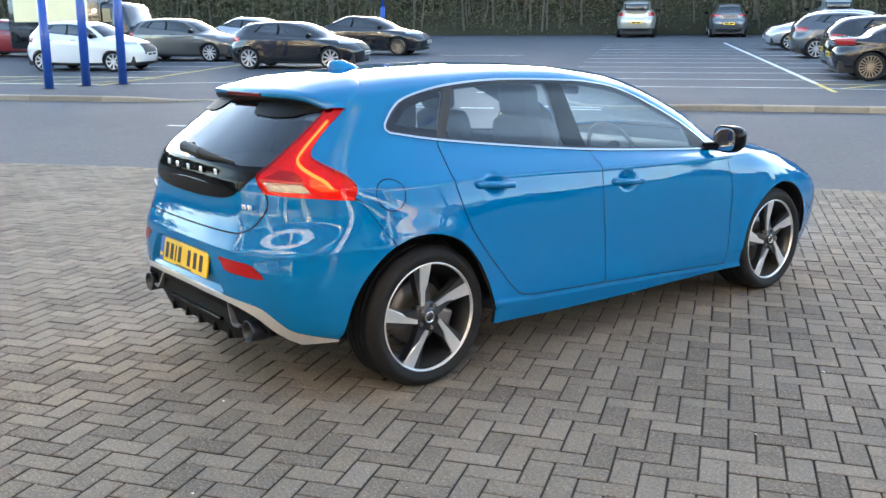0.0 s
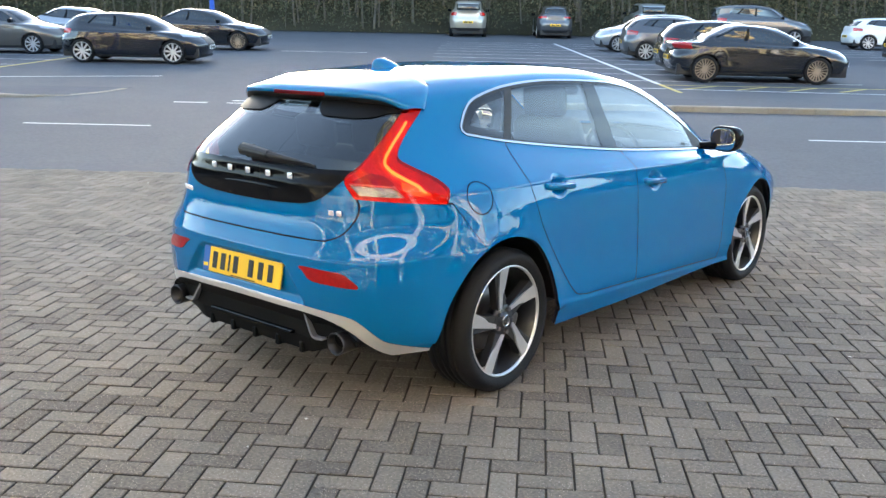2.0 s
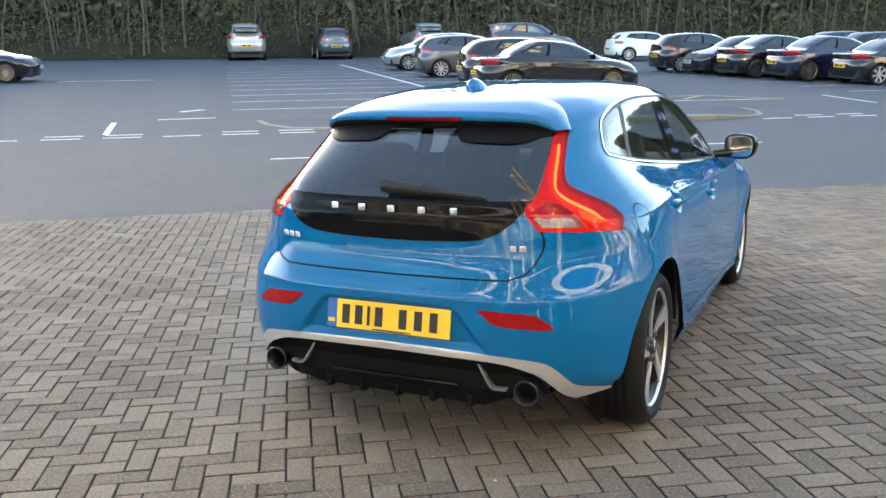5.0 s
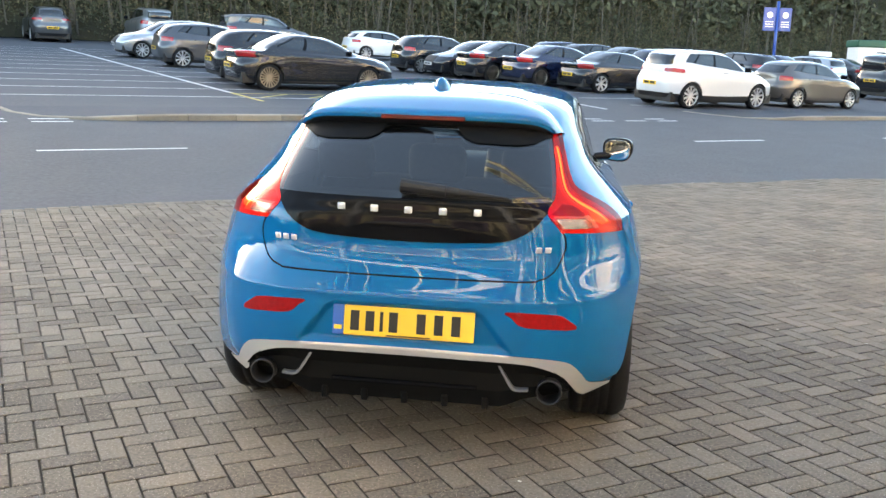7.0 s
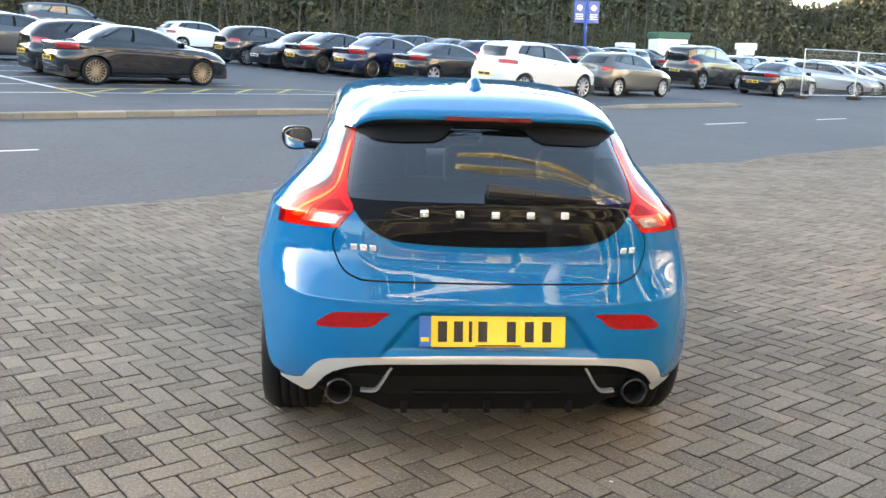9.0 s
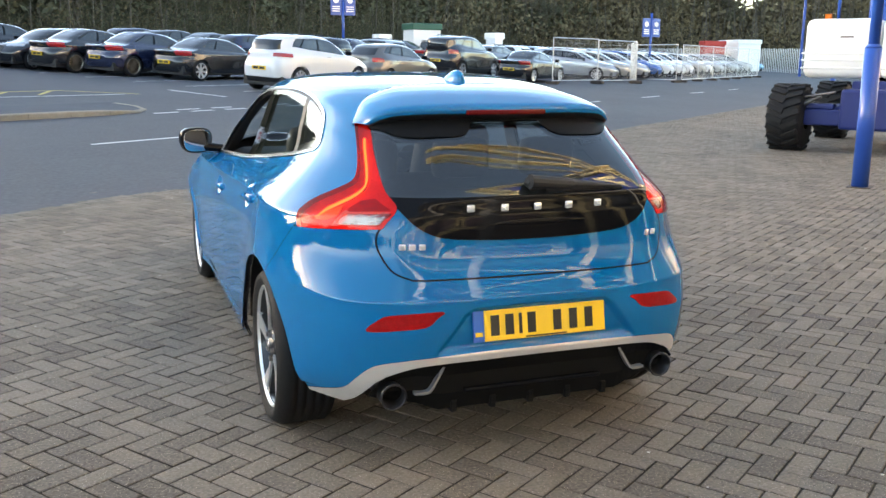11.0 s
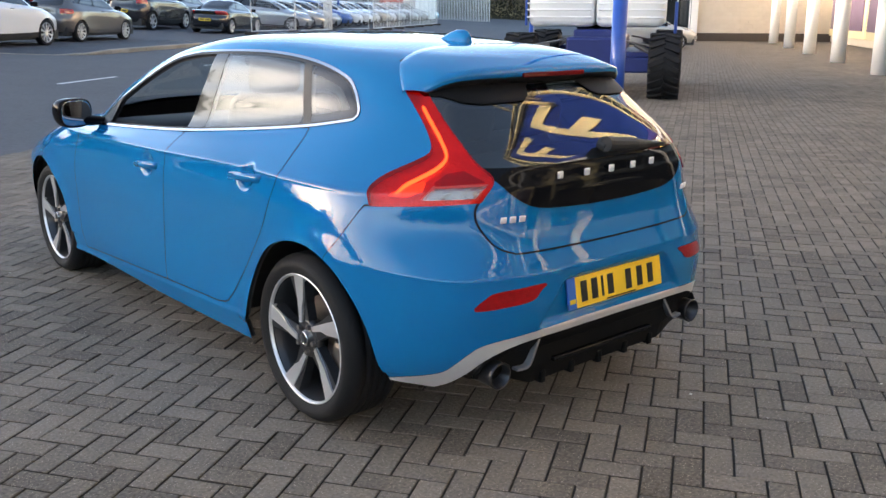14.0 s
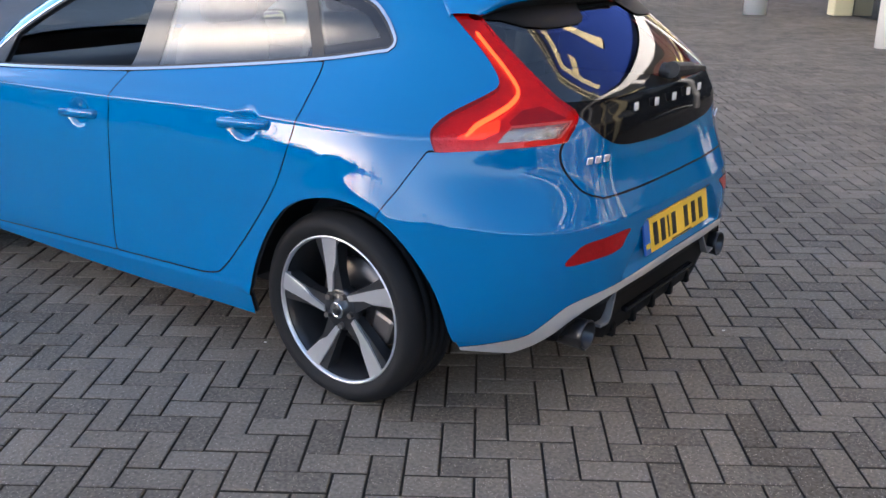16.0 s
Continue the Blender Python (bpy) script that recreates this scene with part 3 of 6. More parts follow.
    rear_door = sk.take(both(area("side", DOOR_REAR, -w), at_side(.4)))
    front_door = sk.take(both(area("side", DOOR_FRONT, -w), at_side(.4)))
    gaps.append(sk.take(both(area("side", DOOR_REAR, w), at_side(.4))))
    gaps.append(sk.take(both(area("side", DOOR_FRONT, w), at_side(.4))))
    fuel_f = lambda a: np.hypot((a[:, 1] + .186) / .067, np.hypot(a[:, 2] - .871, a[:, 0] - .815) / .072) - 1
    fuel = sk.take(both(fuel_f, at_side(.5)))
    fuel_gap, fuel = sk.split(fuel, lambda a: .93 - np.hypot((a[:, 1] + .186) / .067, np.hypot(a[:, 2] - .871, a[:, 0] - .815) / .072))
    fuel_l = np.concatenate([fuel, fuel_gap])
    screen = sk.take(both(lambda a: 9.15 - a[:, 6], lambda a: 6.12 - a[:, 7], lambda a: a[:, 7] - 7.9))
    bonnet_gap = sk.take(both(lambda a: 5.35 - a[:, 7], lambda a: a[:, 7] - 5.39, lambda a: 8.6 - a[:, 6]))
    gaps.append(bonnet_gap)
    bonnet = sk.take(both(lambda a: 5.35 - a[:, 7], lambda a: a[:, 7] - 6.12, lambda a: 8.75 - a[:, 6]))
    head = sk.take(both(lambda a: np.abs(a[:, 6] - 10.2) - .45, lambda a: np.abs(a[:, 7] - 4.75) - .5))
    fender = sk.take(both(lambda a: 2.1 - a[:, 1], lambda a: a[:, 7] - 5.36, lambda a: a[:, 1] - 3.05))
    front_bumper = sk.take(lambda a: 3.05 - a[:, 1])
    for s in (1, -1):
        d = sk.build("rear_door", rear_door, BLUE, car, s)
        handle(d, s, .826, .37, .862, -1.5)
        d = sk.build("front_door", front_door, BLUE, car, s)
        handle(d, s, .838, 1.262, .797, -1.5)
        sk.build("front_fender", fender, BLUE, car, s)
        sk.build("headlamp", head, HEADLAMP, car, s, "clear wrap-around headlamp")
        if s == 1:
            sk.build("fuel_flap", fuel, BLUE, car, s, "round fuel filler flap")
    whole = sk.rest
    for k, gap in enumerate(gaps + [fuel_gap]):
        for s in (1, -1):
            if len(gap) and (gap is not fuel_gap or s == 1):
                for strip in sk.pieces(gap):
                    # a near-black strip, with the shade of the gap in its colour
                    sk.build("panel_gap", strip, DARK, car, s, "near-black strip standing for the shade in a panel gap", -.004)
    sk.build("body_shell", np.concatenate([whole]), BLUE, car, 0, "glossy metallic blue bodywork")
    sk.build("quarter_patch", fuel_l, BLUE, car, -1)
    sk.build("bonnet", bonnet, BLUE, car, 0)
    sk.build("front_bumper", front_bumper, BLUE, car, 0)
    sk.build("windscreen", screen, GLASS_SIDE, car, 0, "curved windscreen")
    # dark lining behind every opaque panel
    opaque = np.concatenate([whole, rear_door, front_door, gate, bumper, panel, frit, black_all, chrome, fuel, fuel_gap, fender, bonnet, front_bumper, head])
    sk.build("cabin_lining", opaque, CABIN, car, 0, "dark inner lining", -.02, True)
    # a near-black sheet puts the shade behind the gaps into colour
    sk.build("seam_backing", opaque, DARK, car, 0, "near-black sheet standing for the shade behind panel gaps", -.012)
    spoiler(car)
    rear_details(car, tailgate, rear_bumper)
    cabin(car)
    for s in (1, -1):
        door_mirror(car, s)
    return car


def handle(door, s, x, y, z, tilt):
    """A body-coloured pull handle with its dished recess."""
    bm = bmesh.new()
    box(bm, (-.018, -.12, -.016), (.018, .12, .016), .012)
    for v in bm.verts:
        v.co.x += .02 - 1.6 * v.co.y**2
        v.co.z -= .05 * v.co.y
    bmesh.ops.transform(bm, matrix=pose(s * (x + .01), y, z, tilt, 0, 0) @ Matrix.Diagonal((s, 1, 1, 1)), verts=bm.verts)
    bmesh.ops.recalc_face_normals(bm, faces=bm.faces)
    part("handle", bm, BLUE, door, "body-coloured door handle", True)


def spoiler(car):
    """The roof spoiler: a lofted wing over the tailgate with a dark underside."""
    half = 30
    root = spline([(0, -.055, 1.353), (.18, -.056, 1.350), (.33, -.062, 1.337), (.43, -.088, 1.305), (.478, -.130, 1.276), (.508, -.175, 1.243), (.532, -.215, 1.209)], half)
    tip = spline([(0, -.425, 1.274), (.18, -.419, 1.274), (.33, -.397, 1.271), (.415, -.368, 1.264), (.460, -.342, 1.250), (.487, -.320, 1.231), (.500, -.300, 1.209)], half)
    verts, under = [], []
    for i in list(range(half - 1, 0, -1)) + list(range(half)):
        sg = np.array((-1.0 if len(verts) < half - 1 else 1.0, 1, 1))
        a, b, k = root[i], tip[i], i / (half - 1)
        out = np.array((.5 * k**3, -.1, 1 - .6 * k**3))
        row = [a + (0, .05 * (1 - k), -.014), a + (0, .02 * (1 - k), -.004)]
        row += [a + (b - a) * f + out * (.014 * math.sin(math.pi * f) * (1 - .4 * k)) for f in np.linspace(0, 1, 9)]
        thin = 1 - k**8
        row += [b + (-.002 * k, -.004 * thin, -.010 * thin), b + (-.004 * k, .002, -.022 * thin)]
        verts.append([tuple(v * sg) for v in row])
        low = b + (-.004 * k, .002, -.022 * thin)
        under.append([tuple(v * sg) for v in (low, low + (-.006 * k, .03, -.028 * thin), low + (-.012 * k, .12 - .06 * k, -.04 * thin), low + (-.004 * k, .2 - .12 * k, .002))])
    def sheet_of(rows):
        k = len(rows[0])
        return [v for r in rows for v in r], [(i * k + j, i * k + j + 1, (i + 1) * k + j + 1, (i + 1) * k + j) for i in range(len(rows) - 1) for j in range(k - 1)]
    wing = mesh_object("roof_spoiler", *sheet_of(verts), BLUE, car)
    mesh_object("underside", *sheet_of(under), BLACK, wing, label="matt black spoiler underside")
    bm = bmesh.new()
    box(bm, (-.16, -.006, -.009), (.16, .006, .009), .004)
    for v in bm.verts:
        v.co.y += .3 * v.co.x**2
    bmesh.ops.transform(bm, matrix=pose(0, -.4315, 1.2565), verts=bm.verts)
    part("high_brake_lamp", bm, RED_SMOKED, wing, "slim dark red brake lamp")
    # shark-fin aerial
    rows = []
    for f in np.linspace(0, 1, 9):
        c = math.sqrt(max(0, 1 - f ** 2.2))
        w, y0, y1 = .040 * c * (1 - .45 * f) + .004, .225 - .115 * f ** 1.5, .03 + .035 * f ** 5
        rows.append([(w * math.cos(a), (y0 + y1) / 2 + (y0 - y1) / 2 * math.sin(a), 1.348 + .054 * f) for a in np.linspace(0, 2 * math.pi, 25)[:-1]])
    vs = [v for r in rows for v in r]
    fs = [(i * 24 + j, i * 24 + (j + 1) % 24, (i + 1) * 24 + (j + 1) % 24, (i + 1) * 24 + j) for i in range(8) for j in range(24)] + [tuple(range(8 * 24, 9 * 24))]
    mesh_object("aerial_fin", vs, fs, BLUE, car, label="blue shark-fin aerial")


def rear_details(car, tailgate, bumper):
    # diffuser: a dark wedge with ribs below the silver strip
    rows = []
    for x in np.linspace(-.60, .60, 45):
        k = abs(x)
        top = np.interp(k, SILVER_LOW[::-1, 0], SILVER_LOW[::-1, 1]) + .004
        y = -.715 + .42 * max(0, k - .35) ** 1.7
        low = np.interp(k, [0, .36, .44, .60, .66], [.235, .235, .27, .30, .30])
        low = min(low, top - .02)
        rows.append([(x, y - .015, top), (x, y + .012, (top * 2 + low) / 3), (x, y + .012, (top + low * 2) / 3), (x, y + .03, low), (x, y + .25, low - .02)])
    k = 5
    mesh_object("diffuser", [v for r in rows for v in r], [(i * k + j, (i + 1) * k + j, (i + 1) * k + j + 1, i * k + j + 1) for i in range(44) for j in range(4)], DEFLECTOR, bumper, smooth=False, label="matt black rear diffuser")
    for x in (-.30, -.15, 0, .15, .30):
        bm = bmesh.new()
        box(bm, (x - .012, -.70, .222), (x + .012, -.45, .27), .006)
        part("diffuser_rib", bm, DEFLECTOR, bumper)
    bm = bmesh.new()
    box(bm, (-.27, -.722, .300), (.27, -.70, .316), .005)
    part("diffuser_bar", bm, BLACK_GLOSS, bumper)
    for s in (1, -1):
        # bent silver brackets beside the pipes
        path = spline([(s * .345, -.712, .405), (s * .372, -.717, .36), (s * .395, -.72, .325), (s * .415, -.72, .316), (s * .455, -.718, .318)], 16)
        vs, fs = [], []
        for i, c in enumerate(path):
            d = path[min(i + 1, 15)] - path[max(i - 1, 0)]
            nrm = np.array((-d[2], 0, d[0])) / (np.hypot(d[0], d[2]) + 1e-9) * .0045
            vs += [tuple(c + nrm + (0, -.006, 0)), tuple(c - nrm + (0, -.006, 0)), tuple(c - nrm + (0, .02, 0)), tuple(c + nrm + (0, .02, 0))]
        for i in range(15):
            fs += [(i * 4 + j, i * 4 + (j + 1) % 4, i * 4 + 4 + (j + 1) % 4, i * 4 + 4 + j) for j in range(4)]
        mesh_object("diffuser_bracket", vs, fs + [(0, 1, 2, 3), (60, 61, 62, 63)], BRACKET, bumper, smooth=False, label="bent satin grey bracket")
        v, f = lathe([(-.14, .042), (.055, .045), (.066, .047), (.069, .044), (.066, .040), (-.02, .038), (-.05, .0)], 40)
        mesh_object("exhaust_pipe", [(s * .53 + b, -.655 - a, .315 + c) for a, b, c in v], f, TIP, car, label="round dark chrome exhaust tip")
    # number plate: characters shown as plain bars
    tilt = pose(0.0, -.754, .546, 0, 0, 0) @ pose(0, 0, 0, -10, 0, 0)
    plate = thing("number_plate", tilt, "", "")
    plate.parent = car
    for key in ("label", "category"):
        if key in plate:
            del plate[key]
    bm = bmesh.new()
    box(bm, (-.215, -.004, -.054), (.256, .004, .054), .002)
    part("plate_face", bm, PLATE, plate, "yellow reflective number plate")
    bm = bmesh.new()
    box(bm, (-.256, -.004, -.054), (-.2155, .004, .054), .002)
    part("country_band", bm, PLATE_BLUE, plate, "blue country band")
    bm = bmesh.new()
    box(bm, (-.25, -.0055, -.035), (-.222, -.004, -.02))
    part("band_mark", bm, PLATE, plate)
    for x in (-.175, -.12, -.078, -.035, .065, .128, .19):
        w = .006 if x == -.078 else .016
        bm = bmesh.new()
        box(bm, (x - w, -.0055, -.036), (x + w, -.0042, .036), .001)
        part("character_bar", bm, PLATE_INK, plate)
    bm = bmesh.new()
    box(bm, (-.06, -.0053, -.051), (.1, -.0042, -.046))
    part("maker_line", bm, PLATE_INK, plate)
    # chrome badge pieces on the black panel, and two small badges on the paint
    for x in (-.245, -.123, 0, .123, .245):
        bm = bmesh.new()
        box(bm, (-.014, -.003, -.0125), (.014, .003, .0125), .004)
        bmesh.ops.transform(bm, matrix=pose(x, -.7085 + .25 * x * x, .948), verts=bm.verts)
        part("badge_piece", bm, BADGE, tailgate, "small chrome badge piece", True)
    for x, y, count, name in ((-.452, -.683, 3, "model_badge"), (.482, -.674, 2, "engine_badge")):
        badge = None
        for k in range(count):
            bm = bmesh.new()
            box(bm, (-.0115, -.003, -.011), (.0115, .003, .011), .003)
            off = (k - (count - 1) / 2) * .034
            bmesh.ops.transform(bm, matrix=pose(x, y, .824, 10, 0, -17 if x < 0 else 17) @ pose(off, 0, 0), verts=bm.verts)
            badge = part(name if badge is None else "badge_piece", bm, BADGE, tailgate if badge is None else badge, "small chrome badge" if badge is None else "", True)
    # release slot and wiper
    bm = bmesh.new()
    bmesh.ops.create_uvsphere(bm, u_segments=32, v_segments=10, radius=1, matrix=Matrix.Translation((.01, -.702, .892)) @ Matrix.Diagonal((.19, .006, .013, 1)))
    part("release_slot", bm, BLACK_GLOSS, tailgate, "dark tailgate release slot", True)
    bm = bmesh.new()
    rod(bm, (-.01, -.70, 1.022), (-.01, -.665, 1.03), .024, 20)
    rod(bm, (-.03, -.705, 1.034), (.13, -.70, 1.020), .026, 12, .021)
    rod(bm, (.13, -.70, 1.020), (.35, -.668, 1.000), .019, 12, .004)
    rod(bm, (.03, -.702, 1.004), (.36, -.664, .994), .006, 8)
    part("rear_wiper", bm, BLACK, tailgate, "black rear wiper")


BRACKET = material("satin_grey_plastic", (0.24, 0.24, 0.25), 0.38, 0.4, 0, 0.08, 30)
TIP = material("dark_chrome_pipe", (0.05, 0.05, 0.053), 0.35, 0.8, 0, 0.2, 40)


def door_mirror(car, s):
    base = (s * .885, 2.06, .965)
    bm = bmesh.new()
    bmesh.ops.create_uvsphere(bm, u_segments=32, v_segments=20, radius=1)
    for v in bm.verts:
        x, y, z = v.co
        v.co = (math.copysign(abs(x) ** .6, x) * .095, math.copysign(abs(y) ** .8, y) * .075, math.copysign(abs(z) ** .65, z) * .075)
        if v.co.y < -.03:
            v.co.y = -.03
        v.co.x *= 1 - .18 * (v.co.z < 0) * abs(v.co.z) / .075
    bmesh.ops.transform(bm, matrix=pose(*base, 0, 0, -s * 14), verts=bm.verts)
    mirror = part("door_mirror", bm, BLACK_GLOSS, car, "gloss black door mirror", True)
    bm = bmesh.new()
    bmesh.ops.create_uvsphere(bm, u_segments=32, v_segments=16, radius=1)
    for v in bm.verts:
        x, y, z = v.co
        v.co = (math.copysign(abs(x) ** .6, x) * .082, y * .002, math.copysign(abs(z) ** .65, z) * .063)
    bmesh.ops.transform(bm, matrix=pose(*base, 0, 0, -s * 14) @ pose(0, -.032, 0), verts=bm.verts)
    part("mirror_glass", bm, MIRROR, mirror, "silvered mirror glass", True)
    bm = bmesh.new()
    rod(bm, (s * .73, 2.05, .915), (s * .84, 2.065, .925), .022, 12, .03)
    part("mirror_arm", bm, BLACK_GLOSS, mirror)


def seat(parent, x, y, wide=.5, name="front_seat"):
    bm = bmesh.new()
    box(bm, (x - wide / 2, y - .05, .42), (x + wide / 2, y + .45, .58), .05)
    cushion = part(name, bm, SEAT, parent, "charcoal fabric seat", True)
    bm = bmesh.new()
    box(bm, (x - wide / 2, -.06, 0), (x + wide / 2, .06, .58 if wide < .7 else .44), .05)
    for v in bm.verts:
        v.co.x = x + (v.co.x - x) * (1 - .25 * max(0, v.co.z - .3) / .28)
    bmesh.ops.transform(bm, matrix=pose(0, y - .02, .55, 14, 0, 0), verts=bm.verts)
    part("backrest", bm, SEAT, cushion, "", True)
    for hx in ((x,) if wide < .7 else (x - .4, x, x + .4)):
        bm = bmesh.new()
        box(bm, (-.125, -.045, 0), (.125, .045, .17), .04)
        bmesh.ops.transform(bm, matrix=pose(hx, y - .17, 1.11 if wide < .7 else .955, 8, 0, 0), verts=bm.verts)
        part("headrest", bm, SEAT, cushion, "", True)


def cabin(car):
    for x in (-.34, .34):
        seat(car, x, 1.15)
    seat(car, 0, .22, 1.15, "rear_bench")
    bm = bmesh.new()
    box(bm, (-.66, 1.85, .55), (.66, 2.35, .90), .08)
    part("dashboard", bm, CABIN, car, "dark dashboard", True)
    bm = bmesh.new()
    box(bm, (-.55, -.52, .90), (.55, -.05, .925), .01)
    part("parcel_shelf", bm, CABIN, car, "dark parcel shelf")
    v, f = lathe([(-.016, .17), (0, .154), (.016, .17), (0, .186), (-.016, .17)], 40)
    wheel = mesh_object("steering_wheel", [tuple(pose(.34, 1.72, .88, 0, 0, 90) @ pose(0, 0, 0, 0, -24, 0) @ Vector(c)) for c in v], f, CABIN, car, label="dark steering wheel")
    bm = bmesh.new()
    rod(bm, (.34, 1.72, .88), (.34, 2.0, .76), .06, 16)
    box(bm, (.19, 1.71, .865), (.49, 1.735, .9), .01)
    part("steering_boss", bm, CABIN, wheel)
    bm = bmesh.new()
    box(bm, (-.10, 1.66, 1.19), (.10, 1.69, 1.25), .02)
    part("interior_mirror", bm, CABIN, car)
    bm = bmesh.new()
    box(bm, (-.60, -.40, .215), (.60, 3.0, .25))
    box(bm, (-.48, -.55, .24), (.48, 2.9, .42), .02)
    part("underbody", bm, BLACK, car, "dark underbody")
    for s in (1, -1):
        for y in (0, 2.647):
            vs, fs = [], []
            for i, a in enumerate(np.linspace(2, 178, 27)):
                r = .385 if y else .40
                c = (y + r * math.cos(radians(a)), .315 + r * math.sin(radians(a)))
                vs += [(s * (.84 - (.10 * max(0, -math.cos(radians(a))) if y == 0 else .06 * max(0, math.cos(radians(a))))), *c), (s * .50, *c)]
            n = len(vs)
            fs = [(i, i + 1, i + 3, i + 2) for i in range(0, n - 2, 2)] + [tuple(range(1, n, 2))]
            mesh_object("wheel_arch_liner", vs, fs, BLACK, car, smooth=False, label="black wheel arch liner")


def road_wheel(parent, m, r=.316, rim=.243, width=.215):
    """A tyre on a five-spoke two-tone alloy, with brake parts. Its face looks along +x."""
    hub = new("wheel")
    hub.parent = parent
    hub.matrix_local = m
    t = r - rim
    prof = [(-.01, rim - .012), (.004, rim + .004), (.016, rim + t * .35), (.016, rim + t * .6), (.004, r - .018), (-.012, r - .005)]
    for k in range(5):
        x0 = -.03 - k * .035
        prof += [(x0, r), (x0 - .022, r), (x0 - .024, r - .007), (x0 - .031, r - .007)]
    prof += [(-width + .01, r - .01), (-width, r - .03), (-width, rim)]
    v, f = lathe(prof, 72)
    mesh_object("tyre", v, f, RUBBER, hub, label="low-profile black tyre")
    v, f = lathe([(-.008, rim - .009), (.003, rim - .006), (.005, rim - .002), (.002, rim + .002), (-.006, rim + .002)], 72)
    mesh_object("rim_lip", v, f, ALLOY, hub, label="machined silver rim lip")
    v, f = lathe([(-.004, rim - .006), (-.02, rim - .016), (-.07, rim - .03), (-.19, rim - .03)], 72)
    mesh_object("rim_barrel", v, f, ALLOY_DARK, hub, label="graphite rim barrel")
    v, f = lathe([(-.15, .0), (-.15, .04), (-.10, .055), (-.10, .145), (-.125, .146), (-.125, 0)], 48)
    mesh_object("brake_disc", v, f, STEEL, hub, label="worn steel brake disc")
    bm = bmesh.new()
    box(bm, (-.12, -.05, .09), (-.06, .05, .18), .015, pose(0, 0, 0, 250, 0, 0))
    part("brake_caliper", bm, STEEL, hub, "grey brake caliper")
    v, f = lathe([(-.06, .0), (-.06, .07), (-.02, .072), (-.012, .06), (-.018, .034), (-.004, .031), (-.002, .0)], 40)
    mesh_object("hub_centre", v, f, ALLOY_DARK, hub, label="dark hub with round centre cap")
    for k in range(5):
        a = 72 * k + 10
        turn = pose(0, 0, 0, a, 0, 0)
        # dark backing web, wide at the hub side
        bm = bmesh.new()
        ring = [(-.036, .055), (.030, .058), (.026, .13), (.052, rim - .010), (-.050, rim - .010), (-.040, .14)]
        lo = [bm.verts.new((-.05, y, z)) for y, z in ring]
        hi = [bm.verts.new((-.016 + .010 * (z > .2), y * .92, z)) for y, z in ring]
        for i in range(6):
            bm.faces.new((lo[i], lo[(i + 1) % 6], hi[(i + 1) % 6], hi[i]))
        bm.faces.new(hi)
        bmesh.ops.recalc_face_normals(bm, faces=bm.faces)
        bmesh.ops.transform(bm, matrix=turn, verts=bm.verts)
        spoke = part("spoke", bm, ALLOY_DARK, hub, "graphite spoke with a machined face")
        # machined face: a leaning blade that widens to the rim
        bm = bmesh.new()
        ring = [(-.030, .058), (-.012, .060), (.002, .12), (.022, .15), (.052, rim - .004), (-.012, rim - .003), (-.022, .15)]
        lo = [bm.verts.new((-.02, y, z)) for y, z in ring]
        hi = [bm.verts.new((-.008 + .008 * (z > .2), y, z)) for y, z in ring]
        for i in range(7):
            bm.faces.new((lo[i], lo[(i + 1) % 7], hi[(i + 1) % 7], hi[i]))
        bm.faces.new(hi)
        bmesh.ops.recalc_face_normals(bm, faces=bm.faces)
        bmesh.ops.transform(bm, matrix=turn, verts=bm.verts)
        part("spoke_face", bm, ALLOY, spoke, "machined silver face")
        bm = bmesh.new()
        bmesh.ops.create_cone(bm, cap_ends=True, segments=6, radius1=.011, radius2=.010, depth=.02, matrix=turn @ pose(-.010, .03, .043, 0, 90, 0))
        part("wheel_bolt", bm, STEEL, hub)
    v, f = lathe([(0, .018), (.002, .022), (.002, .026), (0, .027)], 32)
    mesh_object("cap_ring", v, f, CHROME, hub, label="chrome ring on the cap")
    return hub


blue_car = hatchback(pose(0, 0, 0))
for sx in (1, -1):
    for y in (0, 2.647):
        flip = pose(0, 0, 0) if sx == 1 else pose(0, 0, 0, 0, 0, 180)
        road_wheel(blue_car, Matrix.Translation((sx * .832, y, .313)) @ flip)

# ---- ground ----
RISE = .050
CS, SN = math.cos(radians(38)), math.sin(radians(38))


def place(s, d):
    """World x, y of a spot s along the kerb and d across the road."""
    x, y = s * CS - d * SN, s * SN + d * CS
    if d > 6.2:
        # the plan was drawn for a flatter car park: bring its spots in to suit the true slope
        f = (1.46 + RISE * 9.03) / (RISE * (d + 2.83) + 1.46 - .041 * (d - 6.2))
        x, y = .5 + f * (x - .5), -3.2 + f * (y + 3.2)
    return x, y


def ground_z(x, y):
    """The paving lies level; beyond it the car park climbs, and the paving dips a little further along."""
    s, d = x * CS + y * SN, -x * SN + y * CS
    up = RISE * np.clip(d - 6.2, 0, 50)
    dip = -0.012 * np.clip(s - 3, 0, 9) * np.clip((11 - d) / 6, 0, 1)
    return up + dip


def at(s, d, yaw=0.0, lift=0.0):
    """A pose on the ground that faces along the kerb, turned left by yaw degrees."""
    x, y = place(s, d)
    return pose(x, y, float(ground_z(x, y)) + lift, 0, 0, yaw + 38 - 90)


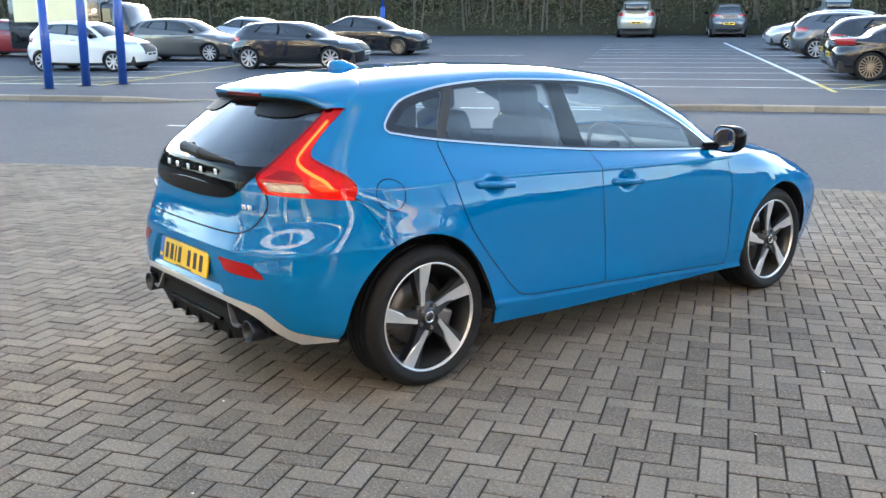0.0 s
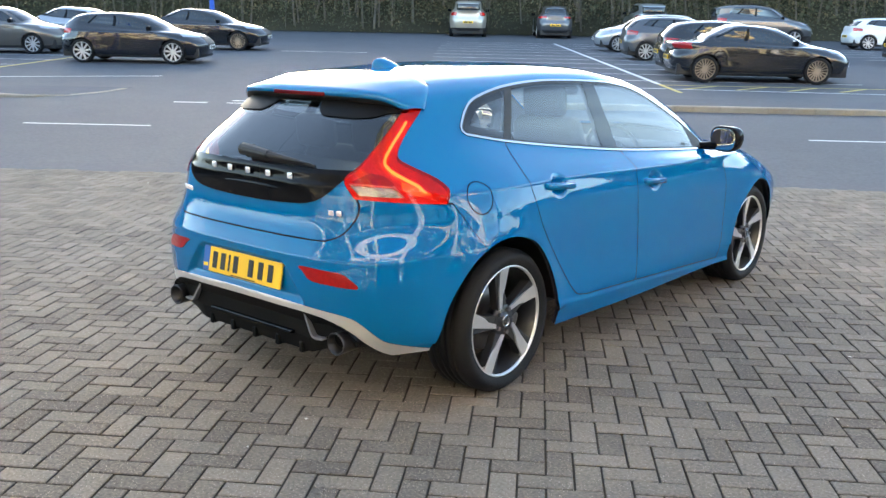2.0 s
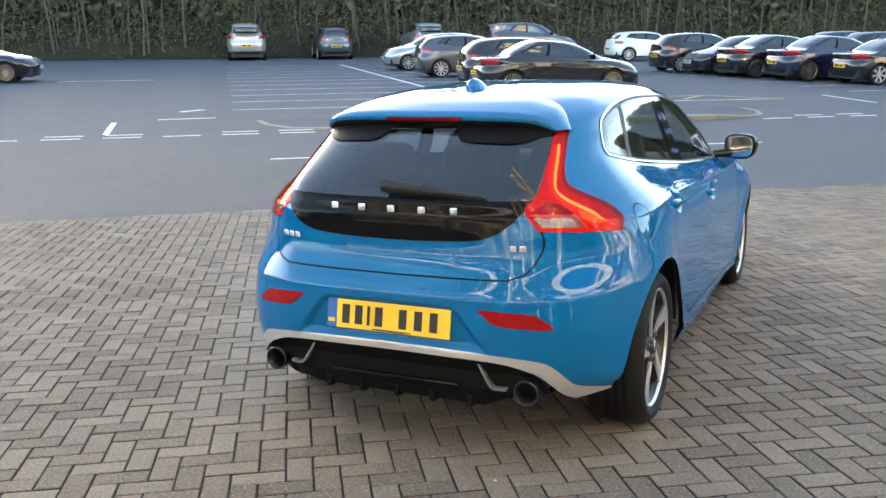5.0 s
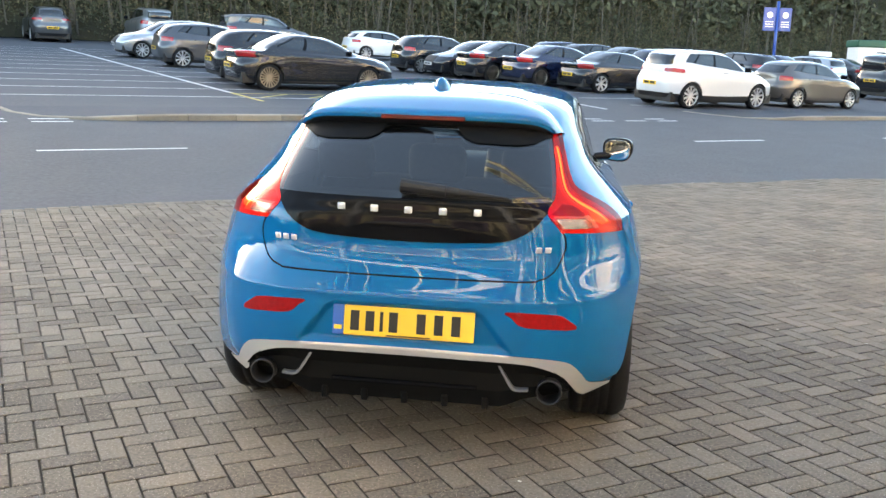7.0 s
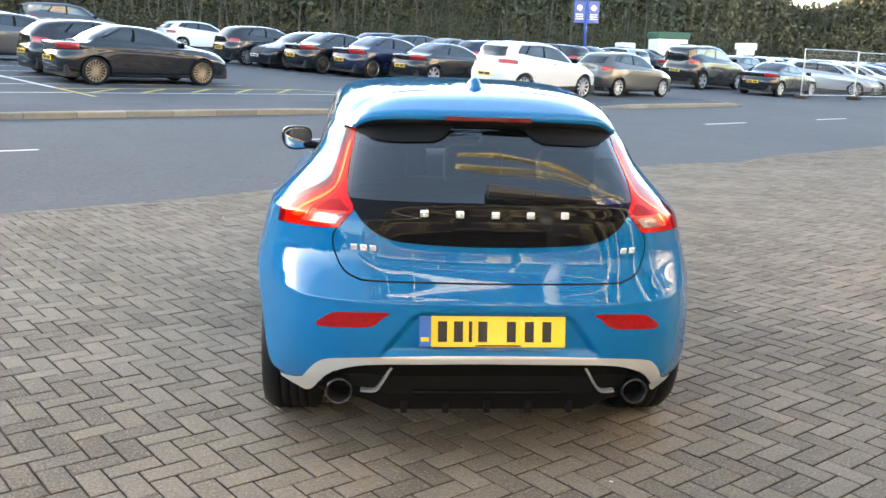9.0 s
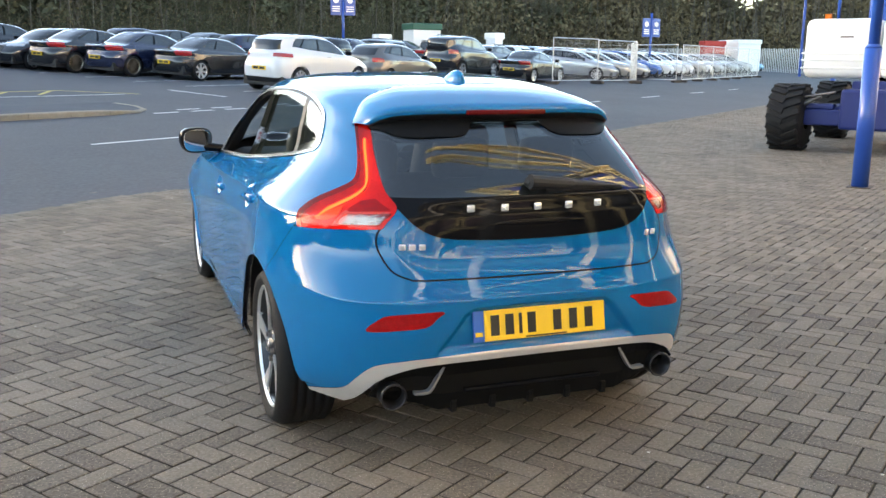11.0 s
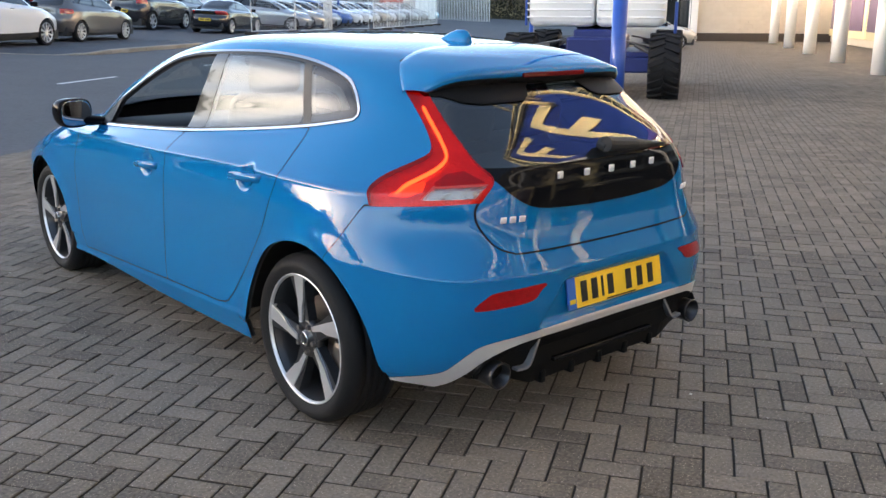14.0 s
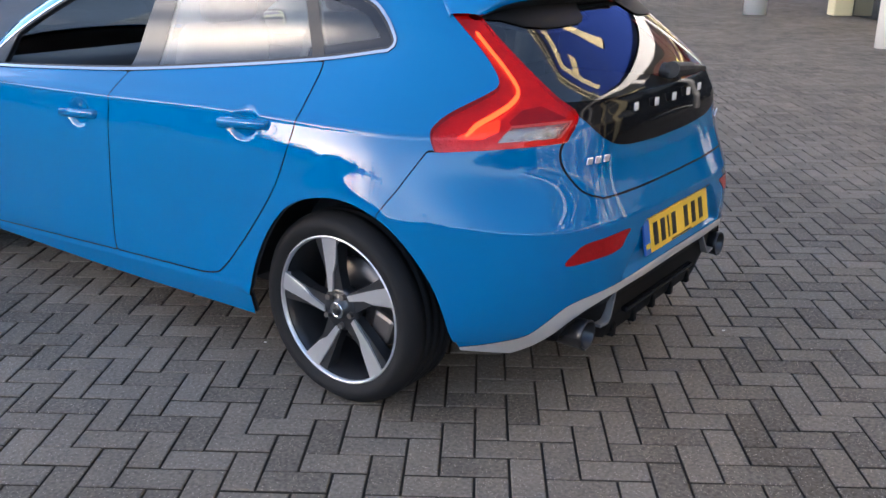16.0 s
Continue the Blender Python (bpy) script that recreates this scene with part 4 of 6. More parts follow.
def two_tone(name, dark, light, scale, rough, bump, per_island=0.0, per_object=0.0, speck=0.0, spec=0.3):
    """A mineral surface: stains at a large scale, grain at a small one, light specks, uneven gloss."""
    m = bpy.data.materials.new(name)
    m.use_nodes = True
    nt, ln = m.node_tree, m.node_tree.links
    b = nt.nodes["Principled BSDF"]
    b.inputs["Specular IOR Level"].default_value = spec
    geo = nt.nodes.new("ShaderNodeNewGeometry")
    def noise_at(sc, detail=6):
        t = nt.nodes.new("ShaderNodeTexNoise")
        t.inputs["Scale"].default_value, t.inputs["Detail"].default_value = sc, detail
        ln.new(geo.outputs["Position"], t.inputs["Vector"])
        return t.outputs["Fac"]
    def mathnode(op, a, bb):
        n = nt.nodes.new("ShaderNodeMath")
        n.operation = op
        for i, v in enumerate((a, bb)):
            if isinstance(v, (int, float)):
                n.inputs[i].default_value = v
            else:
                ln.new(v, n.inputs[i])
        return n.outputs[0]
    big, mid, fine = noise_at(scale), noise_at(scale * 7), noise_at(scale * 90, 4)
    fac = mathnode("ADD", mathnode("MULTIPLY", big, 0.4), mathnode("ADD", mathnode("MULTIPLY", mid, 0.3), mathnode("MULTIPLY", fine, 0.85)))
    fac = mathnode("SUBTRACT", fac, 0.275)
    if per_island:
        fac = mathnode("ADD", fac, mathnode("MULTIPLY", mathnode("SUBTRACT", geo.outputs["Random Per Island"], 0.5), per_island))
    if per_object:
        info = nt.nodes.new("ShaderNodeObjectInfo")
        fac = mathnode("ADD", fac, mathnode("MULTIPLY", mathnode("SUBTRACT", info.outputs["Random"], 0.5), per_object))
    r = nt.nodes.new("ShaderNodeValToRGB")
    r.color_ramp.elements[0].color, r.color_ramp.elements[1].color = (*dark, 1), (*light, 1)
    r.color_ramp.elements[0].position, r.color_ramp.elements[1].position = 0.15, 0.85
    ln.new(fac, r.inputs[0])
    color = r.outputs["Color"]
    if speck:
        v = nt.nodes.new("ShaderNodeTexVoronoi")
        v.inputs["Scale"].default_value = 100
        ln.new(geo.outputs["Position"], v.inputs["Vector"])
        spot = mathnode("MULTIPLY", mathnode("LESS_THAN", v.outputs["Distance"], 0.16), speck)
        mx = nt.nodes.new("ShaderNodeMix")
        mx.data_type = "RGBA"
        mx.inputs[7].default_value = (*[min(1, c * 2.2) for c in light], 1)
        ln.new(spot, mx.inputs["Factor"])
        ln.new(color, mx.inputs[6])
        color = mx.outputs[2]
    ln.new(color, b.inputs["Base Color"])
    ln.new(mathnode("ADD", mathnode("MULTIPLY", mid, 0.35), rough - 0.18), b.inputs["Roughness"])
    bp = nt.nodes.new("ShaderNodeBump")
    bp.inputs["Strength"].default_value, bp.inputs["Distance"].default_value = bump, 0.004
    ln.new(fine, bp.inputs["Height"])
    ln.new(bp.outputs["Normal"], b.inputs["Normal"])
    return m


PAVER = two_tone("grey_brown_block_paver", (0.064, 0.052, 0.040), (0.262, 0.222, 0.178), 0.9, 0.9, 0.9, 0.26, 0.0, 0.7)
PAVER_ONE = two_tone("grey_brown_block_paver_single", (0.064, 0.052, 0.040), (0.262, 0.222, 0.178), 0.9, 0.9, 0.9, 0.0, 0.26, 0.7)
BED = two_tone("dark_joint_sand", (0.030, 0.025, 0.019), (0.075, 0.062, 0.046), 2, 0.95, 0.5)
ASPHALT = two_tone("worn_asphalt", (0.047, 0.050, 0.058), (0.104, 0.109, 0.121), 0.22, 0.85, 0.5, 0, 0, 0.25)
ASPHALT_DARK = two_tone("patched_asphalt", (0.033, 0.038, 0.048), (0.070, 0.078, 0.095), 0.6, 0.85, 0.5, 0, 0, 0.25)
KERB = two_tone("weathered_concrete_kerb", (0.16, 0.14, 0.11), (0.40, 0.36, 0.29), 1.2, 0.85, 0.5, 0, 0.25)
WHITE_LINE = two_tone("worn_white_line", (0.42, 0.42, 0.42), (0.9, 0.9, 0.88), 2.5, 0.75, 0.3)
YELLOW_LINE = two_tone("worn_yellow_line", (0.34, 0.27, 0.08), (0.85, 0.66, 0.20), 2.5, 0.75, 0.3)


def sheet(name, s0, s1, d0, d1, step, mat, lift):
    ns, nd = max(1, round((s1 - s0) / step)), max(1, round((d1 - d0) / step))
    s, d = np.meshgrid(np.linspace(s0, s1, ns + 1), np.linspace(d0, d1, nd + 1), indexing="ij")
    x, y = s * CS - d * SN, s * SN + d * CS
    vs = np.stack([x, y, ground_z(x, y) + lift(s, d)], 2).reshape(-1, 3)
    fs = [(i * (nd + 1) + j, (i + 1) * (nd + 1) + j, (i + 1) * (nd + 1) + j + 1, i * (nd + 1) + j + 1) for i in range(ns) for j in range(nd)]
    return tagged(mesh_object(name, vs, fs, mat), kind="structure")


EDGE = 6.55
tagged(sheet("ground", -260, 320, -200, 260, 3.0, ASPHALT, lambda s, d: np.where(d < 5.8, -.06, 0.0)), "dark grey worn asphalt road and car park", "ground")
pavement = tagged(sheet("pavement", -40, 60, -14, EDGE, .5, BED, lambda s, d: -.010 + 0 * s), "grey-brown concrete block paving laid in herringbone", "paving")


def line(name, pts, mat, width=.1, label="worn white road marking"):
    """A painted line through (s, d) spots, laid on the asphalt."""
    vs, fs = [], []
    for (s0, d0), (s1, d1) in zip(pts[:-1], pts[1:]):
        n = max(1, int(math.hypot(s1 - s0, d1 - d0) / 1.5))
        k = math.hypot(s1 - s0, d1 - d0)
        ns, nd = -(d1 - d0) / k * width / 2, (s1 - s0) / k * width / 2
        for i in range(n + 1):
            f = i / n
            for sg in (-1, 1):
                x, y = place(s0 + (s1 - s0) * f + sg * ns, d0 + (d1 - d0) * f + sg * nd)
                vs.append((x, y, float(ground_z(x, y)) + .006))
        m = len(vs) - 2 * (n + 1)
        fs += [(m + 2 * i, m + 2 * i + 1, m + 2 * i + 3, m + 2 * i + 2) for i in range(n)]
    return tagged(mesh_object(name, vs, fs, mat, smooth=False), label, "road marking", kind="structure")


# bays beside the dark saloon, and their end line
for i in range(12):
    d = 17.6 + 2.45 * i
    line("bay_line", [(-.8, d + 1.05), (5.4, d + 1.05)], WHITE_LINE, .10)
    if i:
        line("bay_line", [(5.6, d + 1.05), (11.2, d + 1.05)], WHITE_LINE, .10)
line("bay_end_line", [(5.48, 20.0), (5.2, 46)], WHITE_LINE, .15)
line("bay_end_line", [(5.5, 17.6), (5.48, 20.0)], YELLOW_LINE, .12, "worn yellow road marking")
for i in range(12):
    d = 17.6 + 2.45 * i
    line("bay_line", [(17.0, d), (22.2, d)], WHITE_LINE, .09)
    line("bay_line", [(-18.0, d), (-12.8, d)], WHITE_LINE, .09)
for k in range(5):
    line("hatching", [(5.8 + 1.27 * k, 18.6), (6.9 + 1.27 * k, 19.7)], YELLOW_LINE, .10, "worn yellow road marking")
line("hatching_edge", [(5.5, 19.75), (12.2, 19.7), (13.4, 17.9)], YELLOW_LINE, .10, "worn yellow road marking")
line("hatching_edge", [(5.5, 18.55), (13.0, 18.0)], WHITE_LINE, .10)
for k in range(5):
    line("hatching", [(-19.6 + 1.5 * k, 17.9), (-18.2 + 1.5 * k, 20.0)], YELLOW_LINE, .10, "worn yellow road marking")
line("bay_end_line", [(-12.6, 17.3), (-12.7, 27.0)], YELLOW_LINE, .12, "worn yellow road marking")
line("bay_line", [(-12.3, 17.8), (-7.4, 19.4)], WHITE_LINE, .10)
line("hatching_edge", [(-21.5, 17.7), (-12.6, 17.7), (-12.6, 20.2), (-21.5, 19.9)], YELLOW_LINE, .09, "worn yellow road marking")
# centre dashes and give-way marks on the road
for k in range(-5, 8):
    line("centre_dash", [(-.4 + 6.08 * k, 9.85), (1.6 + 6.08 * k, 9.85)], WHITE_LINE, .085)
for s0, count in ((-5.2, 6), (9.9, 5)):
    for k in range(count):
        line("give_way_mark", [(s0 + 1.03 * k, 13.32), (s0 + 1.03 * k + .66, 13.32)], WHITE_LINE, .11)
        if k % 3:
            line("give_way_mark", [(s0 + 1.03 * k, 13.76), (s0 + 1.03 * k + .66, 13.76)], WHITE_LINE, .11)
line("arrow_mark", [(-3.15, 13.9), (-3.24, 16.2)], WHITE_LINE, .12)
line("arrow_mark", [(-2.4, 16.6), (-1.2, 16.7)], WHITE_LINE, .14)
line("arrow_mark", [(-2.0, 18.4), (-1.5, 18.9)], WHITE_LINE, .2)
line("bay_line", [(15.27, 18.9), (14.88, 16.2)], WHITE_LINE, .11)
line("lane_mark", [(-7.0, 33), (-3.5, 33)], WHITE_LINE, .12)


def island(s0, s1, round_left, round_right):
    """A tarmac island whose kerb faces the road; the kerb falls flush at its rounded ends."""
    n = 80
    s = s0 + (s1 - s0) * (.5 - .5 * np.cos(np.linspace(0, math.pi, n + 1)))
    full = np.ones(n + 1)
    h = .10 * np.clip((s - s0 - .6) / 1.8 if round_left else full, 0, 1) * np.clip((s1 - s - .6) / 1.8 if round_right else full, 0, 1) + .008
    bend = lambda u: (1 - np.sqrt(1 - np.clip(u, 0, 1) ** 2)) * 2.4
    front = 13.45 + (bend(1 - (s - s0) / 1.9) if round_left else 0) + (bend(1 - (s1 - s) / 1.9) if round_right else 0)
    vs = []
    for i in range(n + 1):
        d0 = front[i] + .13
        for w, hh in ((0, h[i]), (.35, h[i] * .8), (.7, h[i] * .4), (1, .004)):
            x, y = place(s[i], d0 + (16.1 - d0) * w)
            vs.append((x, y, float(ground_z(x, y)) + hh))
    fs = [(i * 4 + j, (i + 1) * 4 + j, (i + 1) * 4 + j + 1, i * 4 + j + 1) for i in range(n) for j in range(3)]
    isle = tagged(mesh_object("traffic_island", vs, fs, ASPHALT_DARK), "low asphalt traffic island with a concrete kerb", "island", kind="structure")
    # kerb stones, each its own block
    run = np.concatenate([[0], np.cumsum(np.hypot(np.diff(s), np.diff(front)))])
    k = round(run[-1] / .915)
    for i in range(k):
        ends = []
        for e in (run[-1] * i / k + .006, run[-1] * (i + 1) / k - .006):
            t, f, hh = (float(np.interp(e, run, v)) for v in (s, front, h))
            lo, hi = (np.array([np.interp(q, run, s), np.interp(q, run, front)]) for q in (max(0, e - .05), min(run[-1], e + .05)))
            way = (hi - lo) / np.linalg.norm(hi - lo)
            ends.append((t, f, hh, -way[1], way[0]))
        bm = bmesh.new()
        for t, f, hh, ns, nd in ends:
            for q, z in ((0, -.1), (0, hh - .018), (.018, hh), (.135, hh + .003), (.135, -.1)):
                x, y = place(t + q * ns, f + q * nd)
                bm.verts.new((x, y, float(ground_z(x, y)) + z))
        bm.verts.ensure_lookup_table()
        for j in range(5):
            bm.faces.new([bm.verts[v] for v in (j, (j + 1) % 5, 5 + (j + 1) % 5, 5 + j)])
        bm.faces.new([bm.verts[v] for v in (0, 1, 2, 3, 4)])
        bm.faces.new([bm.verts[v] for v in (9, 8, 7, 6, 5)])
        bmesh.ops.recalc_face_normals(bm, faces=bm.faces)
        part("kerb_stone", bm, KERB, isle)


island(-30, -7.0, False, True)
island(-.4, 11.0, True, True)
island(17.3, 27.5, True, True)

# ---- parked cars ----
PAINTS = {
    "black": material("black_car_paint", (0.008, 0.009, 0.012), 0.25, 0.2, 1.0, 0.1, 300),
    "navy": material("navy_car_paint", (0.010, 0.018, 0.055), 0.25, 0.3, 1.0, 0.1, 300),
    "white": material("white_car_paint", (0.72, 0.72, 0.72), 0.3, 0, 1.0, 0.02, 5),
    "silver": material("silver_car_paint", (0.42, 0.44, 0.46), 0.3, 0.7, 1.0, 0.05, 300),
    "grey": material("grey_car_paint", (0.10, 0.105, 0.115), 0.28, 0.6, 1.0, 0.08, 300),
    "bronze": material("grey_bronze_car_paint", (0.13, 0.12, 0.11), 0.28, 0.6, 1.0, 0.08, 300),
    "red": material("red_car_paint", (0.25, 0.012, 0.015), 0.28, 0.2, 1.0, 0.05, 300),
    "light_blue": material("light_blue_car_paint", (0.20, 0.42, 0.58), 0.28, 0.4, 1.0, 0.05, 300),
    "mid_blue": material("mid_blue_car_paint", (0.02, 0.10, 0.36), 0.28, 0.4, 1.0, 0.05, 300),
    "champagne": material("champagne_car_paint", (0.45, 0.42, 0.37), 0.3, 0.6, 1.0, 0.05, 300),
}
GLASS_DARK = material("parked_car_glass", (0.016, 0.019, 0.022), 0.04, 0, 0.6)
RIM = material("silver_alloy", (0.62, 0.62, 0.63), 0.35, 0.6, 0.3, 0.1, 40)
RIM_BRONZE = material("bronze_alloy", (0.50, 0.42, 0.33), 0.3, 0.85, 0.3, 0.1, 40)
PLATE_WHITE = material("white_number_plate", (0.75, 0.75, 0.73), 0.35)
LAMP_RED = material("parked_tail_lamp", (0.40, 0.012, 0.012), 0.12, 0, 1.0, 0.2, 20)
LAMP_CLEAR = material("parked_headlamp", (0.45, 0.46, 0.48), 0.1, 0.4, 1.0, 0.2, 20)


def shape_lines(kind):
    """Feature lines of a parked car, from those of a hatchback."""
    n = np.array(LINES, float)
    if kind in ("saloon", "coupe"):
        for row, ys, zs in ((6, (-.16, -.15, -.12, -.05, .02), (.985, .985, .985, .99, 1.0)), (7, (.12, .13, .16, .22, .30), (1.14, 1.14, 1.14, 1.145, 1.15)), (8, (.42, .42, .44, .48, .54), (1.285, 1.285, 1.275, 1.27, 1.275)), (9, (.52, .53, .55, .58, .62), (1.335, 1.335, 1.335, 1.335, 1.34)), (10, (.60, .60, .61, .63, .66), (1.37, 1.37, 1.37, 1.372, 1.375))):
            for st in range(5):
                n[row, st, 1], n[row, st, 2] = ys[st], zs[st]
        for row, a, b in ((6, .10, .55), (7, .42, .68), (8, .64, .82), (9, .70, .84), (10, .72, .86)):
            n[row, 5, 1], n[row, 6, 1] = a, b
        n[5, :5, 1] -= .06
        n[5, :5, 2] += .02
        n[6, 1:5, 0] *= 1.06
    elif kind in ("estate", "suv", "boxy"):
        back = .16 if kind != "boxy" else .24
        for row, dy in ((7, back * .6), (8, back), (9, back), (10, back)):
            n[row, :5, 1] -= dy * np.array((1, 1, 1, .9, .6))
            n[row, :5, 2] += .02
        n[8:, 5:9, 2] += .01
        if kind == "boxy":
            n[7, :, 0] *= 1.04
            n[8, :, 0] *= 1.10
            n[9, :, 0] *= 1.15
            n[6:9, :5, 1] -= .08 * np.array((1, 1, 1, .9, .5))
    return n


def simple_wheel(parent, m, r, spokes):
    hub = new("wheel")
    hub.parent = parent
    hub.matrix_local = m
    rim = r * .76
    v, f = lathe([(-.01, rim - .01), (.012, rim + .02), (.012, r - .02), (-.005, r), (-.17, r), (-.19, r - .02), (-.19, 0)], 36)
    mesh_object("tyre", v, f, RUBBER, hub)
    bm = bmesh.new()
    v, f = lathe([(-.03, rim * .92), (.004, rim), (.0, rim + .006), (-.02, rim + .006)], 36)
    bm.from_mesh(plain_mesh(v, f))
    for k in range(spokes):
        turn = pose(0, 0, 0, 360 * k / spokes, 0, 0)
        wd = .9 / spokes * rim
        vs = [bm.verts.new(turn @ Vector(c)) for c in ((-.02, -wd * .7, .03), (-.02, wd * .7, .03), (-.004, wd, rim), (-.004, -wd, rim))]
        bm.faces.new(vs)
        lo = [bm.verts.new(turn @ Vector(c)) for c in ((-.06, -wd * .7, .03), (-.06, wd * .7, .03), (-.05, wd, rim), (-.05, -wd, rim))]
        bm.faces.new((vs[0], lo[0], lo[3], vs[3]))
        bm.faces.new((vs[1], vs[2], lo[2], lo[1]))
    rod(bm, (-.05, 0, 0), (-.008, 0, 0), rim * .26, 20)
    bmesh.ops.recalc_face_normals(bm, faces=bm.faces)
    part("rim", bm, RIM if spokes != 18 else RIM_BRONZE, hub, "alloy rim")
    # a near-black disc stands for the shaded hollow behind the spokes
    v, f = lathe([(-.09, 0), (-.09, rim)], 24)
    mesh_object("rim_back", v, f, DARK, hub)
    return hub


def plain_mesh(v, f):
    me = bpy.data.meshes.new("piece")
    me.from_pydata(v, [], f)
    return me


def parked_car(kind, length, width, height, wheel_r=.32, spokes=10, detail=(110, 50)):
    """One car built once; the copies take their own paint. Its middle stands at the origin and it faces +y."""
    car = thing("parked_car", pose(0, 0, 0), "parked car", "car")
    n = shape_lines(kind)
    g = skin(*detail, n.tolist())
    y0, y1 = g[..., 1].min(), g[..., 1].max()
    ky, kx, kz = length / (y1 - y0), width / 2 / g[..., 0].max(), height / g[..., 2].max()
    mid = (y0 + y1) / 2
    axle_r, axle_f = (0 - mid) * ky, (2.647 - mid) * ky
    g = (g - np.array((0, mid, 0))) * np.array((kx, ky, kz))
    sk = Skin(g, (len(LINES), len(LINES[0])))
    for y in (axle_r, axle_f):
        sk.take(both(lambda a, y=y: np.hypot(a[:, 1] - y, a[:, 2] - wheel_r) - wheel_r * 1.13, at_side(width * .3)))
    uv = lambda u0, u1, v0, v1: both(lambda a: u0 - a[:, 6], lambda a: a[:, 6] - u1, lambda a: v0 - a[:, 7], lambda a: a[:, 7] - v1)
    side = sk.take(uv(4.45, 8.2, 6.12, 7.86))
    front_pane = sk.take(uv(8.95, 12.5, 6.15, 7.85))
    tail_pane = sk.take(uv(-.5, 2.75, 6.15 if kind in ("saloon", "coupe") else 6.05, 7.8))
    lamp = sk.take(uv(1.75 if kind in ("saloon", "coupe") else 2.15, 4.0, 4.15, 5.15) if kind != "suv" else uv(1.6, 4.1, 4.5, 5.2))
    head = sk.take(uv(9.75, 11.1, 4.05, 5.0))
    grille = sk.take(uv(11.15, 12.5, 1.6, 4.2))
    low = sk.take(lambda a: a[:, 7] - (.95 if kind in ("suv", "boxy") else .35))
    pillars = []
    for u in ((5.35, 6.6) if kind != "coupe" else (6.3,)):
        got, side = sk.split(side, lambda a, u=u: np.abs(a[:, 6] - u) - .07)
        pillars.append(got)
    sk.build("body", sk.rest, PAINTS["grey"], car, 0)
    for got in pillars:
        for sd in (1, -1):
            sk.build("pillar_trim", got, BLACK_GLOSS, car, sd)
    sk.build("lower_trim", low, BLACK, car, 0)
    for s in (1, -1):
        sk.build("side_window", side, GLASS_DARK, car, s)
        sk.build("tail_lamp", lamp, LAMP_RED, car, s, "red tail lamp", .004)
        sk.build("headlamp", head, LAMP_CLEAR, car, s, "clear headlamp", .004)
        bm = bmesh.new()
        box(bm, (-.10, -.06, -.07), (.10, .06, .07), .035)
        bmesh.ops.transform(bm, matrix=pose(s * (width / 2 + .04), (2.03 - mid) * ky, .97 * kz), verts=bm.verts)
        part("door_mirror", bm, BLACK_GLOSS, car)
        for y in ((.37 - mid) * ky, (1.26 - mid) * ky):
            bm = bmesh.new()
            box(bm, (-.02, -.1, -.014), (.02, .1, .014), .01)
            bmesh.ops.transform(bm, matrix=pose(s * width * .462, y, .86 * kz), verts=bm.verts)
            part("door_handle", bm, BLACK_GLOSS, car)
    sk.build("windscreen", front_pane, GLASS_DARK, car, 0)
    sk.build("rear_window", tail_pane, GLASS_DARK, car, 0)
    sk.build("grille", grille, BLACK, car, 0, "", .004)
    for y, mat, z in ((g[..., 1].min() - .004, PLATE, .57 * kz), (g[..., 1].max() + .004, PLATE_WHITE, .46 * kz)):
        bm = bmesh.new()
        box(bm, (-.26, y - .01, z - .055), (.26, y + .01, z + .055), .003)
        plate = part("number_plate", bm, mat, car, "number plate")
        for x in (-.11, .12):
            bm = bmesh.new()
            box(bm, (x - .095, y - .012, z - .032), (x + .095, y + .012, z + .032))
            part("character_bar", bm, PLATE_INK, plate)
    bm = bmesh.new()
    box(bm, (-width * .4, g[..., 1].min() + .15, .17), (width * .4, g[..., 1].max() - .2, .45), .02)
    part("underbody", bm, BLACK, car)
    for s in (1, -1):
        for y in (axle_r, axle_f):
            flip = pose(0, 0, 0) if s == 1 else pose(0, 0, 0, 0, 0, 180)
            simple_wheel(car, Matrix.Translation((s * (width / 2 - .045), y, wheel_r)) @ flip, wheel_r, spokes)
    if kind in ("suv", "estate", "boxy"):
        for s in (1, -1):
            bm = bmesh.new()
            rod(bm, (s * .56 * kx, (.2 - mid) * ky, height * 1.0), (s * .56 * kx, (1.3 - mid) * ky, height * 1.0), .018, 8)
            part("roof_rail", bm, BLACK_GLOSS, car)
    return car


CAR_KINDS = {
    "hatch": parked_car("hatch", 4.2, 1.76, 1.46, .315, 10),
    "small": parked_car("hatch", 3.95, 1.70, 1.48, .30, 8),
    "saloon": parked_car("saloon", 4.62, 1.81, 1.43, .335, 18),
    "coupe": parked_car("coupe", 4.45, 1.78, 1.36, .32, 7),
    "low_hatch": parked_car("hatch", 4.25, 1.80, 1.40, .33, 9),
    "suv": parked_car("suv", 4.48, 1.86, 1.64, .36, 10),
    "boxy": parked_car("boxy", 4.75, 1.95, 1.84, .37, 6),
    "estate": parked_car("estate", 4.6, 1.80, 1.47, .325, 10),
}
used_kinds = set()


